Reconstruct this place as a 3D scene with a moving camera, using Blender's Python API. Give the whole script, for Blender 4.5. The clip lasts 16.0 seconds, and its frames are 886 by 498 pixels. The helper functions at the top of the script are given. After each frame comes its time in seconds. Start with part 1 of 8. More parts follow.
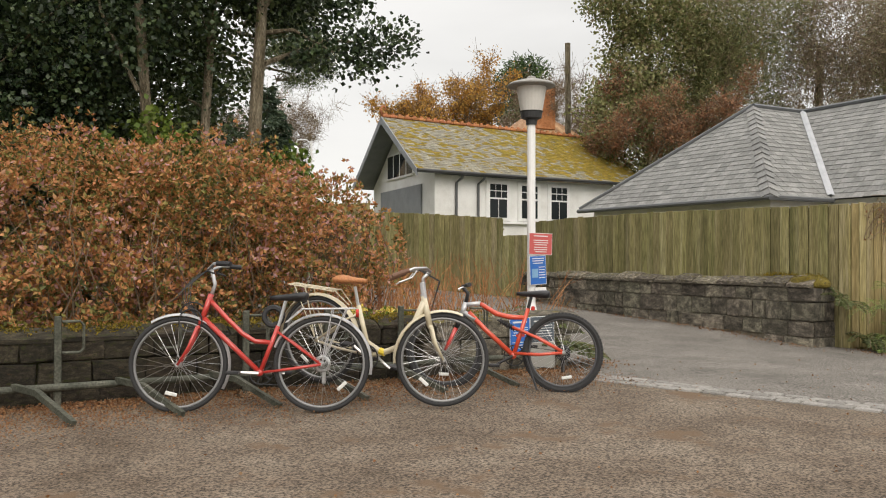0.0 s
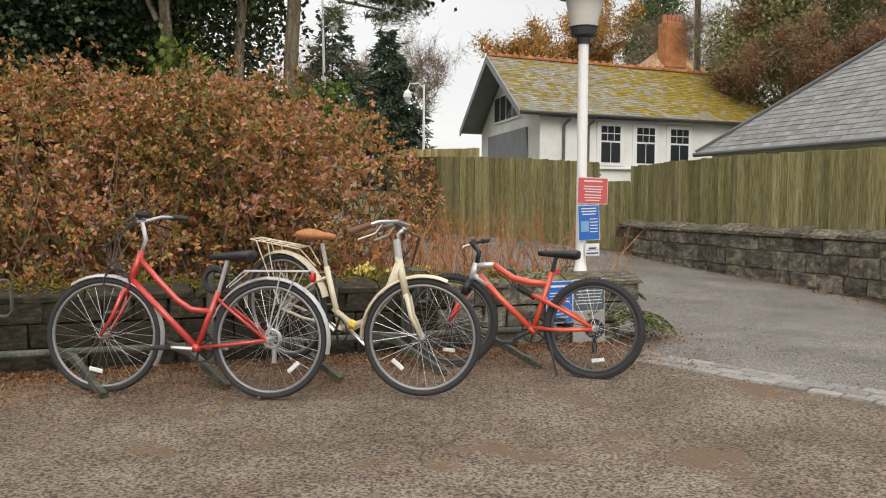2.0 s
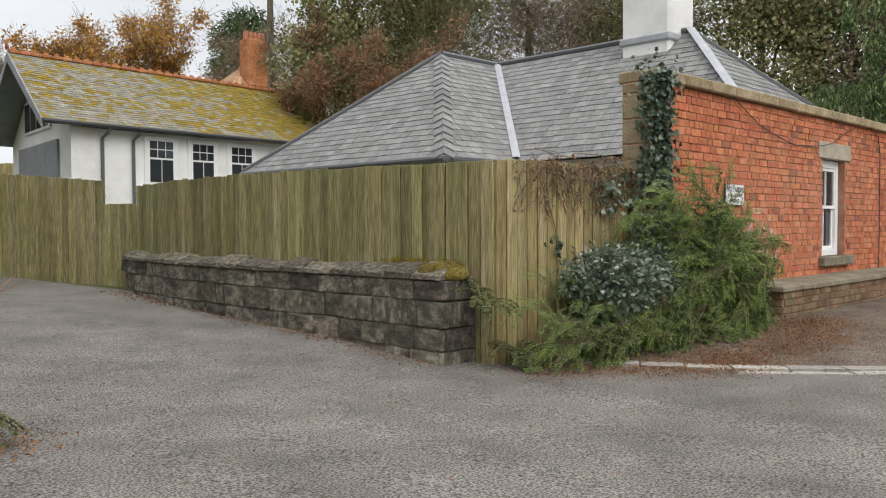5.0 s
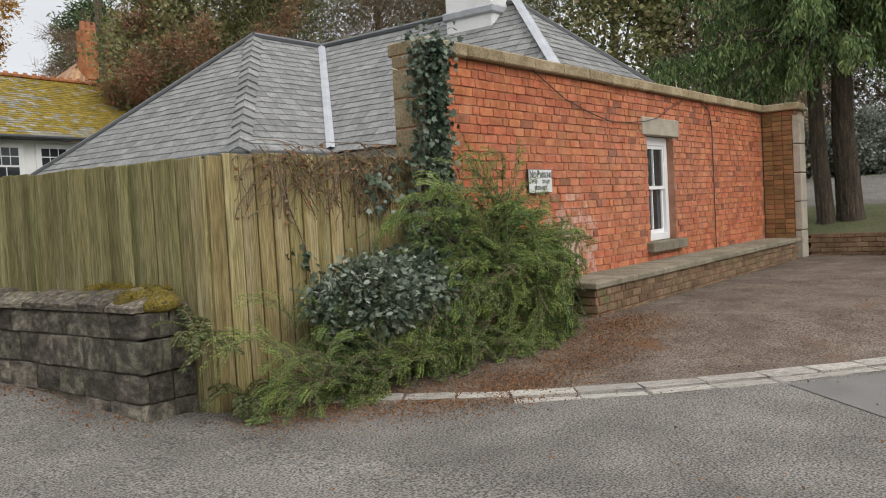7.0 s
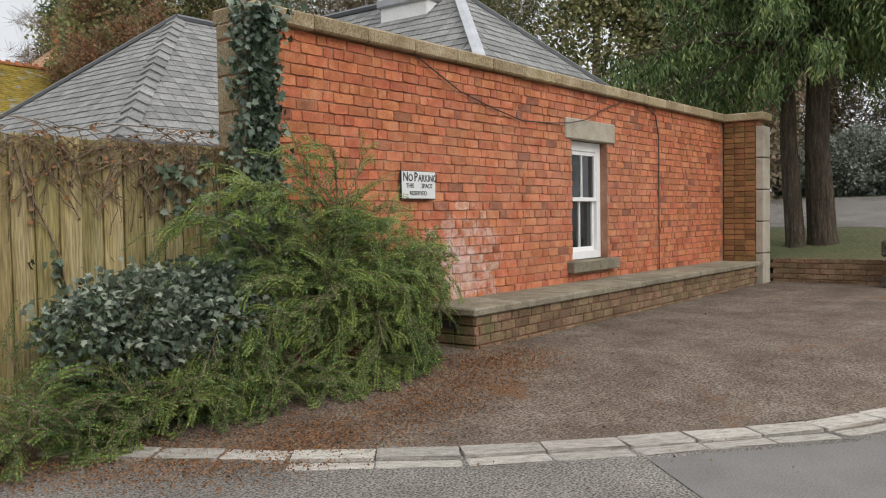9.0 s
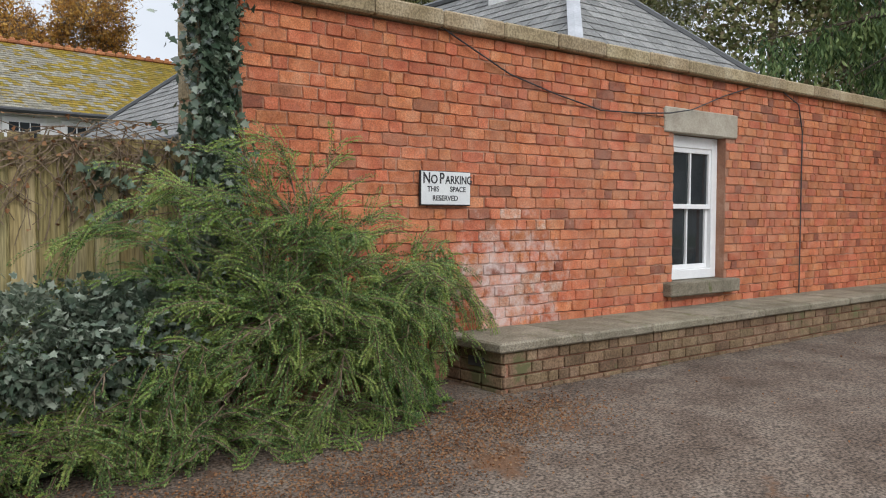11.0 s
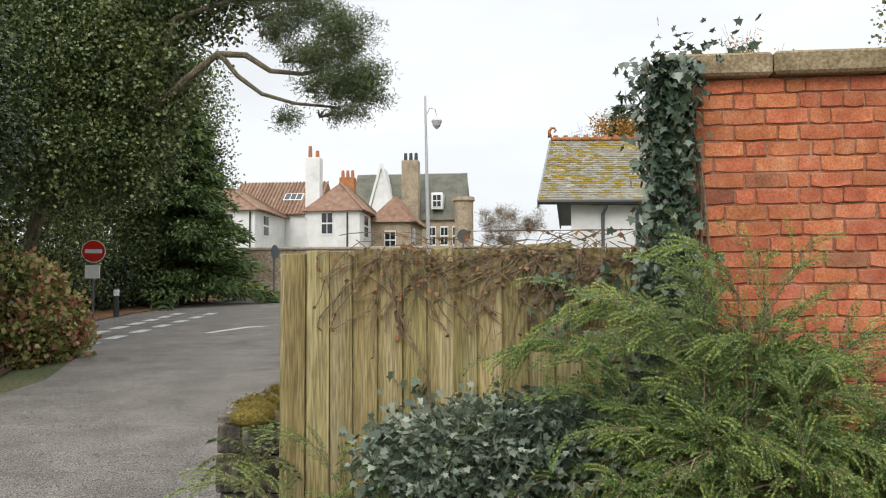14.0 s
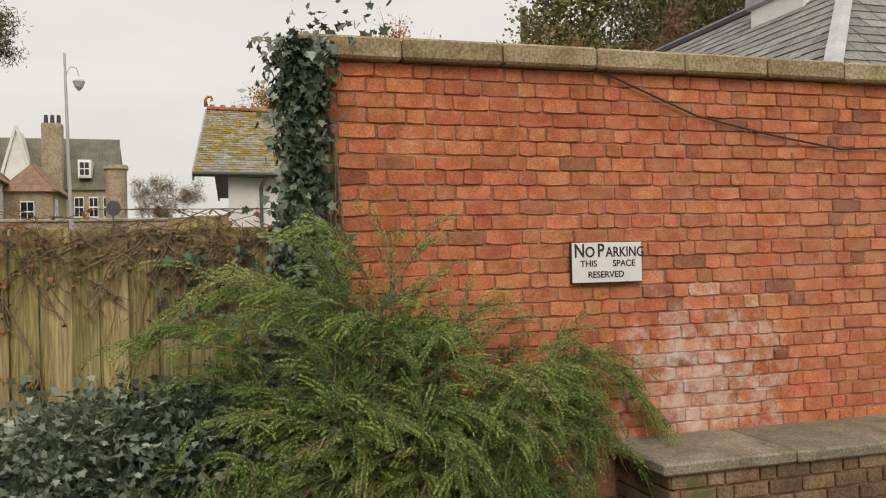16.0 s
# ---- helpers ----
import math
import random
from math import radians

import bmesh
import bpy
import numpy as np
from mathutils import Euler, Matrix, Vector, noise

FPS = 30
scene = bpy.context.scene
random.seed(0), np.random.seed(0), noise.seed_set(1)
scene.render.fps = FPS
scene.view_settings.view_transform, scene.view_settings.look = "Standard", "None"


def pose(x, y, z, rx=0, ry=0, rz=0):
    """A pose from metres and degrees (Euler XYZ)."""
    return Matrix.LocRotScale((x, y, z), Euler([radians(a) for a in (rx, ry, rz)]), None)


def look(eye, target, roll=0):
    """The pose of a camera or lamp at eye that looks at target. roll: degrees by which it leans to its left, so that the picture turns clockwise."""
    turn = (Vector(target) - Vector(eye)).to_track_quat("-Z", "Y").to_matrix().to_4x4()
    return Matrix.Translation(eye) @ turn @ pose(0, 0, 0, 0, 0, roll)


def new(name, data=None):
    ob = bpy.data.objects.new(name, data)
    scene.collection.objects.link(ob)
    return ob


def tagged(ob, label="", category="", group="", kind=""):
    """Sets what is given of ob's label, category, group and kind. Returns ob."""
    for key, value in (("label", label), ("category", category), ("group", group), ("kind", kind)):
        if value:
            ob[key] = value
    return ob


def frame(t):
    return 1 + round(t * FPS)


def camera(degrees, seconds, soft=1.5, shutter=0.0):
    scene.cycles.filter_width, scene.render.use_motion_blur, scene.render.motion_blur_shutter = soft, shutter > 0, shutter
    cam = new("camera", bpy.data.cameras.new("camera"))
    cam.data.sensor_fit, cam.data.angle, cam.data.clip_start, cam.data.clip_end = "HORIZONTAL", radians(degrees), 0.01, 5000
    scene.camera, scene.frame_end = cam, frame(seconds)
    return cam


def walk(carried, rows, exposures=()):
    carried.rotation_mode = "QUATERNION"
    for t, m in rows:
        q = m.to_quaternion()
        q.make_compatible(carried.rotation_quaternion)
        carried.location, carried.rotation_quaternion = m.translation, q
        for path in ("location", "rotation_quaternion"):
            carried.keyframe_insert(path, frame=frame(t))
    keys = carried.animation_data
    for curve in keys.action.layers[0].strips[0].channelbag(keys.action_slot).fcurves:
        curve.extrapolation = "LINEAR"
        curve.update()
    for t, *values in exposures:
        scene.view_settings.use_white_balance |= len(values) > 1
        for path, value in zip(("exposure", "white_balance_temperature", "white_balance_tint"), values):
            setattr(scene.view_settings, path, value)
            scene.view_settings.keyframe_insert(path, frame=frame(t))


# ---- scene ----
cam = camera(55.9, 16.0, soft=1.1)
PATH = [
    (0, (0.534, -0.028, 1.112), (1.483, 1.732, 1.128), 0.1),
    (0.5, (0.984, 0.105, 1.123), (1.851, 1.908, 1.11), -0.4),
    (1, (1.363, 0.268, 1.131), (2.191, 2.086, 1.041), 0.5),
    (1.5, (1.672, 0.565, 1.134), (2.449, 2.403, 0.993), 0.7),
    (2, (1.992, 0.806, 1.132), (2.648, 2.692, 1.02), 0.3),
    (2.5, (2.307, 1.042, 1.158), (2.854, 2.963, 1.058), 0.4),
    (3, (2.657, 1.339, 1.164), (3.171, 3.269, 1.061), -0.2),
    (3.5, (3.066, 1.486, 1.143), (3.558, 3.422, 1.04), -1.4),
    (4, (3.547, 1.664, 1.135), (4.229, 3.541, 1.032), -1.1),
    (4.5, (4.058, 1.848, 1.163), (5.124, 3.539, 1.097), -0.4),
    (5, (4.571, 1.925, 1.214), (5.988, 3.336, 1.154), -0.2),
    (5.2, (4.777, 1.978, 1.231), (6.286, 3.29, 1.178), 0.2),
    (7.3, (6.847, 1.951, 1.322), (8.43, 3.17, 1.219), -3.2),
    (7.5, (7.003, 1.961, 1.303), (8.598, 3.163, 1.201), -2.8),
    (8, (7.513, 1.839, 1.31), (9.142, 2.996, 1.228), -2.6),
    (8.5, (8.106, 1.839, 1.314), (9.783, 2.927, 1.241), -2.0),
    (9, (8.579, 1.742, 1.283), (10.152, 2.975, 1.202), -0.9),
    (9.2, (8.782, 1.726, 1.286), (10.286, 3.043, 1.218), 0.2),
    (11.3, (10.75, 1.809, 1.38), (11.955, 3.401, 1.275), -0.3),
    (11.5, (10.908, 1.835, 1.384), (12.054, 3.47, 1.264), -0.6),
    (12, (11.253, 1.908, 1.44), (12.178, 3.678, 1.335), -0.8),
    (12.5, (11.543, 2.015, 1.491), (12.074, 3.943, 1.484), -0.4),
    (13, (11.729, 2.0, 1.544), (11.806, 3.997, 1.61), -0.0),
    (13.5, (11.852, 1.925, 1.576), (11.682, 3.916, 1.655), -0.0),
    (14, (11.908, 1.906, 1.578), (11.704, 3.893, 1.674), -0.2),
    (14.5, (11.933, 1.91, 1.605), (11.773, 3.9, 1.713), -0.6),
    (15, (11.95, 1.931, 1.663), (11.932, 3.926, 1.791), -1.0),
    (15.5, (11.991, 1.927, 1.662), (12.21, 3.912, 1.765), -1.4),
    (16, (12.087, 1.993, 1.626), (12.664, 3.908, 1.644), -1.3),
]
walk(cam, [(t, look(eye, target, roll)) for t, eye, target, roll in PATH],
     [(0, 0.15, 6850, 10), (5, 0.10, 6350, 10), (8, 0.0, 6350, 10), (9, 0.02, 6350, 10), (11.5, 0.05, 5900, 10), (12.5, 0.24, 5750, 10), (13.5, 0.24, 5900, 8), (14.5, 0.24, 6800, 10), (15.3, 0.12, 6900, 10), (16, -0.12, 7200, 10)])

# ---- sky and light: an even overcast day ----
world = bpy.data.worlds.new("world")
scene.world = world
world.use_nodes = True
wt = world.node_tree
wt.nodes.clear()
w_out = wt.nodes.new("ShaderNodeOutputWorld")
w_bg = wt.nodes.new("ShaderNodeBackground")
w_sky = wt.nodes.new("ShaderNodeTexSky")
w_sky.sky_type = "NISHITA"
w_sky.sun_disc = False
w_sky.sun_elevation = radians(38)
w_sky.sun_rotation = radians(192)
w_sky.dust_density = 4.0
w_co = wt.nodes.new("ShaderNodeTexCoord")
w_sep = wt.nodes.new("ShaderNodeSeparateXYZ")
wt.links.new(w_co.outputs["Generated"], w_sep.inputs[0])
w_ramp = wt.nodes.new("ShaderNodeValToRGB")
w_ramp.color_ramp.elements[0].position, w_ramp.color_ramp.elements[0].color = 0.0, (8.0, 8.1, 8.2, 1)
w_ramp.color_ramp.elements[1].position, w_ramp.color_ramp.elements[1].color = 1.0, (19.0, 19.0, 19.0, 1)
w_knee = w_ramp.color_ramp.elements.new(0.38)
w_knee.color = (8.3, 8.35, 8.4, 1)
wt.links.new(w_sep.outputs["Z"], w_ramp.inputs[0])
w_noise = wt.nodes.new("ShaderNodeTexNoise")
w_noise.inputs["Scale"].default_value = 2.2
w_noise.inputs["Detail"].default_value = 5.0
w_map = wt.nodes.new("ShaderNodeMapping")
w_map.inputs["Scale"].default_value = (1, 1, 3.2)
wt.links.new(w_co.outputs["Generated"], w_map.inputs[0])
wt.links.new(w_map.outputs[0], w_noise.inputs[0])
w_cl = wt.nodes.new("ShaderNodeMapRange")
w_cl.inputs["From Min"].default_value, w_cl.inputs["From Max"].default_value = 0.3, 0.75
w_cl.inputs["To Min"].default_value, w_cl.inputs["To Max"].default_value = 0.86, 1.10
wt.links.new(w_noise.outputs[0], w_cl.inputs[0])
w_mul = wt.nodes.new("ShaderNodeVectorMath")
w_mul.operation = "SCALE"
wt.links.new(w_ramp.outputs[0], w_mul.inputs[0])
wt.links.new(w_cl.outputs[0], w_mul.inputs["Scale"])
w_mix = wt.nodes.new("ShaderNodeMixRGB")
w_mix.inputs[0].default_value = 0.10
wt.links.new(w_mul.outputs[0], w_mix.inputs[1])
wt.links.new(w_sky.outputs[0], w_mix.inputs[2])
wt.links.new(w_mix.outputs[0], w_bg.inputs[0])
w_bg.inputs[1].default_value = 0.11
wt.links.new(w_bg.outputs[0], w_out.inputs[0])
sun = new("sun", bpy.data.lights.new("sun", "SUN"))
sun.data.energy, sun.data.angle, sun.data.color = 1.3, radians(35), (1.0, 0.96, 0.9)
sun.matrix_world = look((0, 0, 30), (8, 38, 0))


# ---- materials ----
def mat(name, cols, scale=3.0, fine=60.0, rough=0.8, bump=0.25, metal=0.0, spec=0.35, island=0.0, objrand=0.0, stretch=(1, 1, 1), spots=None, dist=0.01, trans=0.0, grain=0.28):
    """Three colours mixed by coarse and fine noise; island / objrand: brightness spread piece by piece; spots: (colour, scale, threshold)."""
    m = bpy.data.materials.new(name)
    m.use_nodes = True
    nt = m.node_tree
    n, l = nt.nodes, nt.links
    bs = n["Principled BSDF"]
    bs.inputs["Roughness"].default_value = rough
    bs.inputs["Metallic"].default_value = metal
    bs.inputs["Specular IOR Level"].default_value = spec
    co = n.new("ShaderNodeTexCoord")
    mp = n.new("ShaderNodeMapping")
    mp.inputs["Scale"].default_value = stretch
    if objrand:
        oi = n.new("ShaderNodeObjectInfo")
        sc = n.new("ShaderNodeVectorMath")
        sc.operation = "SCALE"
        sc.inputs[0].default_value = (37, 53, 71)
        l.new(oi.outputs["Random"], sc.inputs["Scale"])
        ad = n.new("ShaderNodeVectorMath")
        l.new(co.outputs["Object"], ad.inputs[0])
        l.new(sc.outputs[0], ad.inputs[1])
        l.new(ad.outputs[0], mp.inputs[0])
    else:
        l.new(co.outputs["Object"], mp.inputs[0])
    n1 = n.new("ShaderNodeTexNoise")
    n1.inputs["Scale"].default_value, n1.inputs["Detail"].default_value, n1.inputs["Roughness"].default_value = scale, 5.0, 0.65
    n2 = n.new("ShaderNodeTexNoise")
    n2.inputs["Scale"].default_value, n2.inputs["Detail"].default_value = fine, 3.0
    l.new(mp.outputs[0], n1.inputs["Vector"])
    l.new(mp.outputs[0], n2.inputs["Vector"])
    r1 = n.new("ShaderNodeValToRGB")
    e = r1.color_ramp.elements
    e[0].position, e[0].color = 0.32, (*cols[0], 1)
    e[1].position, e[1].color = 0.68, (*cols[-1], 1)
    if len(cols) > 2:
        k = e.new(0.5)
        k.color = (*cols[1], 1)
    l.new(n1.outputs[0], r1.inputs[0])
    hsv = n.new("ShaderNodeHueSaturation")
    l.new(r1.outputs[0], hsv.inputs["Color"])
    mr = n.new("ShaderNodeMapRange")
    mr.inputs["From Min"].default_value, mr.inputs["From Max"].default_value = 0.36, 0.64
    mr.inputs["To Min"].default_value, mr.inputs["To Max"].default_value = 1 - grain, 1 + grain * 1.25
    l.new(n2.outputs[0], mr.inputs[0])
    val = mr.outputs[0]
    if island or objrand:
        if island:
            src = n.new("ShaderNodeNewGeometry").outputs["Random Per Island"]
            amt = island
        else:
            src = oi.outputs["Random"]
            amt = objrand
        m2 = n.new("ShaderNodeMapRange")
        m2.inputs["To Min"].default_value, m2.inputs["To Max"].default_value = 1 - amt, 1 + amt
        l.new(src, m2.inputs[0])
        mu = n.new("ShaderNodeMath")
        mu.operation = "MULTIPLY"
        l.new(val, mu.inputs[0])
        l.new(m2.outputs[0], mu.inputs[1])
        val = mu.outputs[0]
        m3 = n.new("ShaderNodeMapRange")
        m3.inputs["To Min"].default_value, m3.inputs["To Max"].default_value = 0.5 - amt * 0.04, 0.5 + amt * 0.04
        wn = n.new("ShaderNodeTexWhiteNoise")
        wn.noise_dimensions = "1D"
        l.new(src, wn.inputs["W"])
        l.new(wn.outputs["Value"], m3.inputs[0])
        l.new(m3.outputs[0], hsv.inputs["Hue"])
    l.new(val, hsv.inputs["Value"])
    col = hsv.outputs[0]
    for sp, ss, th in spots or ():
        n3 = n.new("ShaderNodeTexNoise")
        n3.inputs["Scale"].default_value, n3.inputs["Detail"].default_value, n3.inputs["Roughness"].default_value = ss, 6.0, 0.7
        l.new(co.outputs["Object"], n3.inputs["Vector"])
        r3 = n.new("ShaderNodeMapRange")
        r3.inputs["From Min"].default_value, r3.inputs["From Max"].default_value = th, th + 0.07
        l.new(n3.outputs[0], r3.inputs[0])
        mx = n.new("ShaderNodeMixRGB")
        mx.inputs[2].default_value = (*sp, 1)
        l.new(r3.outputs[0], mx.inputs[0])
        l.new(col, mx.inputs[1])
        col = mx.outputs[0]
    l.new(col, bs.inputs["Base Color"])
    if bump:
        b = n.new("ShaderNodeBump")
        b.inputs["Strength"].default_value, b.inputs["Distance"].default_value = bump, dist
        l.new(n2.outputs[0], b.inputs["Height"])
        l.new(b.outputs[0], bs.inputs["Normal"])
    if trans:
        tr = n.new("ShaderNodeBsdfTranslucent")
        l.new(col, tr.inputs["Color"])
        ms = n.new("ShaderNodeMixShader")
        ms.inputs[0].default_value = trans
        l.new(bs.outputs[0], ms.inputs[1])
        l.new(tr.outputs[0], ms.inputs[2])
        l.new(ms.outputs[0], n["Material Output"].inputs[0])
    return m


def leafmat(name, stops, rough=0.5, trans=0.25, spec=0.4):
    """Leaf colour picked leaf by leaf from a ramp of colours."""
    m = bpy.data.materials.new(name)
    m.use_nodes = True
    n, l = m.node_tree.nodes, m.node_tree.links
    bs = n["Principled BSDF"]
    bs.inputs["Roughness"].default_value = rough
    bs.inputs["Specular IOR Level"].default_value = spec
    g = n.new("ShaderNodeNewGeometry")
    r = n.new("ShaderNodeValToRGB")
    r.color_ramp.interpolation = "LINEAR"
    e = r.color_ramp.elements
    e[0].position, e[0].color = 0.0, (*stops[0], 1)
    e[1].position, e[1].color = 1.0, (*stops[-1], 1)
    for i in range(1, len(stops) - 1):
        k = e.new(i / (len(stops) - 1))
        k.color = (*stops[i], 1)
    co = n.new("ShaderNodeTexCoord")
    nz = n.new("ShaderNodeTexNoise")
    nz.inputs["Scale"].default_value = 1.6
    nz.inputs["Detail"].default_value = 3
    l.new(co.outputs["Object"], nz.inputs["Vector"])
    mr = n.new("ShaderNodeMapRange")
    mr.inputs["From Min"].default_value, mr.inputs["From Max"].default_value = 0.3, 0.7
    mr.inputs["To Min"].default_value, mr.inputs["To Max"].default_value = -0.3, 0.3
    l.new(nz.outputs[0], mr.inputs[0])
    ad = n.new("ShaderNodeMath")
    l.new(g.outputs["Random Per Island"], ad.inputs[0])
    l.new(mr.outputs[0], ad.inputs[1])
    l.new(ad.outputs[0], r.inputs[0])
    l.new(r.outputs[0], bs.inputs["Base Color"])
    tr = n.new("ShaderNodeBsdfTranslucent")
    l.new(r.outputs[0], tr.inputs["Color"])
    ms = n.new("ShaderNodeMixShader")
    ms.inputs[0].default_value = trans
    l.new(bs.outputs[0], ms.inputs[1])
    l.new(tr.outputs[0], ms.inputs[2])
    l.new(ms.outputs[0], n["Material Output"].inputs[0])
    return m


def plain(name, col, rough=0.5, metal=0.0, spec=0.5, coat=0.0):
    m = mat(name, [tuple(c * 0.9 for c in col), col], scale=8, fine=150, rough=rough, bump=0.02, metal=metal, spec=spec, dist=0.0006, grain=0.05)
    m.node_tree.nodes["Principled BSDF"].inputs["Coat Weight"].default_value = coat
    return m


M_asphalt = mat("asphalt", [(0.09, 0.066, 0.046), (0.13, 0.10, 0.074), (0.17, 0.138, 0.106)], scale=1.4, fine=70, rough=0.92, bump=0.9, dist=0.011, grain=0.7, spots=[((0.06, 0.05, 0.042), 0.55, 0.66), ((0.14, 0.093, 0.058), 1.3, 0.57), ((0.32, 0.28, 0.23), 22.0, 0.73), ((0.05, 0.04, 0.03), 16.0, 0.75)])
M_lane = mat("lane_asphalt", [(0.106, 0.096, 0.085), (0.146, 0.133, 0.118), (0.184, 0.169, 0.15)], scale=1.2, fine=70, rough=0.92, bump=0.9, dist=0.011, grain=0.7, spots=[((0.065, 0.058, 0.05), 0.6, 0.66), ((0.34, 0.31, 0.27), 24.0, 0.74), ((0.05, 0.045, 0.04), 17.0, 0.76)])
M_apron = mat("dirt_gravel", [(0.075, 0.053, 0.038), (0.115, 0.087, 0.066), (0.155, 0.125, 0.098)], scale=1.6, fine=55, rough=0.95, bump=0.8, dist=0.012, grain=0.6, spots=[((0.14, 0.075, 0.04), 1.2, 0.60), ((0.30, 0.26, 0.21), 20.0, 0.76)])
M_soil = mat("soil", [(0.045, 0.03, 0.02), (0.08, 0.052, 0.033), (0.12, 0.075, 0.045)], scale=4, fine=60, rough=0.95, bump=0.8, dist=0.02)
M_litter = mat("leaf_mould", [(0.10, 0.055, 0.028), (0.16, 0.085, 0.04), (0.21, 0.12, 0.06)], scale=3, fine=55, rough=0.95, bump=0.8, dist=0.02)
M_grass_far = mat("far_ground", [(0.06, 0.075, 0.03), (0.09, 0.095, 0.04), (0.12, 0.10, 0.05)], scale=0.4, fine=20, rough=0.95, bump=0.5)


def bloom(m, cx, cz, rx, rz, col, strength=1.0):
    """A patch of pale salts on the masonry round (cx, cz), ragged by noise, over whatever the material shows."""
    n, l = m.node_tree.nodes, m.node_tree.links
    bs = n["Principled BSDF"]
    src = bs.inputs["Base Color"].links[0].from_socket
    g = n.new("ShaderNodeNewGeometry")
    mp = n.new("ShaderNodeMapping")
    mp.inputs["Location"].default_value = (-cx / rx, 0, -cz / rz)
    mp.inputs["Scale"].default_value = (1 / rx, 0, 1 / rz)
    l.new(g.outputs["Position"], mp.inputs[0])
    ln = n.new("ShaderNodeVectorMath")
    ln.operation = "LENGTH"
    l.new(mp.outputs[0], ln.inputs[0])
    fall = n.new("ShaderNodeMapRange")
    fall.inputs["From Min"].default_value, fall.inputs["From Max"].default_value = 0.0, 1.4
    fall.inputs["To Min"].default_value, fall.inputs["To Max"].default_value = 0.30, -0.12
    l.new(ln.outputs["Value"], fall.inputs[0])
    nz = n.new("ShaderNodeTexNoise")
    nz.inputs["Scale"].default_value, nz.inputs["Detail"].default_value, nz.inputs["Roughness"].default_value = 7.0, 7.0, 0.72
    l.new(g.outputs["Position"], nz.inputs["Vector"])
    ad = n.new("ShaderNodeMath")
    l.new(fall.outputs[0], ad.inputs[0])
    l.new(nz.outputs[0], ad.inputs[1])
    mr = n.new("ShaderNodeMapRange")
    mr.inputs["From Min"].default_value, mr.inputs["From Max"].default_value = 0.58, 0.84
    mr.inputs["To Max"].default_value = strength
    l.new(ad.outputs[0], mr.inputs[0])
    mx = n.new("ShaderNodeMixRGB")
    mx.inputs[2].default_value = (*col, 1)
    l.new(mr.outputs[0], mx.inputs[0])
    l.new(src, mx.inputs[1])
    l.new(mx.outputs[0], bs.inputs["Base Color"])
    return m


BRICK_COLS = [(0.34, 0.10, 0.047), (0.445, 0.143, 0.064), (0.50, 0.208, 0.11)]
BRICK_SPOTS = [((0.22, 0.085, 0.05), 6.0, 0.64), ((0.48, 0.30, 0.215), 9.0, 0.68)]
M_brick = mat("brick", BRICK_COLS, scale=7, fine=95, rough=0.92, bump=0.6, objrand=0.19, dist=0.005, grain=0.2, spots=BRICK_SPOTS)
M_brick_j = mat("brick_far", BRICK_COLS, scale=5, fine=95, rough=0.92, bump=0.6, island=0.19, dist=0.005, grain=0.2, spots=BRICK_SPOTS)
M_brick_white = mat("brick_limewashed", [(0.45, 0.17, 0.085), (0.46, 0.27, 0.19), (0.52, 0.42, 0.36)], scale=14, fine=80, rough=0.95, bump=0.5, objrand=0.15, dist=0.005, grain=0.2)
M_brick_dark = mat("brick_burnt", [(0.21, 0.08, 0.045), (0.28, 0.10, 0.055), (0.34, 0.12, 0.06)], scale=7, fine=80, rough=0.9, bump=0.5, objrand=0.2, dist=0.005, grain=0.2)
M_brick_mossy = mat("brick_algae_stained", [(0.17, 0.10, 0.04), (0.25, 0.135, 0.055), (0.33, 0.15, 0.065)], scale=4, fine=80, rough=0.92, bump=0.5, island=0.25, dist=0.005, grain=0.2)
M_brick_brown = mat("brick_plinth", [(0.12, 0.075, 0.042), (0.175, 0.115, 0.066), (0.23, 0.16, 0.10)], scale=5, fine=60, rough=0.92, bump=0.5, island=0.25, dist=0.006, spots=[((0.12, 0.115, 0.05), 1.6, 0.58), ((0.30, 0.25, 0.19), 5.0, 0.68)])
M_mortar = mat("mortar", [(0.21, 0.095, 0.055), (0.30, 0.145, 0.088), (0.42, 0.26, 0.18)], scale=3, fine=90, rough=0.95, bump=0.5, dist=0.006, grain=0.2)
for m_b in (M_brick, M_brick_j, M_mortar, M_brick_dark):
    bloom(m_b, 17.6, 1.6, 6.5, 2.0, (0.47, 0.30, 0.215), 0.28)
    bloom(m_b, 15.3, 0.80, 0.95, 0.62, (0.62, 0.52, 0.48), 0.85)
M_cope = mat("coping_stone", [(0.20, 0.15, 0.08), (0.30, 0.235, 0.14), (0.36, 0.30, 0.20)], scale=3, fine=60, rough=0.9, bump=0.5, objrand=0.14, dist=0.008, spots=[((0.16, 0.155, 0.06), 3.2, 0.62), ((0.42, 0.41, 0.36), 4.0, 0.68)])
M_sand = mat("dressed_sandstone", [(0.30, 0.26, 0.20), (0.38, 0.34, 0.27), (0.43, 0.39, 0.32)], scale=4, fine=90, rough=0.9, bump=0.3, dist=0.004, grain=0.12)
M_ledge = mat("ledge_stone", [(0.14, 0.12, 0.082), (0.20, 0.175, 0.125), (0.27, 0.24, 0.18)], scale=3, fine=80, rough=0.9, bump=0.45, objrand=0.15, dist=0.006, spots=[((0.11, 0.115, 0.045), 3.5, 0.60), ((0.34, 0.31, 0.25), 5.0, 0.68)])
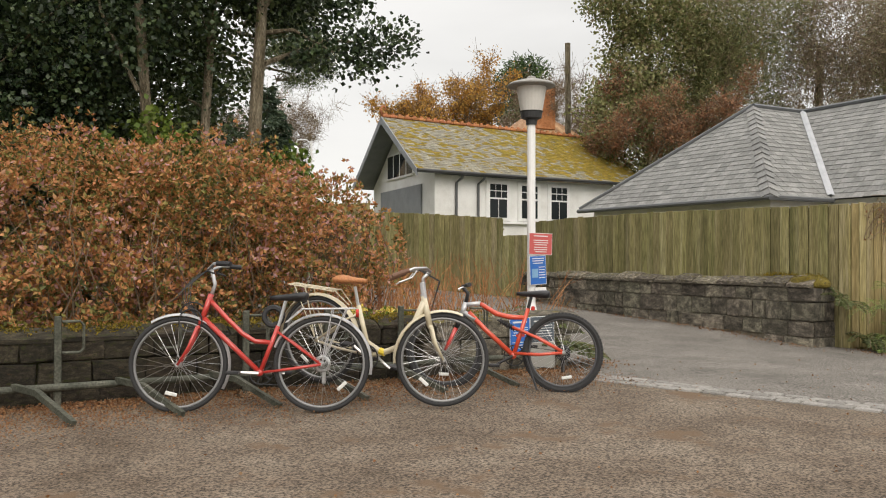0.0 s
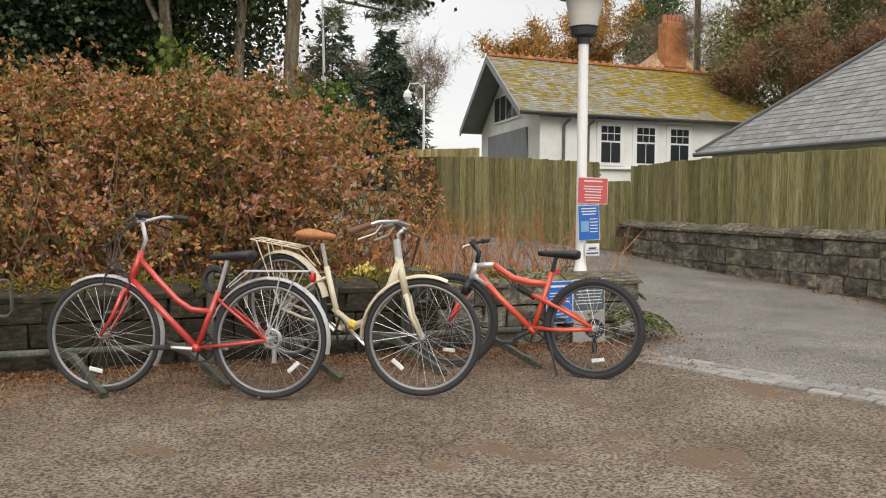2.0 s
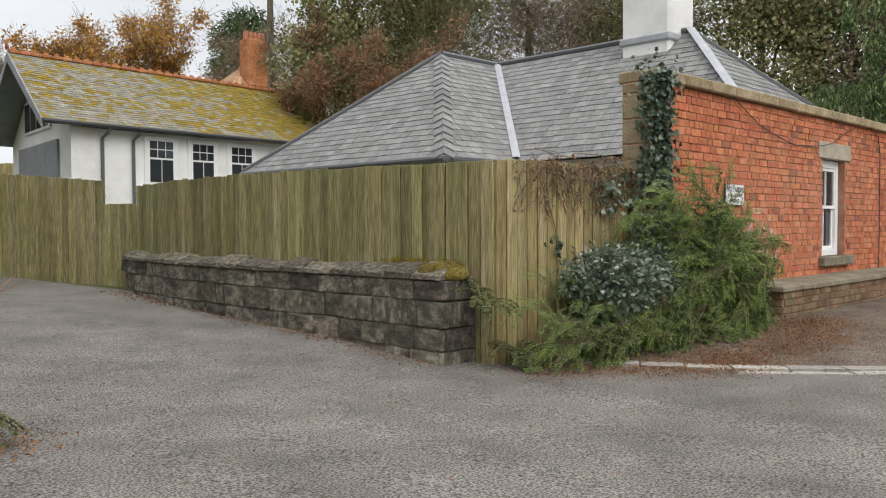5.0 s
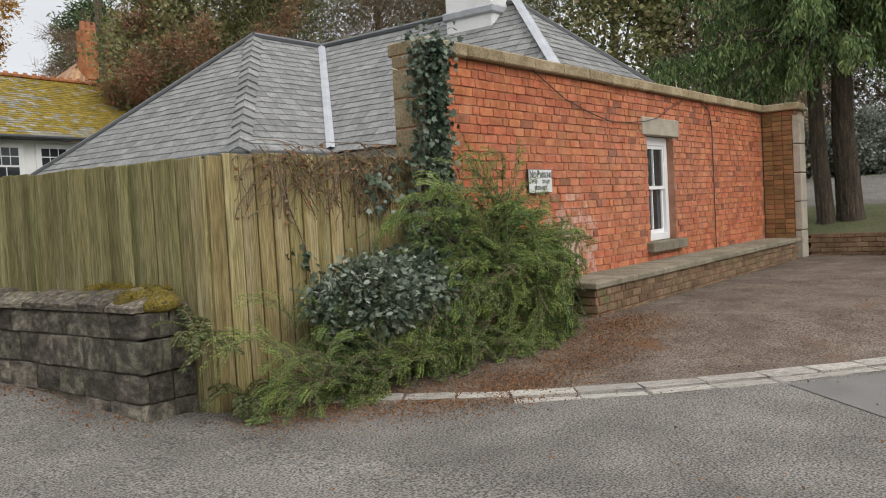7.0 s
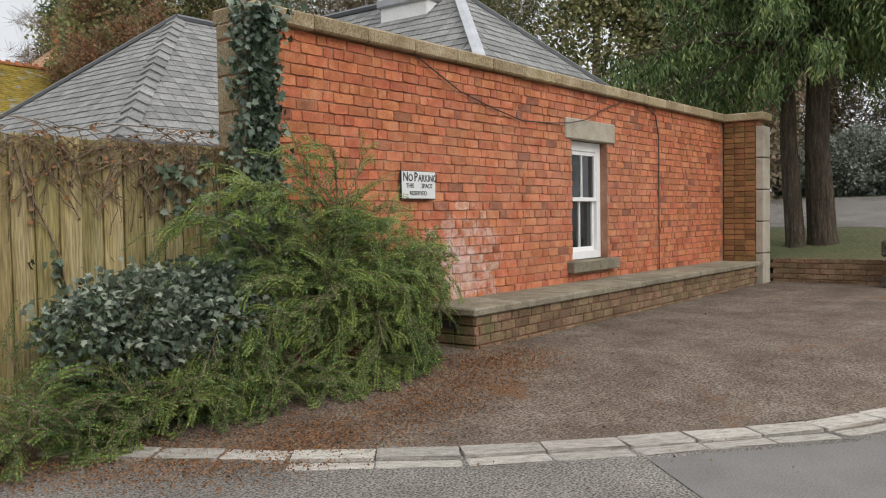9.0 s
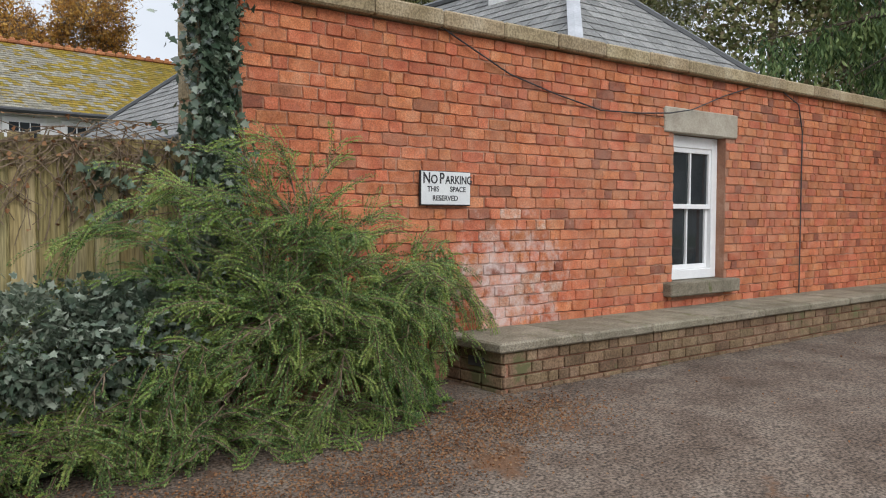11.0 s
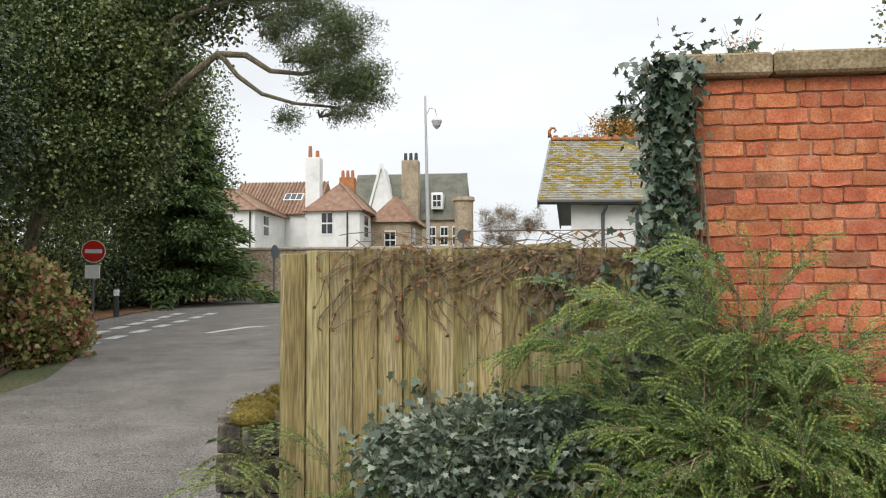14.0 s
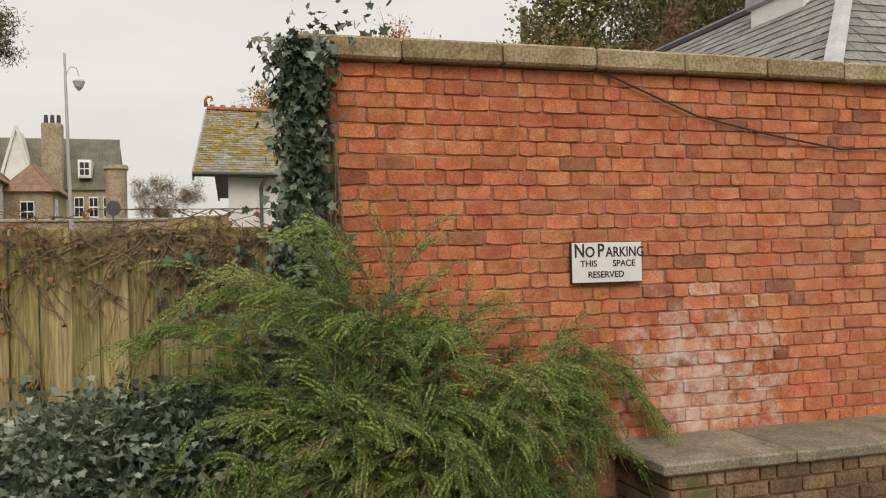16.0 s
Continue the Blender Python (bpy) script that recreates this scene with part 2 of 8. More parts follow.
M_stone = mat("wall_stone", [(0.045, 0.041, 0.033), (0.13, 0.116, 0.09), (0.30, 0.268, 0.205)], scale=2.6, fine=40, rough=0.95, bump=0.8, objrand=0.5, grain=0.4, dist=0.015, spots=[((0.38, 0.36, 0.30), 3.0, 0.70), ((0.03, 0.028, 0.022), 2.4, 0.62), ((0.10, 0.10, 0.035), 2.8, 0.68)])
M_stone_cope = mat("wall_cope_stone", [(0.05, 0.045, 0.034), (0.12, 0.105, 0.08), (0.28, 0.25, 0.195)], scale=6, fine=45, rough=0.95, bump=0.8, objrand=0.4, dist=0.015, spots=[((0.15, 0.125, 0.025), 4.0, 0.56), ((0.46, 0.44, 0.38), 7.0, 0.66)])
M_stone_mortar = mat("stone_mortar", [(0.13, 0.11, 0.08), (0.30, 0.27, 0.21)], scale=6, fine=60, rough=0.95, bump=0.6)
M_moss = mat("moss", [(0.09, 0.085, 0.012), (0.17, 0.125, 0.012), (0.24, 0.16, 0.02)], scale=9, fine=70, rough=1.0, bump=1.0, dist=0.02)
M_fence = mat("fence_timber", [(0.125, 0.118, 0.045), (0.22, 0.195, 0.085), (0.33, 0.29, 0.165)], scale=2.2, fine=26, rough=0.9, bump=0.45, objrand=0.26, stretch=(3.4, 3.4, 0.4), dist=0.004, grain=0.3, spots=[((0.29, 0.265, 0.20), 2.4, 0.60), ((0.11, 0.12, 0.03), 3.1, 0.63), ((0.09, 0.06, 0.03), 11.0, 0.76)])
M_fence_c = mat("fence_timber_weathered", [(0.18, 0.14, 0.052), (0.285, 0.23, 0.10), (0.36, 0.305, 0.17)], scale=2.0, fine=26, rough=0.9, bump=0.45, objrand=0.26, stretch=(3.4, 3.4, 0.4), dist=0.004, grain=0.3, spots=[((0.31, 0.275, 0.22), 3.0, 0.60), ((0.13, 0.13, 0.035), 2.6, 0.62), ((0.11, 0.07, 0.03), 12.0, 0.75)])
M_fence_dark = mat("fence_timber_brown", [(0.05, 0.03, 0.018), (0.08, 0.05, 0.028)], scale=3, fine=30, rough=0.9, bump=0.4, objrand=0.2, stretch=(5, 5, 0.5), dist=0.004)
M_slate = mat("slate", [(0.165, 0.165, 0.158), (0.205, 0.205, 0.197), (0.25, 0.246, 0.232)], scale=6, fine=45, rough=0.78, bump=0.35, grain=0.25, island=0.2, dist=0.006, spots=[((0.17, 0.145, 0.10), 2.2, 0.68), ((0.34, 0.335, 0.31), 9.0, 0.72)])
M_slate_o = mat("slate_single", [(0.15, 0.15, 0.145), (0.20, 0.20, 0.195), (0.26, 0.255, 0.24)], scale=3, fine=40, rough=0.7, bump=0.3, objrand=0.2, dist=0.006)
M_slate_moss = mat("mossy_slate", [(0.17, 0.16, 0.125), (0.235, 0.22, 0.175), (0.31, 0.295, 0.235)], scale=5.0, fine=30, rough=0.85, bump=0.4, island=0.16, dist=0.01, spots=[((0.23, 0.165, 0.022), 3.4, 0.55), ((0.13, 0.125, 0.03), 6.0, 0.63)])
M_slate_gold = mat("gold_mossed_slate", [(0.13, 0.105, 0.02), (0.225, 0.16, 0.02), (0.29, 0.205, 0.03)], scale=5, fine=30, rough=0.95, bump=0.5, island=0.16, dist=0.012, spots=[((0.22, 0.20, 0.15), 4.0, 0.60), ((0.10, 0.09, 0.02), 7.0, 0.66)])
M_lead = mat("lead_flashing", [(0.30, 0.31, 0.33), (0.42, 0.43, 0.45)], scale=3, fine=40, rough=0.55, bump=0.15, spec=0.4, grain=0.08)
M_tile = mat("pantile", [(0.165, 0.10, 0.066), (0.225, 0.14, 0.092), (0.28, 0.185, 0.125)], scale=2.5, fine=20, rough=0.85, bump=0.3, island=0.3)
M_ridge = mat("ridge_tile", [(0.33, 0.13, 0.055), (0.43, 0.18, 0.08)], scale=4, fine=30, rough=0.85, bump=0.3, island=0.2)
M_white = mat("white_render", [(0.66, 0.65, 0.63), (0.75, 0.745, 0.73), (0.80, 0.80, 0.79)], scale=1.2, fine=50, rough=0.85, bump=0.25, dist=0.006, grain=0.05)
M_gloss_white = mat("white_paint", [(0.76, 0.76, 0.755), (0.82, 0.82, 0.815)], scale=6, fine=80, rough=0.35, bump=0.05, dist=0.002, grain=0.03)
M_greypaint = mat("grey_paint", [(0.20, 0.215, 0.235), (0.27, 0.285, 0.30)], scale=2, fine=40, rough=0.6, bump=0.15, grain=0.06)
M_dark = plain("dark_metal", (0.035, 0.036, 0.038), rough=0.45)
M_pipe = plain("pipe_grey", (0.10, 0.105, 0.11), rough=0.5)
M_paper = plain("white_paper", (0.72, 0.72, 0.71), rough=0.5)
M_tower = mat("tower_stone", [(0.24, 0.19, 0.13), (0.34, 0.27, 0.19), (0.40, 0.33, 0.25)], scale=1.2, fine=8, rough=0.9, bump=0.4)
M_roofgreen = mat("weathered_slate_roof", [(0.10, 0.105, 0.085), (0.15, 0.15, 0.12), (0.19, 0.18, 0.14)], scale=0.8, fine=10, rough=0.85, bump=0.3)
M_bark = mat("bark", [(0.09, 0.075, 0.045), (0.17, 0.14, 0.095), (0.26, 0.225, 0.16)], scale=5, fine=40, rough=0.95, bump=0.9, stretch=(3, 3, 0.5), dist=0.03, spots=[((0.16, 0.15, 0.05), 2.0, 0.58)])
M_bark_dark = mat("dark_bark", [(0.045, 0.035, 0.025), (0.09, 0.07, 0.05), (0.16, 0.125, 0.09)], scale=5, fine=30, rough=0.95, bump=1.0, stretch=(4, 4, 0.5), dist=0.04)
M_twig = mat("twig", [(0.12, 0.08, 0.05), (0.20, 0.15, 0.10)], scale=8, fine=50, rough=0.9, bump=0.2, island=0.2)
M_redtwig = mat("red_twig", [(0.24, 0.085, 0.035), (0.34, 0.15, 0.06), (0.40, 0.22, 0.10)], scale=4, fine=40, rough=0.85, bump=0.1, island=0.3)
M_concrete = mat("concrete_kerb", [(0.22, 0.20, 0.17), (0.34, 0.315, 0.275), (0.42, 0.395, 0.355)], scale=5, fine=80, rough=0.92, bump=0.4, objrand=0.2, dist=0.006, spots=[((0.16, 0.13, 0.10), 4.0, 0.62)])
M_granite = mat("granite_sett", [(0.17, 0.158, 0.142), (0.24, 0.227, 0.208), (0.31, 0.298, 0.278)], scale=8, fine=120, rough=0.85, bump=0.4, objrand=0.2, dist=0.005)
L_azalea = leafmat("azalea_leaf", [(0.07, 0.075, 0.022), (0.14, 0.145, 0.036), (0.24, 0.21, 0.055), (0.37, 0.205, 0.065), (0.46, 0.19, 0.075), (0.55, 0.235, 0.105), (0.52, 0.30, 0.10), (0.48, 0.26, 0.25)], rough=0.6, trans=0.25)
L_azalea_g = leafmat("shrub_leaf", [(0.07, 0.09, 0.02), (0.13, 0.16, 0.03), (0.20, 0.20, 0.05), (0.30, 0.12, 0.06)], rough=0.6)
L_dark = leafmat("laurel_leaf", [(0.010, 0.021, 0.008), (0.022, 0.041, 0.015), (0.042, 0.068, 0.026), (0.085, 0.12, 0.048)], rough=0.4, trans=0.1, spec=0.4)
L_yew = leafmat("yew_leaf", [(0.03, 0.05, 0.018), (0.075, 0.11, 0.036), (0.16, 0.20, 0.07), (0.30, 0.32, 0.13)], rough=0.45, trans=0.15)
L_pine = leafmat("pine_needle", [(0.08, 0.115, 0.05), (0.135, 0.175, 0.075), (0.21, 0.24, 0.105)], rough=0.6, trans=0.15)
L_cypress = leafmat("cypress_spray", [(0.03, 0.06, 0.02), (0.075, 0.13, 0.038), (0.14, 0.205, 0.065), (0.23, 0.29, 0.10)], rough=0.6, trans=0.15)
# paler copy of the ivy leaf: the sky's sheen is painted into its colour
L_ivy_sheen = leafmat("sky_sheen_ivy_leaf", [(0.05, 0.075, 0.048), (0.10, 0.135, 0.092), (0.18, 0.215, 0.155), (0.30, 0.33, 0.255)], rough=0.35, trans=0.06, spec=0.6)
L_mid = leafmat("evergreen_leaf", [(0.029, 0.046, 0.016), (0.058, 0.085, 0.029), (0.098, 0.124, 0.046)], rough=0.5)
L_bright = leafmat("bright_leaf", [(0.06, 0.10, 0.014), (0.11, 0.17, 0.025), (0.17, 0.22, 0.04)], rough=0.5)
L_currant = leafmat("currant_leaf", [(0.14, 0.17, 0.04), (0.24, 0.28, 0.08), (0.34, 0.34, 0.12), (0.42, 0.22, 0.12), (0.34, 0.13, 0.09)], rough=0.6)
L_conifer = leafmat("conifer_spray", [(0.014, 0.034, 0.011), (0.035, 0.07, 0.021), (0.075, 0.125, 0.038), (0.13, 0.19, 0.06)], rough=0.6, trans=0.12)
L_conifer2 = leafmat("blue_conifer_spray", [(0.022, 0.042, 0.024), (0.045, 0.07, 0.04), (0.08, 0.11, 0.06)], rough=0.6, trans=0.12)
L_orange = leafmat("beech_leaf", [(0.36, 0.17, 0.03), (0.48, 0.25, 0.045), (0.55, 0.34, 0.08)], rough=0.7)
L_brown = leafmat("brown_bud_leaf", [(0.16, 0.125, 0.085), (0.27, 0.20, 0.135), (0.35, 0.27, 0.19), (0.25, 0.24, 0.12)], rough=0.8)
L_olive = leafmat("olive_leaf", [(0.09, 0.11, 0.038), (0.19, 0.205, 0.075), (0.30, 0.295, 0.125), (0.28, 0.215, 0.125)], rough=0.6)
L_red = leafmat("red_bud_leaf", [(0.26, 0.12, 0.07), (0.34, 0.165, 0.085), (0.24, 0.17, 0.085)], rough=0.8)
L_cot = leafmat("small_shrub_leaf", [(0.045, 0.094, 0.028), (0.095, 0.172, 0.048), (0.17, 0.26, 0.07), (0.29, 0.36, 0.10)], rough=0.5, trans=0.18)
L_cot_tip = leafmat("young_shrub_leaf", [(0.14, 0.23, 0.05), (0.23, 0.33, 0.075), (0.35, 0.39, 0.105)], rough=0.5, trans=0.22)
L_ivy = leafmat("ivy_leaf", [(0.03, 0.052, 0.03), (0.06, 0.092, 0.055), (0.105, 0.145, 0.092), (0.20, 0.235, 0.165)], rough=0.33, trans=0.06, spec=0.6)
L_litter = leafmat("fallen_leaf", [(0.14, 0.06, 0.025), (0.22, 0.10, 0.04), (0.28, 0.15, 0.07), (0.20, 0.15, 0.10)], rough=0.9, trans=0.05)
L_grey = leafmat("grey_shrub_leaf", [(0.13, 0.155, 0.12), (0.24, 0.27, 0.22), (0.34, 0.36, 0.31)], rough=0.6)
L_yellow = leafmat("flower_petal", [(0.60, 0.42, 0.04), (0.70, 0.55, 0.10), (0.75, 0.65, 0.25)], rough=0.6)
L_fern = leafmat("fern_leaf", [(0.06, 0.08, 0.025), (0.11, 0.135, 0.045), (0.19, 0.20, 0.075)], rough=0.5)
# damp mossy stone with the hedge's shade put into its dark colour
M_damp_shaded = mat("damp_stone_in_shade", [(0.013, 0.011, 0.008), (0.033, 0.027, 0.018), (0.075, 0.06, 0.04)], scale=5, fine=45, rough=0.95, bump=0.8, objrand=0.35, grain=0.4, dist=0.015, spots=[((0.04, 0.045, 0.012), 4.0, 0.56), ((0.10, 0.05, 0.02), 6.0, 0.63)])
M_greystone = mat("grey_tower_stone", [(0.17, 0.165, 0.155), (0.23, 0.225, 0.21), (0.29, 0.28, 0.26)], scale=1.5, fine=9, rough=0.95, bump=0.5, island=0.2)
M_tantile = mat("tan_roof_tile", [(0.27, 0.16, 0.085), (0.36, 0.225, 0.125), (0.42, 0.28, 0.17)], scale=3, fine=14, rough=0.9, bump=0.4, island=0.3)
M_orangebrick = mat("orange_chimney_brick", [(0.34, 0.12, 0.055), (0.45, 0.165, 0.075), (0.50, 0.22, 0.11)], scale=3, fine=14, rough=0.9, bump=0.4, island=0.3)
M_glass = bpy.data.materials.new("window_glass")
M_glass.use_nodes = True
gb = M_glass.node_tree.nodes["Principled BSDF"]
gb.inputs["Base Color"].default_value = (0.02, 0.025, 0.028, 1)
gb.inputs["Roughness"].default_value = 0.05
gb.inputs["Specular IOR Level"].default_value = 0.6


# ---- building blocks ----
class Geo:
    """Collects vertices and faces for one mesh."""

    def __init__(self):
        self.v, self.f = [], []

    def add(self, vs, fs):
        o = len(self.v)
        self.v.extend(tuple(p) for p in vs)
        self.f.extend(tuple(i + o for i in q) for q in fs)
        return self

    def box(self, c, s, rz=0.0, ch=0.0, m=None):
        x, y, z = s[0] / 2, s[1] / 2, s[2] / 2
        if ch:
            vs, key = [], {}
            for sx in (-1, 1):
                for sy in (-1, 1):
                    for sz in (-1, 1):
                        for ax in range(3):
                            p = [sx * (x - ch), sy * (y - ch), sz * (z - ch)]
                            p[ax] = (sx * x, sy * y, sz * z)[ax]
                            key[sx, sy, sz, ax] = len(vs)
                            vs.append(p)
            fs = []
            for ax in range(3):
                a, b = (ax + 1) % 3, (ax + 2) % 3
                for s1 in (-1, 1):
                    q = []
                    for sa, sb in ((-1, -1), (1, -1), (1, 1), (-1, 1)):
                        t = [0, 0, 0]
                        t[ax], t[a], t[b] = s1, sa, sb
                        q.append(key[t[0], t[1], t[2], ax])
                    fs.append(q if s1 > 0 else q[::-1])
                for sa in (-1, 1):
                    for sb in (-1, 1):
                        q = []
                        for s1, k in ((-1, a), (1, a), (1, b), (-1, b)):
                            t = [0, 0, 0]
                            t[ax], t[a], t[b] = s1, sa, sb
                            q.append(key[t[0], t[1], t[2], k])
                        fs.append(q if sa * sb > 0 else q[::-1])
            for sx in (-1, 1):
                for sy in (-1, 1):
                    for sz in (-1, 1):
                        q = [key[sx, sy, sz, k] for k in range(3)]
                        fs.append(q if sx * sy * sz > 0 else q[::-1])
        else:
            vs = [(-x, -y, -z), (x, -y, -z), (x, y, -z), (-x, y, -z), (-x, -y, z), (x, -y, z), (x, y, z), (-x, y, z)]
            fs = [(3, 2, 1, 0), (4, 5, 6, 7), (0, 1, 5, 4), (1, 2, 6, 5), (2, 3, 7, 6), (3, 0, 4, 7)]
        t = Matrix.Translation(c) @ Matrix.Rotation(rz, 4, "Z")
        if m is not None:
            t = m @ t
        return self.add([t @ Vector(p) for p in vs], fs)

    def tube(self, pts, r, n=8, cap=True):
        pts = [Vector(p) for p in pts]
        rs = r if isinstance(r, (list, tuple)) else [r] * len(pts)
        o = len(self.v)
        up = None
        for i, p in enumerate(pts):
            d = (pts[min(i + 1, len(pts) - 1)] - pts[max(i - 1, 0)]).normalized()
            if up is None:
                up = d.orthogonal().normalized()
            else:
                up = up - d * up.dot(d)
                up = up.normalized() if up.length > 1e-6 else d.orthogonal().normalized()
            q = d.cross(up)
            for k in range(n):
                a = 2 * math.pi * k / n
                self.v.append(tuple(p + (up * math.cos(a) + q * math.sin(a)) * rs[i]))
        for i in range(len(pts) - 1):
            for k in range(n):
                a, b = o + i * n + k, o + i * n + (k + 1) % n
                self.f.append((a, b, b + n, a + n))
        if cap:
            self.f.append(tuple(o + k for k in range(n))[::-1])
            self.f.append(tuple(o + (len(pts) - 1) * n + k for k in range(n)))
        return self

    def lathe(self, c, prof, n=20, m=None):
        """prof: (radius, height) from bottom to top."""
        o = len(self.v)
        for r, z in prof:
            for k in range(n):
                a = 2 * math.pi * k / n
                p = Vector((r * math.cos(a), r * math.sin(a), z))
                p = (m @ p if m is not None else p) + Vector(c)
                self.v.append(tuple(p))
        for i in range(len(prof) - 1):
            for k in range(n):
                a, b = o + i * n + k, o + i * n + (k + 1) % n
                self.f.append((a, b, b + n, a + n))
        self.f.append(tuple(o + k for k in range(n))[::-1])
        self.f.append(tuple(o + (len(prof) - 1) * n + k for k in range(n)))
        return self

    def torus(self, c, R, r, n=40, k=8, m=None, squash=1.0):
        o = len(self.v)
        for i in range(n):
            a = 2 * math.pi * i / n
            for j in range(k):
                b = 2 * math.pi * j / k
                p = Vector(((R + r * math.cos(b)) * math.cos(a), r * squash * math.sin(b), (R + r * math.cos(b)) * math.sin(a)))
                p = (m @ p if m is not None else p) + Vector(c)
                self.v.append(tuple(p))
        for i in range(n):
            for j in range(k):
                a, b = o + i * k + j, o + i * k + (j + 1) % k
                c2, d = o + (i + 1) % n * k + (j + 1) % k, o + (i + 1) % n * k + j
                self.f.append((a, d, c2, b))
        return self

    def prism(self, poly, depth):
        """A slab: poly (world corners, in order) pushed along the vector depth."""
        d = Vector(depth)
        n = len(poly)
        a = [Vector(p) for p in poly]
        vs = a + [p + d for p in a]
        fs = [tuple(range(n)), tuple(range(2 * n - 1, n - 1, -1))] + [(i, i + n, (i + 1) % n + n, (i + 1) % n) for i in range(n)]
        return self.add(vs, fs)

    def xf(self, m):
        self.v = [tuple(m @ Vector(p)) for p in self.v]
        return self

    def mesh(self, name):
        me = bpy.data.meshes.new(name)
        me.from_pydata(self.v, [], self.f)
        me.update()
        return me


def thing(name, at, label, category, group="", kind=""):
    ob = new(name)
    ob.location = at
    ob.empty_display_size = 0.1
    return tagged(ob, label, category, group, kind)


def part(name, geo, material, parent=None, label="", smooth=False):
    me = geo.mesh(name) if isinstance(geo, Geo) else geo
    if material is not None and not me.materials:
        me.materials.append(material)
    if smooth:
        me.polygons.foreach_set("use_smooth", [True] * len(me.polygons))
    ob = new(name, me)
    if parent is not None:
        ob.parent = parent
        ob.matrix_parent_inverse = Matrix.Translation(-parent.location) if parent.type == "EMPTY" else Matrix.Identity(4)
    return tagged(ob, label)


def solid(name, geo, material, label, category, kind="", group="", smooth=False):
    return tagged(part(name, geo, material, smooth=smooth), label, category, group, kind)


def piece(name, me, m, parent):
    """One of many alike pieces that share a mesh, at the pose m."""
    ob = new(name, me)
    ob.matrix_world = m
    ob.parent = parent
    if parent.type == "EMPTY":
        ob.matrix_parent_inverse = Matrix.Translation(-parent.location)
    return ob


rng = np.random.default_rng(7)


def unit(n):
    v = rng.normal(size=(n, 3))
    return v / np.linalg.norm(v, axis=1, keepdims=True)


def leaf_mesh(name, pos, size, aspect=0.5, axis=None, spread=0.6, kind="rhomb", jitter=0.3):
    """Many folded leaves in one mesh: pos (n,3), size in metres, axis: the way that the leaves point."""
    n = len(pos)
    ax = unit(n)
    if axis is not None:
        ax = np.asarray(axis) * (1 - spread) + ax * spread
        ax /= np.linalg.norm(ax, axis=1, keepdims=True) + 1e-9
    side = np.cross(ax, unit(n))
    side /= np.linalg.norm(side, axis=1, keepdims=True) + 1e-9
    nor = np.cross(side, ax)
    s = (size * (1 + jitter * rng.uniform(-1, 1, n)))[:, None]
    if kind == "rhomb":
        T = [(0, 0, 0), (0.45, 0.5, 0.12), (1, 0, 0), (0.45, -0.5, 0.12)]
        F = [(0, 1, 2), (0, 2, 3)]
    elif kind == "ivy":
        T = [(0, 0, 0), (0.05, 0.42, 0.05), (0.38, 0.30, 0.02), (0.50, 0.62, 0.0), (0.62, 0.22, 0.04), (1.05, 0, 0), (0.62, -0.22, 0.04), (0.50, -0.62, 0.0), (0.38, -0.30, 0.02), (0.05, -0.42, 0.05)]
        F = [(0, 1, 2), (2, 3, 4), (0, 2, 4, 5), (0, 5, 6, 8), (6, 7, 8), (0, 8, 9)]
    else:
        T = [(0, 0.5, 0), (1, 0.25, 0.05), (1, -0.25, 0.05), (0, -0.5, 0)]
        F = [(0, 1, 2, 3)]
    k = len(T)
    V = np.empty((n, k, 3))
    for i, (a, b, c) in enumerate(T):
        V[:, i] = pos + s * (ax * a + side * (b * 2 * aspect) + nor * c)
    loops = np.concatenate([np.asarray(q) for q in F])
    allv = (np.arange(n)[:, None] * k + loops[None, :]).ravel()
    tot = np.tile([len(q) for q in F], n)
    me = bpy.data.meshes.new(name)
    me.vertices.add(n * k)
    me.vertices.foreach_set("co", V.reshape(-1).astype(np.float32))
    me.loops.add(len(allv))
    me.loops.foreach_set("vertex_index", allv.astype(np.int32))
    me.polygons.add(len(tot))
    st = np.concatenate([[0], np.cumsum(tot)[:-1]])
    me.polygons.foreach_set("loop_start", st.astype(np.int32))
    me.polygons.foreach_set("loop_total", tot.astype(np.int32))
    me.update(calc_edges=True)
    return me


def blade_mesh(name, pos, ax, size, aspect, spread=0.5):
    return leaf_mesh(name, pos, size, aspect, ax, spread, "blade")


def blob_points(blobs, clumps, per, sd, shell=0.55):
    """Points in clumps over ellipsoids (x, y, z, rx, ry, rz)."""
    b = np.array(blobs, float)
    w = b[:, 3] * b[:, 4] * b[:, 5]
    pick = rng.choice(len(b), clumps, p=w ** 0.67 / (w ** 0.67).sum())
    r = shell + (1 - shell) * rng.uniform(0, 1, clumps) ** 0.6
    r *= 1 + 0.12 * rng.normal(size=clumps)
    c = b[pick, :3] + unit(clumps) * r[:, None] * b[pick, 3:]
    p = np.repeat(c, per, axis=0) + rng.normal(size=(clumps * per, 3)) * sd
    out = p - np.repeat(b[pick, :3], per, axis=0)
    out /= np.linalg.norm(out, axis=1, keepdims=True) + 1e-9
    return p, out


def sm(a, b, x):
    t = min(1.0, max(0.0, (x - a) / (b - a)))
    return t * t * (3 - 2 * t)


def ground_z(x, y):
    z = 0.035 * max(0.0, y - 7) * sm(6.5, 9.5, y) - 0.02
    z -= 0.10 * sm(5, 11, x) * (1 - sm(6.0, 9.0, y))
    d = (x - 12.35) * 0.66 + (y - 4.75) * 0.74
    z += 0.17 * sm(0.15, 2.2, d) * sm(10.6, 11.6, x)
    return z


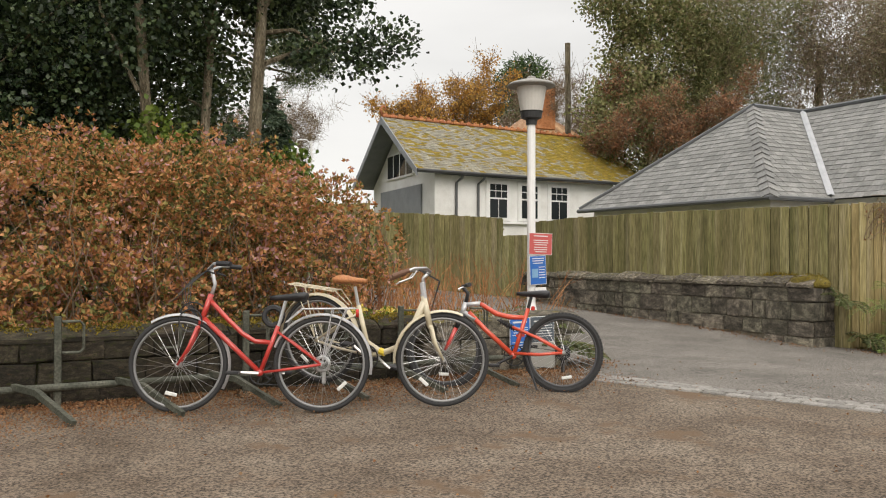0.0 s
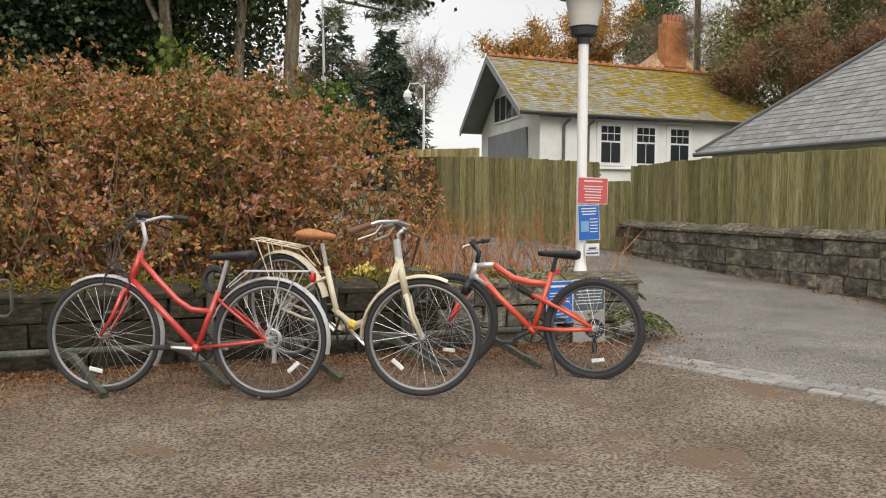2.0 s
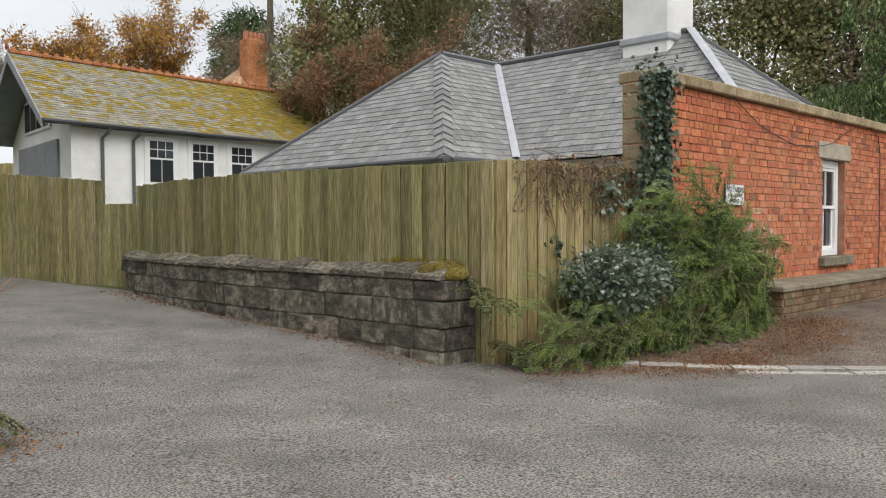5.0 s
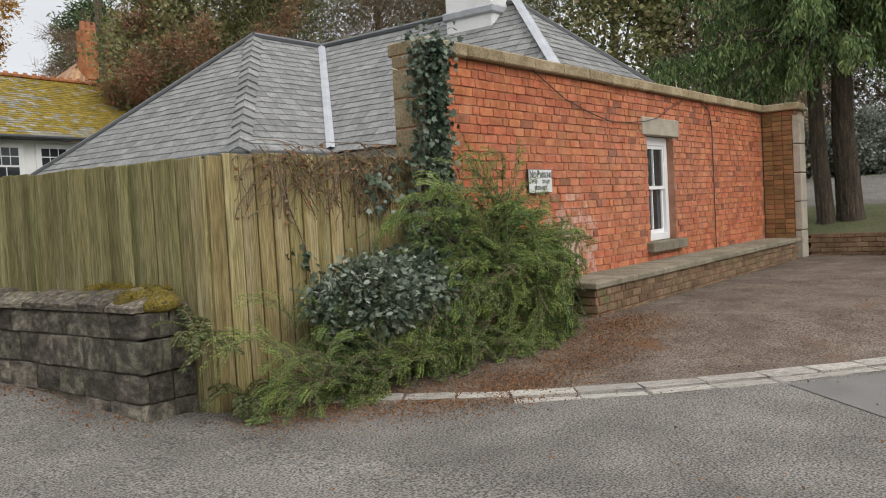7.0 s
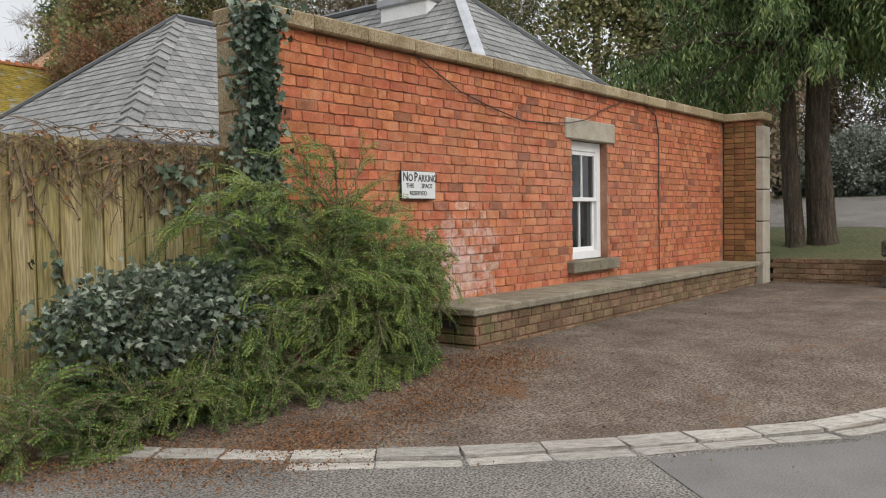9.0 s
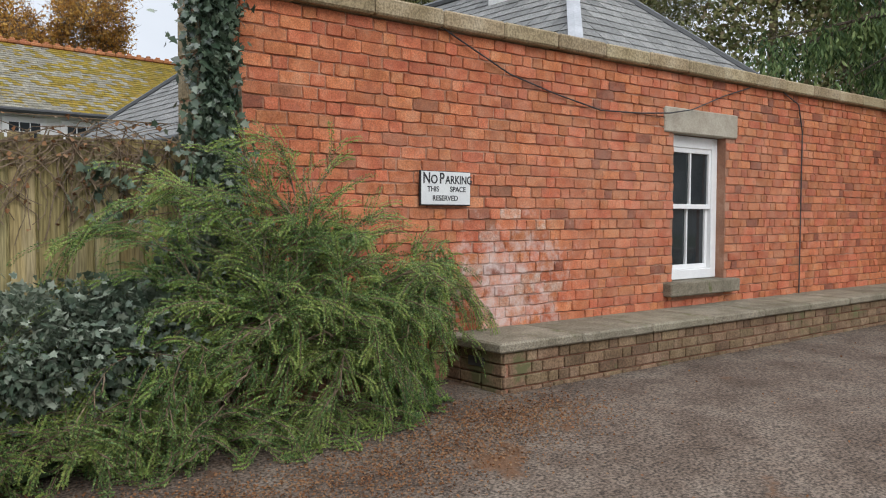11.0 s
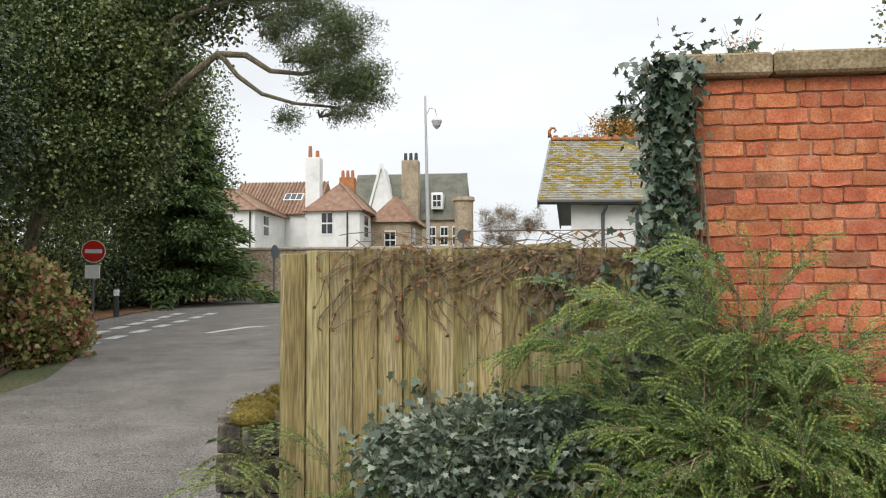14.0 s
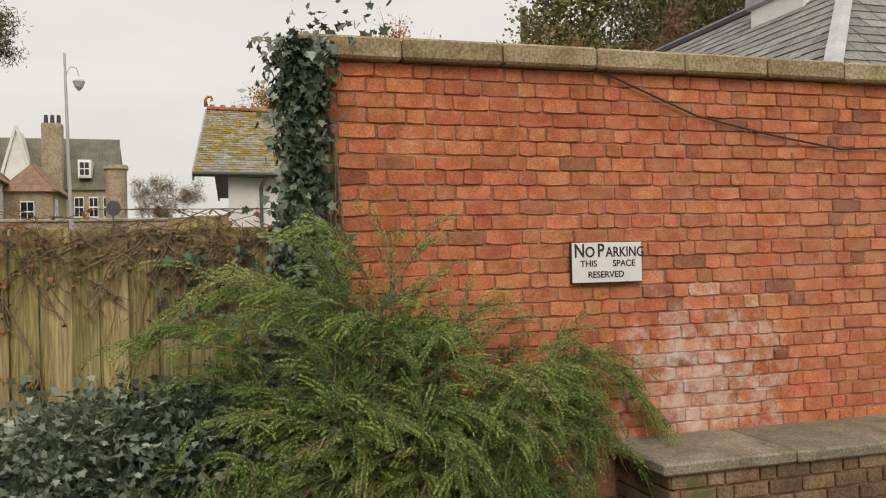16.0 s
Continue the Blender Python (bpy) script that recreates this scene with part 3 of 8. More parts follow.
def sheet(name, left, right, material, label, category, nu=24, nv=12, dz=0.0):
    """A strip of ground between two lines of equally many points."""
    def along(pts, u):
        t = u * (len(pts) - 1)
        i = min(int(t), len(pts) - 2)
        return Vector(pts[i]).lerp(Vector(pts[i + 1]), t - i)
    g = Geo()
    for i in range(nu + 1):
        a, b = along(left, i / nu), along(right, i / nu)
        for j in range(nv + 1):
            p = a.lerp(b, j / nv)
            g.v.append((p.x, p.y, ground_z(p.x, p.y) + dz))
    for i in range(nu):
        for j in range(nv):
            q = i * (nv + 1) + j
            g.f.append((q, q + 1, q + nv + 2, q + nv + 1))
    return solid(name, g, material, label, category, kind="structure")

# ---- ground ----
g = Geo()
axis = [-300, -120, -60, -30] + [-20 + i for i in range(0, 61)] + [55, 80, 140, 300]
ay = [-300, -100, -40, -20] + [-12 + i for i in range(0, 61)] + [60, 80, 120, 300]
for x in axis:
    for y in ay:
        g.v.append((x, y, ground_z(x, y) - 0.02))
for i in range(len(axis) - 1):
    for j in range(len(ay) - 1):
        q = i * len(ay) + j
        g.f.append((q, q + len(ay), q + len(ay) + 1, q + 1))
solid("ground", g, M_grass_far, "rough grass and soil round the lane", "ground", kind="structure", smooth=True)
sheet("road", [(-16, -14), (-16, -4), (-16, 5.2), (-16, 6.9)], [(40, -14), (40, -4), (40, 5.2), (40, 6.9)], M_asphalt, "worn brownish asphalt yard with fallen leaves", "road", 40, 80, 0.0)
sheet("lane", [(9.5, -14), (8.6, -2), (7.5, 1.5), (6.9, 2.9), (6.25, 4.2), (5.75, 5.4), (5.55, 6.4), (5.7, 7.2), (5.3, 9), (4.6, 14), (2.6, 19), (-1.5, 25), (-2, 32), (-3.2, 42)], [(40, -14), (40, -2), (24, 0.2), (14.9, 2.8), (13.2, 3.92), (12.2, 5.0), (11.4, 6.0), (10.25, 7.2), (10.1, 9), (10.1, 14), (9.0, 19), (8, 25), (7, 32), (6, 42)], M_lane, "grey worn asphalt lane", "road", 130, 24, 0.004)
sheet("parking_apron", [(11.0, 6.6), (11.45, 5.95), (12.1, 5.15), (13.15, 4.02), (14.9, 2.9), (18, 1.7), (24.5, 0.5)], [(11.1, 6.9), (12.4, 6.9), (13.2, 6.9), (14.6, 6.9), (16.5, 6.9), (19, 6.9), (24.5, 6.9)], M_apron, "brown earth and gravel parking apron", "ground", 60, 20, 0.012)

M_patch = mat("smooth_asphalt_patch", [(0.125, 0.118, 0.11), (0.15, 0.142, 0.133), (0.17, 0.162, 0.152)], scale=1.5, fine=90, rough=0.9, bump=0.3, dist=0.005, grain=0.18)
sheet("asphalt_patch", [(12.95, 3.72), (14.02, 2.84), (15.5, 2.13), (17.4, 1.42)], [(12.05, 2.75), (13.0, 2.0), (14.6, 1.3), (16.8, 0.6)], M_patch, "smooth grey asphalt patch beside the kerb", "road", 24, 8, 0.009)

# ---- brick wall with ledge and pier ----
WY, WX0, WX1, WZ0, WZ1 = 6.77, 12.9, 22.75, 0.30, 2.775
COURSE, STR, HEAD = 0.0905, 0.236, 0.118
WIN = (17.57, 18.5, 0.70, 2.18)
wall = thing("brick_wall", ((WX0 + WX1) / 2, WY, 0), "weathered orange-red brick garden wall with stone coping", "wall", kind="structure")
g = Geo()
for a, b, c, d in ((WX0 - 0.25, WIN[0], 0, WZ1), (WIN[1], WX1 + 0.3, 0, WZ1), (WIN[0], WIN[1], 0, WIN[2] - 0.02), (WIN[0], WIN[1], WIN[3] + 0.02, WZ1)):
    g.box(((a + b) / 2, WY + 0.012 + 0.17, (c + d) / 2), (b - a, 0.34, d - c))
part("wall_core", g, M_mortar, wall, "pale lime mortar")


def brick_shape(g, c, w, h, d, r):
    """One hand-made brick with a ragged outline and worn arrises; its front lies on c's y."""
    out = [(-0.5, -0.5), (-0.2, -0.5), (0.15, -0.5), (0.5, -0.5), (0.5, 0.0), (0.5, 0.5), (0.2, 0.5), (-0.15, 0.5), (-0.5, 0.5), (-0.5, 0.0)]
    n = len(out)
    tilt = r.uniform(-0.004, 0.004)
    rim = [(a * w + r.uniform(-0.005, 0.004) * (1 if abs(a) == 0.5 else 0.3), b * h + r.uniform(-0.0045, 0.004)) for a, b in out]
    vs = []
    for k, (x, z) in enumerate(rim):
        corner = 0.8 if k in (0, 3, 5, 8) else 0.95
        inset = 1 - (0.011 / abs(w) if corner > 0.9 else 0.03)
        vs.append((c[0] + x * inset, c[1] + r.uniform(-0.002, 0.003) + tilt * x / w, c[2] + z * corner))
    vs += [(c[0] + x, c[1] + 0.009, c[2] + z) for x, z in rim]
    vs += [(c[0] + x, c[1] + d, c[2] + z) for x, z in rim]
    fs = [tuple(range(n))]
    for o in (0, n):
        fs += [(o + (k + 1) % n, o + k, o + n + k, o + n + (k + 1) % n) for k in range(n)]
    g.add(vs, fs)


def brick_mesh(w, h, d, seed, material):
    q = Geo()
    brick_shape(q, (0, 0, 0), w, h, d, random.Random(seed))
    me = q.mesh("brick")
    me.materials.append(material)
    return me


kinds = {}
for key, w in (("s", STR - 0.009), ("h", HEAD - 0.009)):
    for km, bm_ in (("r", M_brick), ("w", M_brick_white), ("d", M_brick_dark)):
        kinds[key + km] = [brick_mesh(w * (1, 0.97, 0.985, 1.0)[i % 4], COURSE - (0.007, 0.012, 0.009, 0.010)[i % 4], 0.05, 11 + i, bm_) for i in range(9)]
rb = random.Random(4)
far_red, singles = Geo(), 0
rows_n = int(round((WZ1 - WZ0) / COURSE))


def lime(x, z):
    return math.exp(-((x - 15.3) / 0.75) ** 2 - ((z - 0.85) / 0.42) ** 2)


far_white, far_dark = Geo(), Geo()
for row in range(rows_n):
    z = WZ1 - (row + 0.5) * COURSE
    x = WX0 - (0.06 if row % 2 else 0.0)
    flip = row % 3 == 1
    i = 0
    while x < WX1:
        key = "h" if ((i + row) % 3 == 2 or (flip and i % 2)) else "s"
        w = STR if key == "s" else HEAD
        w2 = w * rb.uniform(0.97, 1.03)
        cx = x + w2 / 2
        x += w2
        i += 1
        if cx + w / 2 > WX1 + 0.03:
            continue
        if WIN[0] - w / 2 < cx < WIN[1] + w / 2 and WIN[2] - 0.15 < z < WIN[3] + 0.22:
            e0, e1 = cx - w / 2, cx + w / 2
            if z > WIN[3] + 0.0:
                continue
            if e1 > WIN[0] and cx < WIN[0]:
                w2, cx = WIN[0] - e0, (e0 + WIN[0]) / 2
            elif e0 < WIN[1] and cx > WIN[1]:
                w2, cx = e1 - WIN[1], (e1 + WIN[1]) / 2
            elif WIN[0] < cx < WIN[1]:
                continue
            if w2 < 0.04:
                continue
            brick_shape(far_red, (cx, WY, z), w2 - 0.009, COURSE - 0.010, 0.05, rb)
            continue
        lm = lime(cx, z)
        u = rb.random()
        km = "w" if u < 0.22 * lm else ("d" if u > 0.955 else "r")
        ro = rb.uniform(-0.006, 0.006)
        yy = WY + rb.uniform(-0.006, 0.005)
        if 13.0 < cx < 15.9 and 0.95 < z and singles < 330:
            singles += 1
            piece("brick", rb.choice(kinds[key + km]), Matrix.Translation((cx, yy, z)) @ Matrix.Rotation(ro, 4, "Y"), wall)
        else:
            tg = {"r": far_red, "w": far_white, "d": far_dark}[km]
            brick_shape(tg, (cx, yy, z + rb.uniform(-0.002, 0.002)), w2 - rb.uniform(0.006, 0.012), COURSE - 0.009 + rb.uniform(-0.004, 0.002), 0.05, rb)
tagged(part("brickwork", far_red, M_brick_j, wall), kind="stuff")
tagged(part("limewashed_brickwork", far_white, M_brick_white, wall, "bricks with worn lime wash"), kind="stuff")
tagged(part("burnt_brickwork", far_dark, M_brick_dark, wall, "dark burnt bricks"), kind="stuff")
# coping of separate stones
cm = [Geo().box((0, 0, 0), (0.62, 0.50, 0.13), ch=0.015).mesh("coping_stone") for _ in range(1)]
cm[0].materials.append(M_cope)
x = WX0 - 0.24
while x < WX1 + 0.3:
    piece("coping_stone", cm[0], Matrix.Translation((x + 0.31, WY + 0.17, WZ1 + 0.068 + rb.uniform(-0.004, 0.004))) @ Matrix.Rotation(rb.uniform(-0.008, 0.008), 4, "Z"), wall)
    x += 0.63
# corner stones at the end of the wall
z = 0.0
while z < WZ1 - 0.05:
    hh = min(rb.choice((0.28, 0.36, 0.45)), WZ1 - z)
    part("corner_stone", Geo().box((WX0 - 0.15, WY + 0.17, z + hh / 2), (0.22, 0.37, hh - 0.012), ch=0.01), M_cope, wall)
    z += hh
# return pier at the far end
pier = thing("brick_pier", (22.95, 6.4, 0), "short brick return with a dressed stone end", "pier", kind="structure")
g = Geo().box((22.95, 6.48, 1.39), (0.30, 0.56, 2.77))
part("pier_core", g, M_mortar, pier)
g = Geo()
for row in range(30):
    z = WZ1 - (row + 0.5) * COURSE
    for k in range(3):
        g.box((22.80, 6.32 + k * 0.18, z), (0.05, 0.171, COURSE - 0.010), ch=0.006)
tagged(part("brickwork", g, M_brick_mossy, pier), kind="stuff")
for k in range(5):
    part("end_stone", Geo().box((22.95, 6.165, 0.30 + k * 0.53), (0.36, 0.13, 0.515), ch=0.012), M_sand, pier)
part("coping_stone", Geo().box((22.95, 6.45, WZ1 + 0.068), (0.50, 0.72, 0.13), ch=0.015), M_cope, pier)
# ledge in front of the wall
ledge = thing("wall_ledge", (18, 6.3, 0), "low brick ledge with worn stone slabs", "ledge", kind="structure")
g = Geo().box((18.55, 6.46, 0.125), (7.75, 0.62, 0.49))
part("ledge_core", g, M_mortar, ledge)
g = Geo()
for row in range(5):
    z = 0.366 - (row + 0.5) * 0.09
    x = 14.64 + (0.06 if row % 2 else 0)
    while x < 22.4:
        w = rb.choice((0.236, 0.236, 0.118))
        g.box((x + w / 2, 6.155, z), (w - 0.013, 0.05, 0.078), ch=0.006)
        x += w
    for k in range(3):
        g.box((14.665, 6.26 + k * 0.236, z), (0.05, 0.222, 0.078), ch=0.006)
tagged(part("brickwork", g, M_brick_brown, ledge), kind="stuff")
part("air_vent", Geo().box((14.64, 6.42, 0.27), (0.03, 0.17, 0.07), ch=0.004), M_dark, ledge, "small dark iron air vent")
x = 14.58
sl = Geo().box((0, 0, 0), (0.885, 0.70, 0.075), ch=0.014).mesh("slab")
sl.materials.append(M_ledge)
while x < 22.3:
    piece("slab", sl, Matrix.Translation((x + 0.44, 6.44, 0.405 + rb.uniform(-0.003, 0.003))), ledge)
    x += 0.895
# sash window
win = thing("window_1", (18.03, 6.9, 0.7), "white painted two-over-two sash window", "window", kind="structure")
wx0, wx1, wz0, wz1 = WIN
g = Geo()
wyf = WY + 0.11
g.box((wx0 + 0.05, wyf + 0.05, (wz0 + wz1) / 2), (0.10, 0.10, wz1 - wz0), ch=0.006)
g.box((wx1 - 0.05, wyf + 0.05, (wz0 + wz1) / 2), (0.10, 0.10, wz1 - wz0), ch=0.006)
g.box(((wx0 + wx1) / 2, wyf + 0.05, wz1 - 0.06), (wx1 - wx0 - 0.2, 0.10, 0.12), ch=0.006)
g.box(((wx0 + wx1) / 2, wyf + 0.05, wz0 + 0.05), (wx1 - wx0 - 0.2, 0.12, 0.10), ch=0.006)
part("window_frame", g, M_gloss_white, win)
mid = (wz0 + wz1) / 2 + 0.02
for nm, za, zb, yo in (("upper_sash", mid - 0.03, wz1 - 0.12, 0.03), ("lower_sash", wz0 + 0.10, mid + 0.03, 0.065)):
    g = Geo()
    a, b = wx0 + 0.10, wx1 - 0.10
    for q in (a + 0.02, b - 0.02):
        g.box((q, wyf + yo, (za + zb) / 2), (0.04, 0.035, zb - za), ch=0.004)
    for q in (za + 0.025, zb - 0.025):
        g.box(((a + b) / 2, wyf + yo, q), (b - a - 0.08, 0.035, 0.05), ch=0.004)
    g.box(((a + b) / 2, wyf + yo, (za + zb) / 2), (0.022, 0.03, zb - za - 0.1), ch=0.003)
    s = part(nm, g, M_gloss_white, win)
    for q in (-1, 1):
        part("pane", Geo().box(((a + b) / 2 + q * (b - a) / 4, wyf + yo + 0.01, (za + zb) / 2), ((b - a) / 2 - 0.05, 0.004, zb - za - 0.10)), M_glass, s)
part("lintel", Geo().box(((wx0 + wx1) / 2, WY + 0.045, wz1 + 0.13), (wx1 - wx0 + 0.36, 0.13, 0.25), ch=0.012), M_sand, win, "plain dressed stone lintel")
part("window_sill", Geo().box(((wx0 + wx1) / 2, WY + 0.02, wz0 - 0.075), (wx1 - wx0 + 0.30, 0.24, 0.14), ch=0.012), M_ledge, win, "worn grey stone sill")
g = Geo()
for q in range(9):
    g.box((wx0 + 0.36 + q * 0.055, wyf + 0.2 + 0.018 * math.sin(q * 2.1), (wz0 + wz1) / 2), (0.05, 0.02, wz1 - wz0 - 0.05), rz=0.5 * (-1) ** q)
part("curtain", g, mat("curtain_cloth", [(0.20, 0.22, 0.26), (0.28, 0.30, 0.34)], scale=4, fine=60, rough=0.9), win, "grey-blue curtain behind the glass")

# ---- fences ----
def fence(name, pts, tops, material, label, drop=0.0, gap=0.0015, base=None, fat=0.145, side=1):
    root = thing(name, (*pts[0], ground_z(*pts[0])), label, "fence", kind="structure")
    me = []
    for i in range(4):
        q = Geo().box((0, 0, 0.5), (fat - gap - 0.002 * i, 0.021, 1.0), ch=0.003)
        r = random.Random(i)
        k = q.mesh("board")
        k.materials.append(material)
        me.append(k)
    rr = random.Random(len(pts) * 7)
    total, rails = 0, Geo()
    for (x0, y0), (x1, y1), z0, z1 in zip(pts, pts[1:], tops, tops[1:]):
        d = Vector((x1 - x0, y1 - y0))
        n = max(1, round(d.length / fat))
        ang = math.atan2(d.y, d.x)
        for i in range(n):
            u = (i + 0.5) / n
            px, py = x0 + d.x * u, y0 + d.y * u
            zb = (ground_z(px, py) - 0.03) if base is None else base
            zt = z0 + (z1 - z0) * u + rr.uniform(-0.012, 0.012)
            mm = Matrix.Translation((px, py, zb)) @ Matrix.Rotation(ang + rr.uniform(-0.02, 0.02), 4, "Z") @ Matrix.Rotation(rr.uniform(-0.006, 0.006), 4, "Y") @ Matrix.Diagonal((1, 1, zt - zb, 1))
            piece("board", rr.choice(me), mm, root)
        nrm = Vector((-d.y, d.x)).normalized() * 0.045 * side
        for fz in (0.25, 0.85):
            za = ground_z(x0, y0) + (z0 - ground_z(x0, y0)) * fz
            zb2 = ground_z(x1, y1) + (z1 - ground_z(x1, y1)) * fz
            rails.tube([(x0 + nrm.x, y0 + nrm.y, za), (x1 + nrm.x, y1 + nrm.y, zb2)], 0.03, 4)
    part("rail", rails, material, root)
    # added sheet behind the boards that stops light showing through the gaps
    bk = Geo()
    for (x0, y0), (x1, y1), z0, z1 in zip(pts, pts[1:], tops, tops[1:]):
        n2 = Vector((-(y1 - y0), x1 - x0)).normalized() * 0.016 * side
        bk.prism([(x0 + n2.x, y0 + n2.y, ground_z(x0, y0)), (x1 + n2.x, y1 + n2.y, ground_z(x1, y1)), (x1 + n2.x, y1 + n2.y, z1 - 0.03), (x0 + n2.x, y0 + n2.y, z0 - 0.03)], (n2.x * 0.5, n2.y * 0.5, 0))
    part("back_boarding", bk, material, root)
    return root


fence("fence_lane", [(10.36, 7.03), (10.32, 8.4), (10.18, 10.5), (10.15, 12.8), (10.3, 14.2)], [1.80, 1.82, 1.84, 1.83, 1.80], M_fence, "green-stained vertical board fence behind the stone wall", side=-1)
fence("fence_wall_end", [(10.37, 7.02), (11.6, 7.02), (12.68, 7.02)], [1.81, 1.83, 1.83], M_fence_c, "weathered yellowish board fence with dead vines")
fence("fence_gate_low", [(10.3, 14.25), (10.2, 15.2)], [1.55, 1.55], M_fence, "low green-stained board gate panel", side=-1)
fence("fence_far", [(10.2, 15.2), (9.6, 16.7), (8.9, 18.2), (8.3, 19.4)], [1.93, 2.05, 2.15, 2.2], M_fence, "tall green-stained board fence along the bend", side=-1)
fence("fence_far_brown", [(8.3, 19.4), (7.75, 20.4)], [2.2, 2.22], M_fence_dark, "dark brown end panel of the board fence", side=-1)

# ---- stone wall along the lane ----
swall = thing("stone_wall", (10.05, 10, 0), "low weathered sandstone wall with mossy cope stones", "wall", kind="structure")
SL = [(9.90, 7.30), (9.88, 8.6), (9.78, 10.2), (9.80, 12.0), (9.95, 13.4), (10.1, 14.1)]


def sl_at(s):
    for a, b in zip(SL, SL[1:]):
        a, b = Vector(a), Vector(b)
        L = (b - a).length
        if s <= L or b == Vector(SL[-1]):
            return a + (b - a) * (s / L), math.atan2(b.y - a.y, b.x - a.x)
        s -= L


TOP = 0.70
g = Geo()
for a, b in zip(SL, SL[1:]):
    za = TOP + 0.02
    vs = []
    for (px, py) in (a, b):
        for off in (0.012, 0.36):
            for zz in (ground_z(px, py) - 0.1, za):
                vs.append((px + off, py, zz))
    g.add(vs, [(0, 1, 5, 4), (2, 6, 7, 3), (1, 3, 7, 5), (0, 2, 3, 1), (4, 5, 7, 6)])
part("wall_core", g, M_stone_mortar, swall)
rs = random.Random(12)
stones = []
for i in range(10):
    q = Geo().box((0, 0, 0), (1, 1, 1), ch=0.045)
    r = random.Random(i + 50)
    q.v = [(a + r.uniform(-0.035, 0.035), b + r.uniform(-0.07, 0.05), c + r.uniform(-0.03, 0.03)) for a, b, c in q.v]
    k = q.mesh("stone")
    k.materials.append(M_stone)
    stones.append(k)
zc = TOP
for h in (0.19, 0.25, 0.21, 0.26, 0.2):
    s = rs.uniform(-0.2, 0)
    while s < 6.85:
        L = rs.uniform(0.2, 0.52)
        p, a = sl_at(max(0, s + L / 2))
        if zc - h / 2 > ground_z(p.x, p.y) - 0.06:
            mm = Matrix.Translation((p.x + 0.06, p.y, zc - h / 2)) @ Matrix.Rotation(a, 4, "Z") @ Matrix.Rotation(rs.uniform(-0.02, 0.02), 4, "Y") @ Matrix.Diagonal((L - 0.010, 0.15, h - 0.008, 1))
            piece("stone", rs.choice(stones), mm, swall)
        s += L
    for k in range(2):
        if zc - h / 2 > -0.15:
            mm = Matrix.Translation((9.93 + 0.10 + k * 0.2, 7.30, zc - h / 2)) @ Matrix.Diagonal((0.19, 0.14, h - 0.014, 1))
            piece("stone", rs.choice(stones), mm, swall)
    zc -= h
s = -0.05
cst = []
for i in range(5):
    q = Geo()
    n = 7
    r = random.Random(i + 80)
    prof = [(-0.5 + k / 6, 1.0 * math.sin(math.pi * (0.12 + 0.76 * k / 6)) * r.uniform(0.86, 1.0)) for k in range(n)]
    vs = []
    for xx in (-0.5, -0.42, 0.0, 0.42, 0.5):
        sc = 0.86 if abs(xx) == 0.5 else 1.0
        for yy, zz in prof:
            vs.append((xx, yy * sc, zz * sc + r.uniform(-0.05, 0.05)))
        vs.append((xx, 0.5, 0))
        vs.append((xx, -0.5, 0))
    m_ = n + 2
    fs = [(k * m_ + j, k * m_ + (j + 1) % m_, (k + 1) * m_ + (j + 1) % m_, (k + 1) * m_ + j) for k in range(4) for j in range(m_)]
    fs += [tuple(range(m_))[::-1], tuple(4 * m_ + j for j in range(m_))]
    q.add(vs, fs)
    k = q.mesh("cope_stone")
    k.materials.append(M_stone_cope)
    cst.append(k)
while s < 6.8:
    L = rs.uniform(0.28, 0.5)
    p, a = sl_at(max(0, s + L / 2))
    piece("cope_stone", rs.choice(cst), Matrix.Translation((p.x + 0.19, p.y, TOP + 0.005)) @ Matrix.Rotation(a + rs.uniform(-0.05, 0.05), 4, "Z") @ Matrix.Diagonal((L - 0.01, 0.46, 0.135 + rs.uniform(-0.03, 0.02), 1)), swall)
    s += L
q = Geo().lathe((0, 0, 0), [(0.42, 0.0), (0.50, 0.18), (0.49, 0.45), (0.40, 0.75), (0.22, 0.96), (0.06, 1.0)], 18)
r = random.Random(19)
q.v = [(a * 0.42 * r.uniform(0.94, 1.06), b * 0.62 * r.uniform(0.94, 1.06), c * 0.175 * r.uniform(0.9, 1.05)) for a, b, c in q.v]
M_mosscap = mat("moss_capped_stone", [(0.075, 0.06, 0.014), (0.13, 0.10, 0.018), (0.20, 0.15, 0.03)], scale=7, fine=60, rough=1.0, bump=1.0, dist=0.02, spots=[((0.22, 0.195, 0.145), 5.0, 0.54), ((0.04, 0.036, 0.02), 7.0, 0.60)])
part("end_cope_stone", q.xf(Matrix.Translation((10.1, 7.46, TOP - 0.01))), M_mosscap, swall, "rounded end stone under thick moss", smooth=True)
mp_, _ = blob_points([(10.1, 7.46, 0.82, 0.17, 0.24, 0.045), (10.12, 8.0, 0.85, 0.12, 0.35, 0.02)], 150, 22, 0.018, 0.3)
part("moss_cushion", leaf_mesh("moss_cushion", mp_, 0.012, 0.6), M_moss, swall, "yellow-green moss cushions")


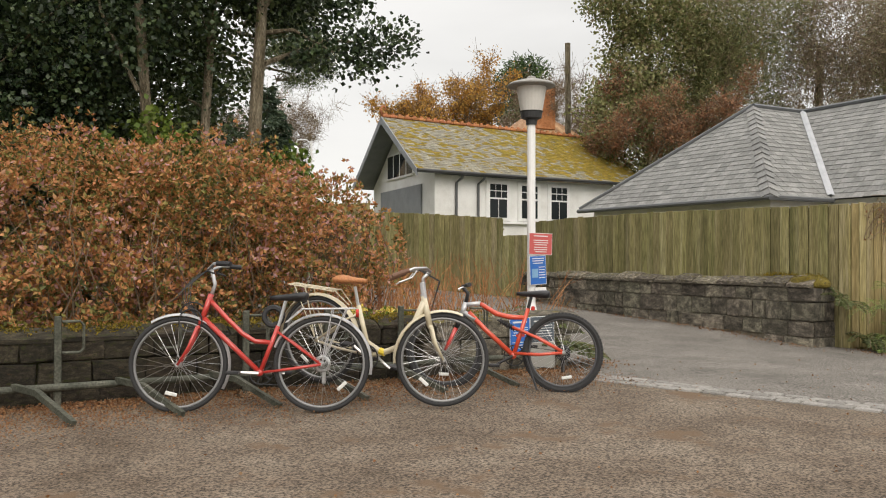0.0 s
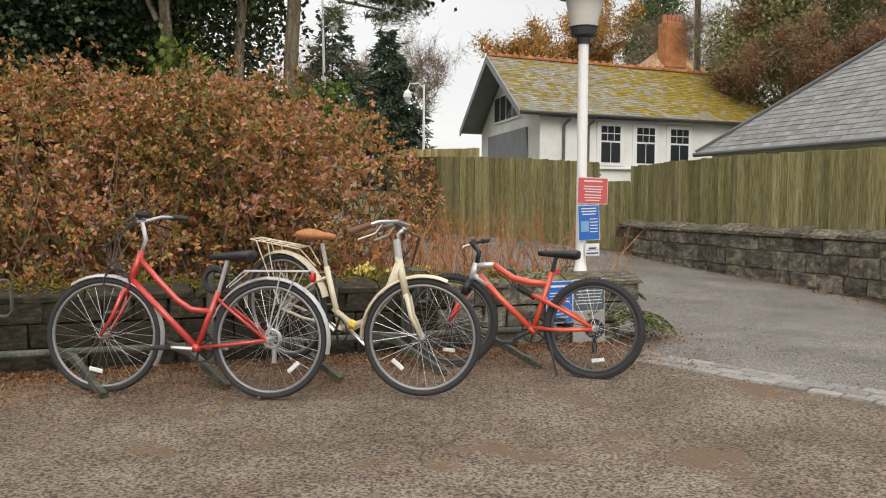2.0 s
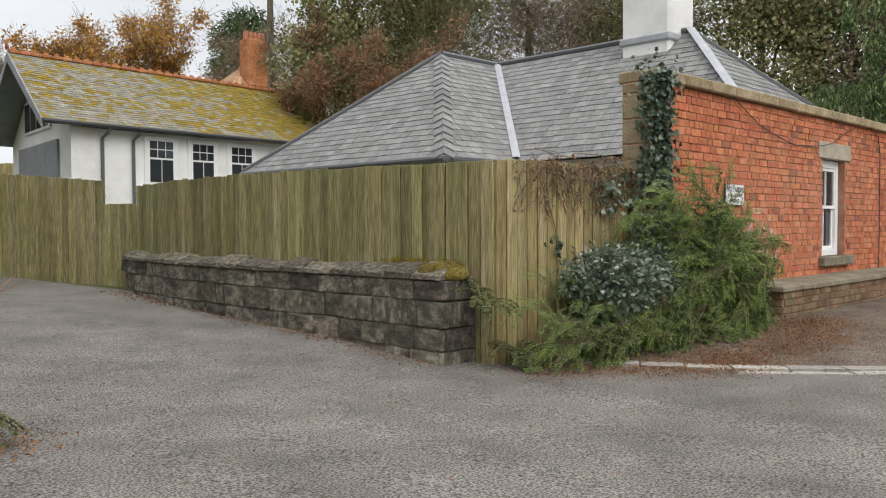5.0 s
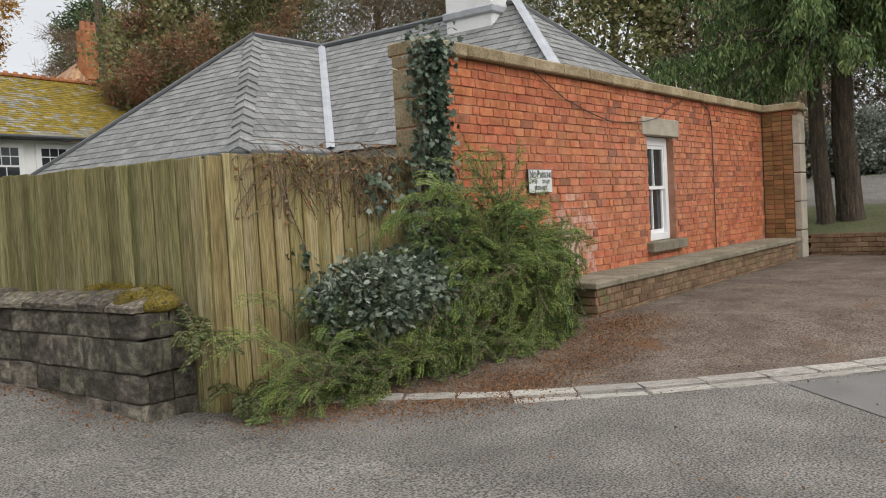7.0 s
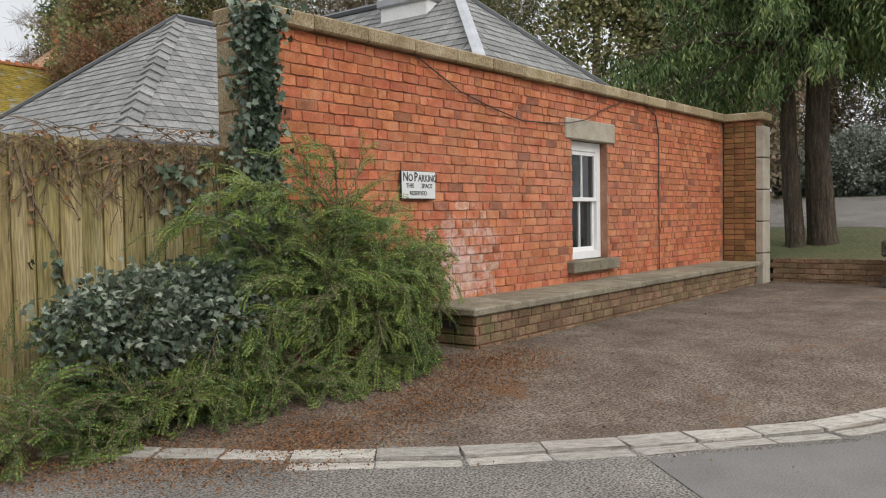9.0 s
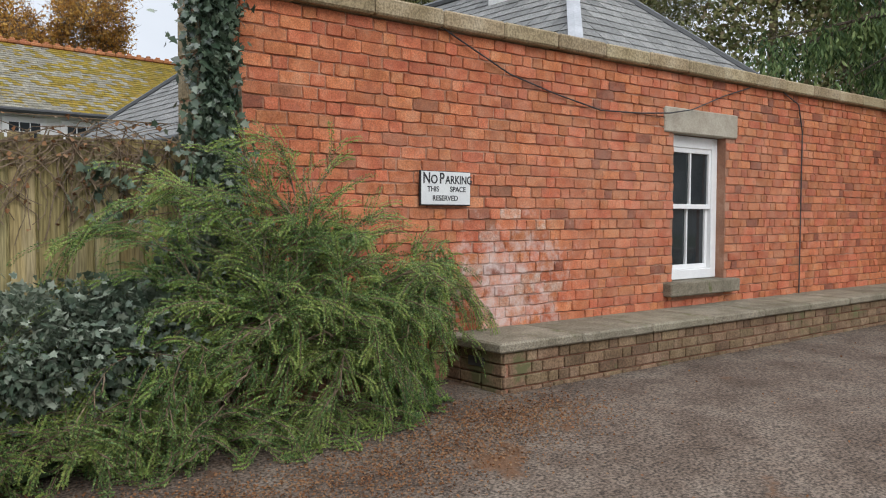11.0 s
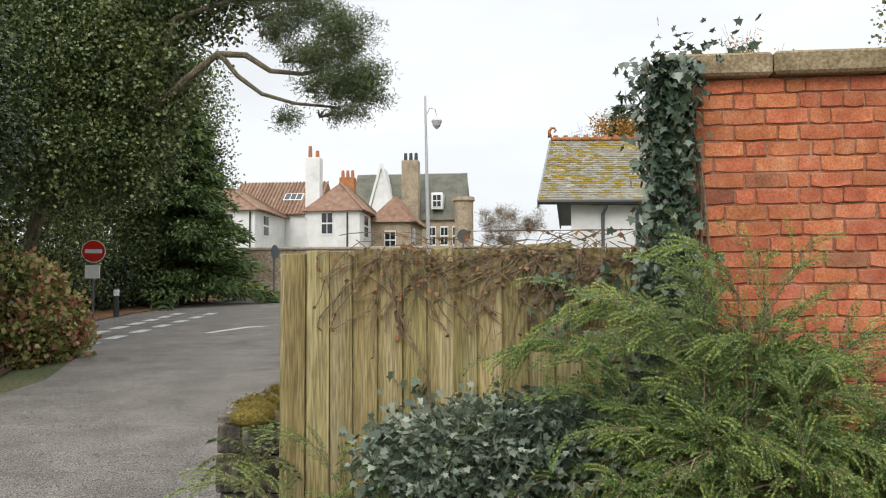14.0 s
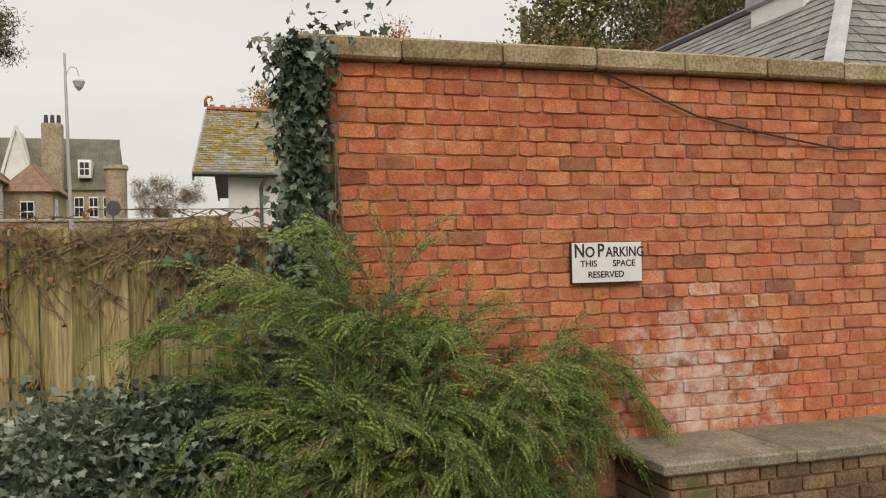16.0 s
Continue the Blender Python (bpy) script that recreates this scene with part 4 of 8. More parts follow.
# ---- roofs ----
def slates(face, material, w=0.28, e=0.19, thick=0.008, seed=1, parent=None, gold=None):
    """Overlapping slates on a plane. face: eave start, eave end, then the other corners (convex, in order)."""
    P = [Vector(p) for p in face]
    ux = (P[1] - P[0]).normalized()
    nn = ux.cross(P[2] - P[1]).normalized()
    if nn.z < 0:
        nn = -nn
    uy = nn.cross(ux).normalized()
    if uy.z < 0:
        uy = -uy
    pts = [((p - P[0]).dot(ux), (p - P[0]).dot(uy)) for p in P]
    top = max(q[1] for q in pts)
    r = random.Random(seed)
    gs = (Geo(), Geo())
    k = 0
    y = 0.0
    while y < top - 0.02:
        yc = y + e * 0.5
        xs = []
        for (xa, ya), (xb, yb) in zip(pts, pts[1:] + pts[:1]):
            if (ya - yc) * (yb - yc) < 0:
                xs.append(xa + (xb - xa) * (yc - ya) / (yb - ya))
        if len(xs) >= 2:
            lo, hi = min(xs), max(xs)
            x = lo - (w / 2 if k % 2 else 0)
            while x < hi:
                a, b = max(x + 0.006, lo), min(x + w - 0.006, hi)
                if b - a > 0.03:
                    j = r.uniform(-0.010, 0.010)
                    li = r.uniform(0.0, 0.006)
                    low = P[0] + uy * (y - 0.015 + j) + nn * (thick + li + 0.007)
                    hig = P[0] + uy * (y + e + 0.03) + nn * 0.004
                    t = nn * thick
                    vs = [low + ux * a, low + ux * b, hig + ux * b, hig + ux * a, low + ux * a - t, low + ux * b - t]
                    q = gs[1] if gold and r.random() < gold((P[0] + uy * y + ux * a)) else gs[0]
                    q.add(vs, [(0, 1, 2, 3), (4, 5, 1, 0), (0, 3, 4), (1, 5, 2)])
                x += w
        y += e
        k += 1
    out = tagged(part("slating", gs[0], material, parent), kind="stuff")
    if gold and gs[1].v:
        tagged(part("mossed_slating", gs[1], M_slate_gold, parent, "slates under golden moss"), kind="stuff")
    return out


cot = thing("slate_cottage", (18, 13, 0), "long low white cottage with hipped grey slate roofs", "house")
EZ, RZ = 2.37, 4.98
AX0, AY0, AYR, AXR = 14.72, 12.0, 15.19, 17.86
AY1 = 2 * AYR - AY0
BX0, BXR, BYR, BY0 = 16.65, 19.75, 10.15, 7.2
BX1 = 2 * BXR - BX0
BY1 = 2 * AYR - AY0
g = Geo().box(((AX0 + BX0) / 2 + 0.4, AYR, EZ / 2), (BX0 - AX0 + 0.2, AY1 - AY0 - 0.5, EZ - 0.02))
g.box(((BX0 + BX1) / 2, (7.25 + BY1) / 2, EZ / 2), (BX1 - BX0 - 0.5, BY1 - 7.25, EZ - 0.02))
part("wall", g, M_white, cot)
g = Geo()
g.add([(AX0, AY0, EZ), (AX0, AY1, EZ), (AXR, AYR, RZ), (BXR, AYR, RZ), (BX0, AY0, EZ), (BX0, AY1, EZ), (BXR, BYR, RZ), (BX0, BY0, EZ), (BX1, BY0, EZ), (BX1, BY1, EZ), (BXR, AYR, RZ), (BX1, BY1, EZ)],
      [(0, 2, 1), (0, 4, 3, 2), (1, 2, 3, 5), (4, 7, 6, 3), (7, 8, 6), (8, 9, 3, 6), (5, 3, 9)])
part("roof_deck", g, M_slate, cot)
A0, A1, AP = (AX0, AY0, EZ), (AX0, AY1, EZ), (AXR, AYR, RZ)
slates([A1, A0, AP], M_slate, seed=2, parent=cot)
slates([A0, (BX0, AY0, EZ), (BXR, AYR, RZ), AP], M_slate, seed=3, parent=cot)
slates([(BX0, AY0, EZ), (BX0, BY0, EZ), (BXR, BYR, RZ), (BXR, AYR, RZ)], M_slate, seed=4, parent=cot)
slates([(BX0, BY0, EZ), (BX1, BY0, EZ), (BXR, BYR, RZ)], M_slate, seed=5, parent=cot)
# stepped hip slates, lead valley, ridge and hips
a, b = Vector(A0), Vector(AP)
for i in range(17):
    p = a.lerp(b, (i + 0.4) / 17)
    d = (b - a).normalized()
    mm = Matrix.Translation(p + Vector((0, 0, 0.06))) @ d.to_track_quat("X", "Z").to_matrix().to_4x4()
    g = Geo()
    g.box((0, 0.09, -0.01), (0.34, 0.20, 0.026), m=mm @ Matrix.Rotation(-0.5, 4, "X") @ Matrix.Rotation(0.10, 4, "Y"))
    g.box((0, -0.09, -0.01), (0.34, 0.20, 0.026), m=mm @ Matrix.Rotation(0.5, 4, "X") @ Matrix.Rotation(0.10, 4, "Y"))
    part("hip_slate", g, M_slate_o, cot)
g = Geo()
g.tube([Vector(A1) + Vector((0, 0, 0.03)), Vector(AP) + Vector((0, 0, 0.05))], 0.05, 6)
g.tube([Vector(AP) + Vector((0, 0, 0.04)), (BXR, AYR, RZ + 0.04)], 0.06, 6)
g.tube([(BXR, AYR, RZ + 0.04), (BXR, BYR, RZ + 0.04)], 0.06, 6)
g.tube([(BXR, BYR, RZ + 0.03), (BX1, BY0, EZ + 0.03)], 0.05, 6)
part("ridge", g, M_pipe, cot)
for p0, p1, wd, dz in (((BX0, AY0, EZ), (BXR, AYR, RZ), 0.075, 0.085), ((BX0, BY0, EZ), (BXR, BYR, RZ), 0.085, 0.085)):
    p0, p1 = Vector(p0), Vector(p1)
    sd = Vector(((p1 - p0).y, -(p1 - p0).x, 0)).normalized() * wd
    mid_ = Vector((0, 0, dz))
    g = Geo().add([p0 + sd + mid_, p0 + mid_ * 1.2, p0 - sd + mid_, p1 - sd + mid_, p1 + mid_ * 1.2, p1 + sd + mid_], [(0, 1, 4, 5), (1, 2, 3, 4)])
    part("lead_strip", g, M_lead, cot)
g = Geo()
g.tube([(AX0 - 0.05, AY1, EZ - 0.04), (AX0 - 0.05, AY0 - 0.05, EZ - 0.04), (BX0, AY0 - 0.05, EZ - 0.04)], 0.055, 8)
part("gutter", g, M_pipe, cot)
ch = part("chimney", Geo().box((19.72, 10.85, 5.35), (0.98, 1.05, 2.6), ch=0.03), M_white, cot, "plain white rendered chimney stack")
part("chimney_flashing", Geo().box((19.72, 10.85, 4.86), (1.08, 1.15, 0.16), ch=0.03), M_lead, ch)

# ---- white house with the mossy roof ----
house = thing("white_house", (12.2, 23.6, 0.6), "white rendered single-storey house with moss-gilded slate roof", "house")
HM = Matrix.Translation((12.17, 23.25, 0)) @ Matrix.Rotation(radians(5.2), 4, "Z")


def hp(x, y, z):
    return HM @ Vector((x, y, z))


HL, HD, HE, HR = 10.3, 7.2, 3.84, 6.0
RX0, RX1, RXB = 0.75, 10.95, 1.5
g = Geo()
gx = lambda y: 0.80 + 0.208 * y
g.prism([hp(gx(0.35), 0.35, 0.3), hp(HL - 0.3, 0.35, 0.3), hp(HL - 0.3, HD - 0.35, 0.3), hp(gx(HD - 0.35), HD - 0.35, 0.3)], (0, 0, HE - 0.4))
g.add([hp(gx(0.35), 0.35, HE - 0.1), hp(gx(HD - 0.35), HD - 0.35, HE - 0.1), hp(gx(HD / 2), HD / 2, HR - 0.15), hp(gx(0.35) + 0.3, 0.35, HE - 0.1), hp(gx(HD - 0.35) + 0.3, HD - 0.35, HE - 0.1), hp(gx(HD / 2) + 0.3, HD / 2, HR - 0.15)], [(0, 2, 1), (3, 4, 5), (0, 3, 5, 2), (1, 2, 5, 4)])
part("wall", g, M_white, house)
gold = lambda p: 0.12 + 0.8 * sm(15.0, 20.5, p.x) * sm(3.6, 4.6, p.z) + (0.35 if noise.noise((p.x * 0.9, p.y, p.z * 1.4)) > 0.15 else 0)
slates([hp(0, 0, HE), hp(HL, 0, HE), hp(RX1, HD / 2, HR), hp(RX0, HD / 2, HR)], M_slate_moss, w=0.22, e=0.145, seed=8, parent=house, gold=gold)
g = Geo().prism([hp(0, 0, HE - 0.02), hp(HL, 0, HE - 0.02), hp(RX1, HD / 2, HR - 0.02), hp(RX0, HD / 2, HR - 0.02)], (0, 0, -0.1))
g.prism([hp(RXB, HD, HE - 0.02), hp(HL, HD, HE - 0.02), hp(RX1, HD / 2, HR - 0.02), hp(RX0, HD / 2, HR - 0.02)], (0, 0, -0.1))
part("roof_deck", g, M_greypaint, house)
g = Geo()
n = 34
for i in range(n):
    g.box((RX0 + (RX1 - RX0) * (i + 0.5) / n, HD / 2, HR + 0.05), (HL / n - 0.012, 0.16, 0.10), m=HM, ch=0.02)
    g.box((RX0 + (RX1 - RX0) * (i + 0.5) / n, HD / 2, HR + 0.12), (HL / n * 0.45, 0.05, 0.09), m=HM, ch=0.015)
part("ridge_tiles", g, M_ridge, house, "terracotta crested ridge tiles")
g = Geo().tube([hp(-0.02 + RX0, HD / 2, HR + 0.1), hp(-0.04 + RX0, HD / 2, HR + 0.28), hp(0.02 + RX0, HD / 2, HR + 0.38), hp(0.12 + RX0, HD / 2, HR + 0.38), hp(0.16 + RX0, HD / 2, HR + 0.30), hp(0.10 + RX0, HD / 2, HR + 0.25)], [0.06, 0.045, 0.04, 0.035, 0.03, 0.02], 8)
part("finial", g, M_ridge, house, "curled terracotta finial", smooth=True)
g = Geo()
for sgn in (0, 1):
    y0, y1 = (0, HD / 2) if not sgn else (HD, HD / 2)
    xs = RXB if sgn else 0.0
    g.prism([hp(xs - 0.04, y0, HE - 0.22), hp(xs - 0.04, y0, HE), hp(RX0 - 0.04, y1, HR + 0.02), hp(RX0 - 0.04, y1, HR - 0.24)], HM.to_3x3() @ Vector((0.05, 0, 0)))
part("barge_board", g, M_greypaint, house, "grey painted gable boards")
GM = HM @ Matrix.Translation((gx(HD / 2), HD / 2, 0)) @ Matrix.Rotation(-math.atan(0.208), 4, "Z")
part("gable_boarding", Geo().box((-0.04, 0, 2.75), (0.06, 4.4, 1.5), m=GM), M_greypaint, house, "grey painted boarding under the gable")
gw = part("gable_window", Geo().box((-0.03, 0, 4.35), (0.06, 2.9, 0.95), m=GM, ch=0.01), M_gloss_white, house)
for k in range(4):
    part("pane", Geo().box((-0.065, -1.05 + k * 0.70, 4.35), (0.012, 0.60, 0.80), m=GM), M_glass, gw)
g = Geo().tube([hp(-0.02, -0.05, HE - 0.06), hp(HL, -0.05, HE - 0.06)], 0.06, 8)
part("gutter", g, M_dark, house)
for q in (1.72, 2.6, 9.0):
    part("downpipe", Geo().tube([hp(q, -0.02, HE - 0.08), hp(q, 0.02, HE - 0.2), hp(q - 0.04, 0.28, HE - 0.35), hp(q - 0.04, 0.28, 1.0)], 0.045, 8), M_pipe, house)
for a, b in ((2.98, 3.84), (4.34, 5.18), (5.68, 6.55)):
    w_ = part("window", Geo().box(((a + b) / 2, 0.34, 2.98), (b - a + 0.16, 0.08, 1.36), m=HM, ch=0.01), M_gloss_white, house)
    wy_ = 0.292
    for k in range(3):
        for j in range(2):
            part("pane", Geo().box((a + 0.06 + (b - a - 0.12) * (k + 0.5) / 3, wy_, 3.18 + j * 0.24), ((b - a - 0.12) / 3 - 0.03, 0.012, 0.21), m=HM), M_glass, w_)
    for k in range(2):
        part("pane", Geo().box((a + 0.06 + (b - a - 0.12) * (k + 0.5) / 2, wy_, 2.71), ((b - a - 0.12) / 2 - 0.03, 0.012, 0.62), m=HM), M_glass, w_)
part("window_sill", Geo().box((4.75, 0.30, 2.22), (4.1, 0.16, 0.07), m=HM, ch=0.01), M_white, house)

# ---- low wall of the planted island ----
low = thing("island_wall", (1.5, 7.05, 0), "low mossy rough stone retaining wall", "wall", kind="structure")
g = Geo().box((-0.8, 7.10, 0.20), (12.6, 0.34, 0.56), ch=0.03)
part("wall_core", g, M_damp_shaded, low)
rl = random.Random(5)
# stone copies with the hedge's shade in their colour; the open end keeps M_stone
damp_shaded, damp_shaded_cope = [], []
for src, dst in ((stones, damp_shaded), (cst, damp_shaded_cope)):
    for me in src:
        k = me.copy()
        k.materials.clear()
        k.materials.append(M_damp_shaded)
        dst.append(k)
zc = 0.46
for h in (0.15, 0.17, 0.16):
    x = -5.5
    while x < 5.55:
        L = rl.uniform(0.16, 0.4)
        piece("stone", rl.choice(stones if x > 3.9 else damp_shaded), Matrix.Translation((x + L / 2, 6.95, zc - h / 2)) @ Matrix.Rotation(rl.uniform(-0.03, 0.03), 4, "Y") @ Matrix.Diagonal((L - 0.012, 0.16, h - 0.012, 1)), low)
        x += L
    zc -= h
x = -5.6
while x < 5.4:
    L = rl.uniform(0.5, 0.8)
    piece("cope_stone", rl.choice(cst if x > 3.7 else damp_shaded_cope), Matrix.Translation((x + L / 2, 7.10, 0.455)) @ Matrix.Diagonal((L - 0.01, 0.48, 0.10, 1)), low)
    x += L
mp_, _ = blob_points([(x, 7.05, 0.53, 0.5, 0.2, 0.03) for x in np.arange(-5, 5.3, 0.8)], 900, 20, 0.022, 0.1)
part("moss_cover", leaf_mesh("moss_cover", mp_, 0.016, 0.6), M_moss, low, "orange and green moss along the top")
# bed of the island
sheet("planted_bed", [(-16, 7.2), (-4, 7.2), (0, 7.2), (5.6, 7.25)], [(-16, 17), (-4, 18.5), (2, 18.5), (4.6, 12)], M_soil, "dark soil of the planted bed", "ground", 20, 12, 0.03)

# ---- lamp post ----
lamp = thing("lamp_post", (5.45, 7.16, 0), "slim white lamp post with a flat-capped bowl lantern", "street lamp")
part("post", Geo().lathe((5.45, 7.16, 0), [(0.06, 0.0), (0.06, 0.55), (0.045, 0.62), (0.042, 2.5)], 14), M_gloss_white, lamp, "white painted steel post", smooth=False)
ln = part("lantern_collar", Geo().lathe((5.45, 7.16, 2.47), [(0.055, 0), (0.06, 0.05), (0.105, 0.07), (0.115, 0.13), (0.125, 0.14)], 20), M_dark, lamp, "black metal collar")
part("bowl", Geo().lathe((5.45, 7.16, 2.61), [(0.112, 0), (0.150, 0.20), (0.160, 0.27)], 24), plain("frosted_bowl", (0.62, 0.60, 0.56), rough=0.4), ln, "frosted white bowl", smooth=False)
part("cap", Geo().lathe((5.45, 7.16, 2.87), [(0.16, -0.012), (0.245, 0), (0.25, 0.012), (0.22, 0.035), (0.13, 0.06), (0.05, 0.07), (0.045, 0.10), (0.02, 0.11)], 28), plain("cap_grey", (0.30, 0.29, 0.27), rough=0.6), ln, "flat grey cap")

# ---- azalea hedge ----
hedge = thing("azalea_hedge", (0.5, 8.6, 0), "large rust and pink budding azalea hedge", "hedge")
HB = [(3.5, 8.7, 1.15, 1.0, 0.95, 0.80), (2.4, 8.6, 1.35, 1.05, 1.0, 0.85), (1.0, 8.7, 1.2, 1.2, 1.1, 0.95), (-0.5, 8.8, 1.3, 1.4, 1.1, 1.05), (-2.2, 8.9, 1.5, 1.5, 1.2, 1.15), (-4.0, 9, 1.6, 1.5, 1.2, 1.2), (2.6, 9.6, 1.45, 1.4, 1.0, 0.95), (0.5, 10, 1.5, 2, 1, 1.0), (-5.5, 9, 1.6, 1.5, 1.3, 1.3), (-0.2, 7.45, 0.66, 0.9, 0.5, 0.40), (-1.7, 7.4, 0.66, 1.0, 0.5, 0.42), (-3.4, 7.4, 0.7, 1.1, 0.55, 0.45), (1.4, 7.65, 0.75, 0.8, 0.45, 0.4)]


def rosettes(blobs, tips, per, size, shell):
    """Whorls of leaves at shoot tips that gather in small flat sprays over the blobs."""
    c, out = blob_points(blobs, tips // 6, 6, 0.075, shell)
    keep = noise_keep(c)
    c, out = c[keep], out[keep]
    up = out * 0.7 + np.array((0, -0.1, 0.75))
    up /= np.linalg.norm(up, axis=1, keepdims=True)
    n_ = len(c)
    ax = np.repeat(up, per, axis=0) * 0.45 + unit(n_ * per) * 0.9
    ax /= np.linalg.norm(ax, axis=1, keepdims=True)
    pos = np.repeat(c, per, axis=0) + ax * size * 0.12
    return pos, ax


def noise_keep(c):
    """Leaves the hollows between the sprays open."""
    return np.array([noise.noise((x * 2.6, y * 2.6, z * 3.4)) > -0.3 for x, y, z in c])


p, o = rosettes(HB, 42000, 7, 0.05, 0.76)
k_ = p[:, 2] > 0.36
part("foliage", leaf_mesh("foliage", p[k_], 0.05, 0.27, o[k_], 0.1), L_azalea, hedge)
g = Geo()
rt = random.Random(3)
for i in range(300):
    b = rt.choice(HB)
    x, y = b[0] + rt.uniform(-0.9, 0.9) * b[3], b[1] - rt.uniform(0.1, 0.95) * b[4]
    q = [Vector((x * 0.9 + b[0] * 0.1, y + 0.4, 0.3))]
    for k in range(4):
        q.append(q[-1] + Vector((rt.uniform(-0.2, 0.2), rt.uniform(-0.22, 0.08), rt.uniform(0.15, 0.42))))
    g.tube(q, [0.012, 0.009, 0.007, 0.005, 0.003], 4, cap=False)
part("branchwork", g, M_twig, hedge)

# ---- trees ----
def limb(g, p, d, length, r, depth, rnd, bend=0.25, split=3, tips=None, gravity=0.0):
    pts, rs = [Vector(p)], [r]
    n = 5
    d = Vector(d).normalized()
    for i in range(n):
        d = (d + Vector((rnd.uniform(-1, 1), rnd.uniform(-1, 1), rnd.uniform(-0.6, 0.8) - gravity)) * bend).normalized()
        pts.append(pts[-1] + d * length / n)
        rs.append(r * (1 - 0.55 * (i + 1) / n))
    g.tube(pts, rs, 8 if r > 0.08 else (5 if r > 0.025 else 3), cap=False)
    if depth:
        for k in range(split):
            i = rnd.randint(2, n)
            e = (d + Vector((rnd.uniform(-1, 1), rnd.uniform(-1, 1), rnd.uniform(-0.3, 0.9))) * 0.85).normalized()
            limb(g, pts[i], e, length * rnd.uniform(0.5, 0.75), rs[i] * 0.62, depth - 1, rnd, bend, split, tips, gravity)
    elif tips is not None:
        tips.extend(pts[2:])


def bare_tree(name, at, h, label, leafmat_=None, leaf=0.06, per=6, seed=1, depth=4, r=0.18, split=3, bark=None, spread=0.35):
    rnd = random.Random(seed)
    root = thing(name, at, label, "tree")
    g, tips = Geo(), []
    at = Vector(at)
    top = at + Vector((rnd.uniform(-0.3, 0.3), rnd.uniform(-0.3, 0.3), h * 0.38))
    g.tube([at, at.lerp(top, 0.5) + Vector((0.1, 0, 0)), top], [r, r * 0.85, r * 0.7], 9, cap=False)
    for k in range(5):
        a = k * 1.256 + rnd.uniform(-0.4, 0.4)
        limb(g, at.lerp(top, rnd.uniform(0.75, 1.0)), (math.cos(a) * spread * 2, math.sin(a) * spread * 2, 1.0), h * rnd.uniform(0.28, 0.4), r * 0.5, depth - 1, rnd, 0.22, split, tips)
    part("trunk", g, bark or M_bark, root)
    t = np.array([tuple(q) for q in tips])
    tw = np.repeat(t, 3, axis=0)
    part("twig_spray", blade_mesh("twig_spray", tw, np.tile((0, 0, 0.6), (len(tw), 1)), h * 0.075, 0.012, 0.7), bark or M_twig, root)
    if leafmat_ is not None and tips:
        t = np.array([tuple(q) for q in tips])
        t = np.repeat(t, per, axis=0) + rng.normal(size=(len(t) * per, 3)) * 0.16
        part("crown", leaf_mesh("crown", t, leaf, 0.45), leafmat_, root)
    return root


def leafy_tree(name, at, trunk_h, r, blobs, leafmat_, label, clumps=900, per=18, sd=0.14, leaf=0.1, aspect=0.42, seed=1, bark=None, lean=(0, 0), shell=0.5, axis_down=0.0):
    rnd = random.Random(seed)
    root = thing(name, at, label, "tree")
    at = Vector(at)
    g = Geo()
    top = at + Vector((lean[0], lean[1], trunk_h))
    g.tube([at - Vector((0, 0, 0.2)), at.lerp(top, 0.12), at.lerp(top, 0.5) + Vector((rnd.uniform(-0.12, 0.12), rnd.uniform(-0.12, 0.12), 0)), top], [r * 1.5, r * 1.05, r * 0.9, r * 0.6], 12, cap=False)
    for b in blobs:
        e = Vector(b[:3])
        s = at.lerp(top, rnd.uniform(0.55, 0.98))
        m_ = s.lerp(e, 0.5) + Vector((rnd.uniform(-0.2, 0.2), rnd.uniform(-0.2, 0.2), rnd.uniform(0, 0.3)))
        g.tube([s, m_, e], [r * 0.4, r * 0.25, r * 0.1], 6, cap=False)
    part("trunk", g, bark or M_bark, root)
    p, o = blob_points(blobs, clumps, per, sd, shell)
    ax = o.copy()
    ax[:, 2] -= axis_down
    part("crown", leaf_mesh("crown", p, leaf, aspect, ax, 0.55), leafmat_, root)
    return root


def gz(x, y, dz=0.0):
    return (x, y, ground_z(x, y) + dz)


# dark evergreens behind the hedge
leafy_tree("holly_tree", gz(2.15, 10.5), 5.2, 0.075, [(1.6, 10.8, 4.6, 1.6, 1.3, 1.3), (0.6, 11.2, 3.4, 1.5, 1.2, 1.2), (2.2, 10.8, 5.9, 1.8, 1.4, 1.2)], L_dark, "dark glossy evergreen tree with slim pale trunk", 1100, 20, 0.16, 0.07, seed=2, lean=(-0.15, 0.1))
leafy_tree("holly_tree", gz(2.95, 11.1), 5.2, 0.07, [(2.9, 11.6, 4.7, 1.3, 1.1, 1.2), (2.4, 12.2, 3.3, 1.3, 1.1, 1.0), (3.2, 11.6, 6.0, 1.6, 1.3, 1.1)], L_mid, "olive evergreen tree with slim mossy trunk", 900, 20, 0.16, 0.07, seed=3, lean=(0.2, 0.1))
leafy_tree("holly_tree", gz(3.5, 10.9), 5.5, 0.095, [(4.6, 10.6, 3.85, 0.75, 0.5, 0.22), (3.6, 11.3, 5.6, 1.7, 1.3, 1.1), (4.3, 11.2, 4.9, 1.1, 1.0, 0.55), (5.2, 10.6, 4.05, 0.5, 0.4, 0.18)], L_dark, "dark evergreen tree with a long pale trunk", 700, 20, 0.12, 0.07, seed=4, lean=(0.25, 0.0))
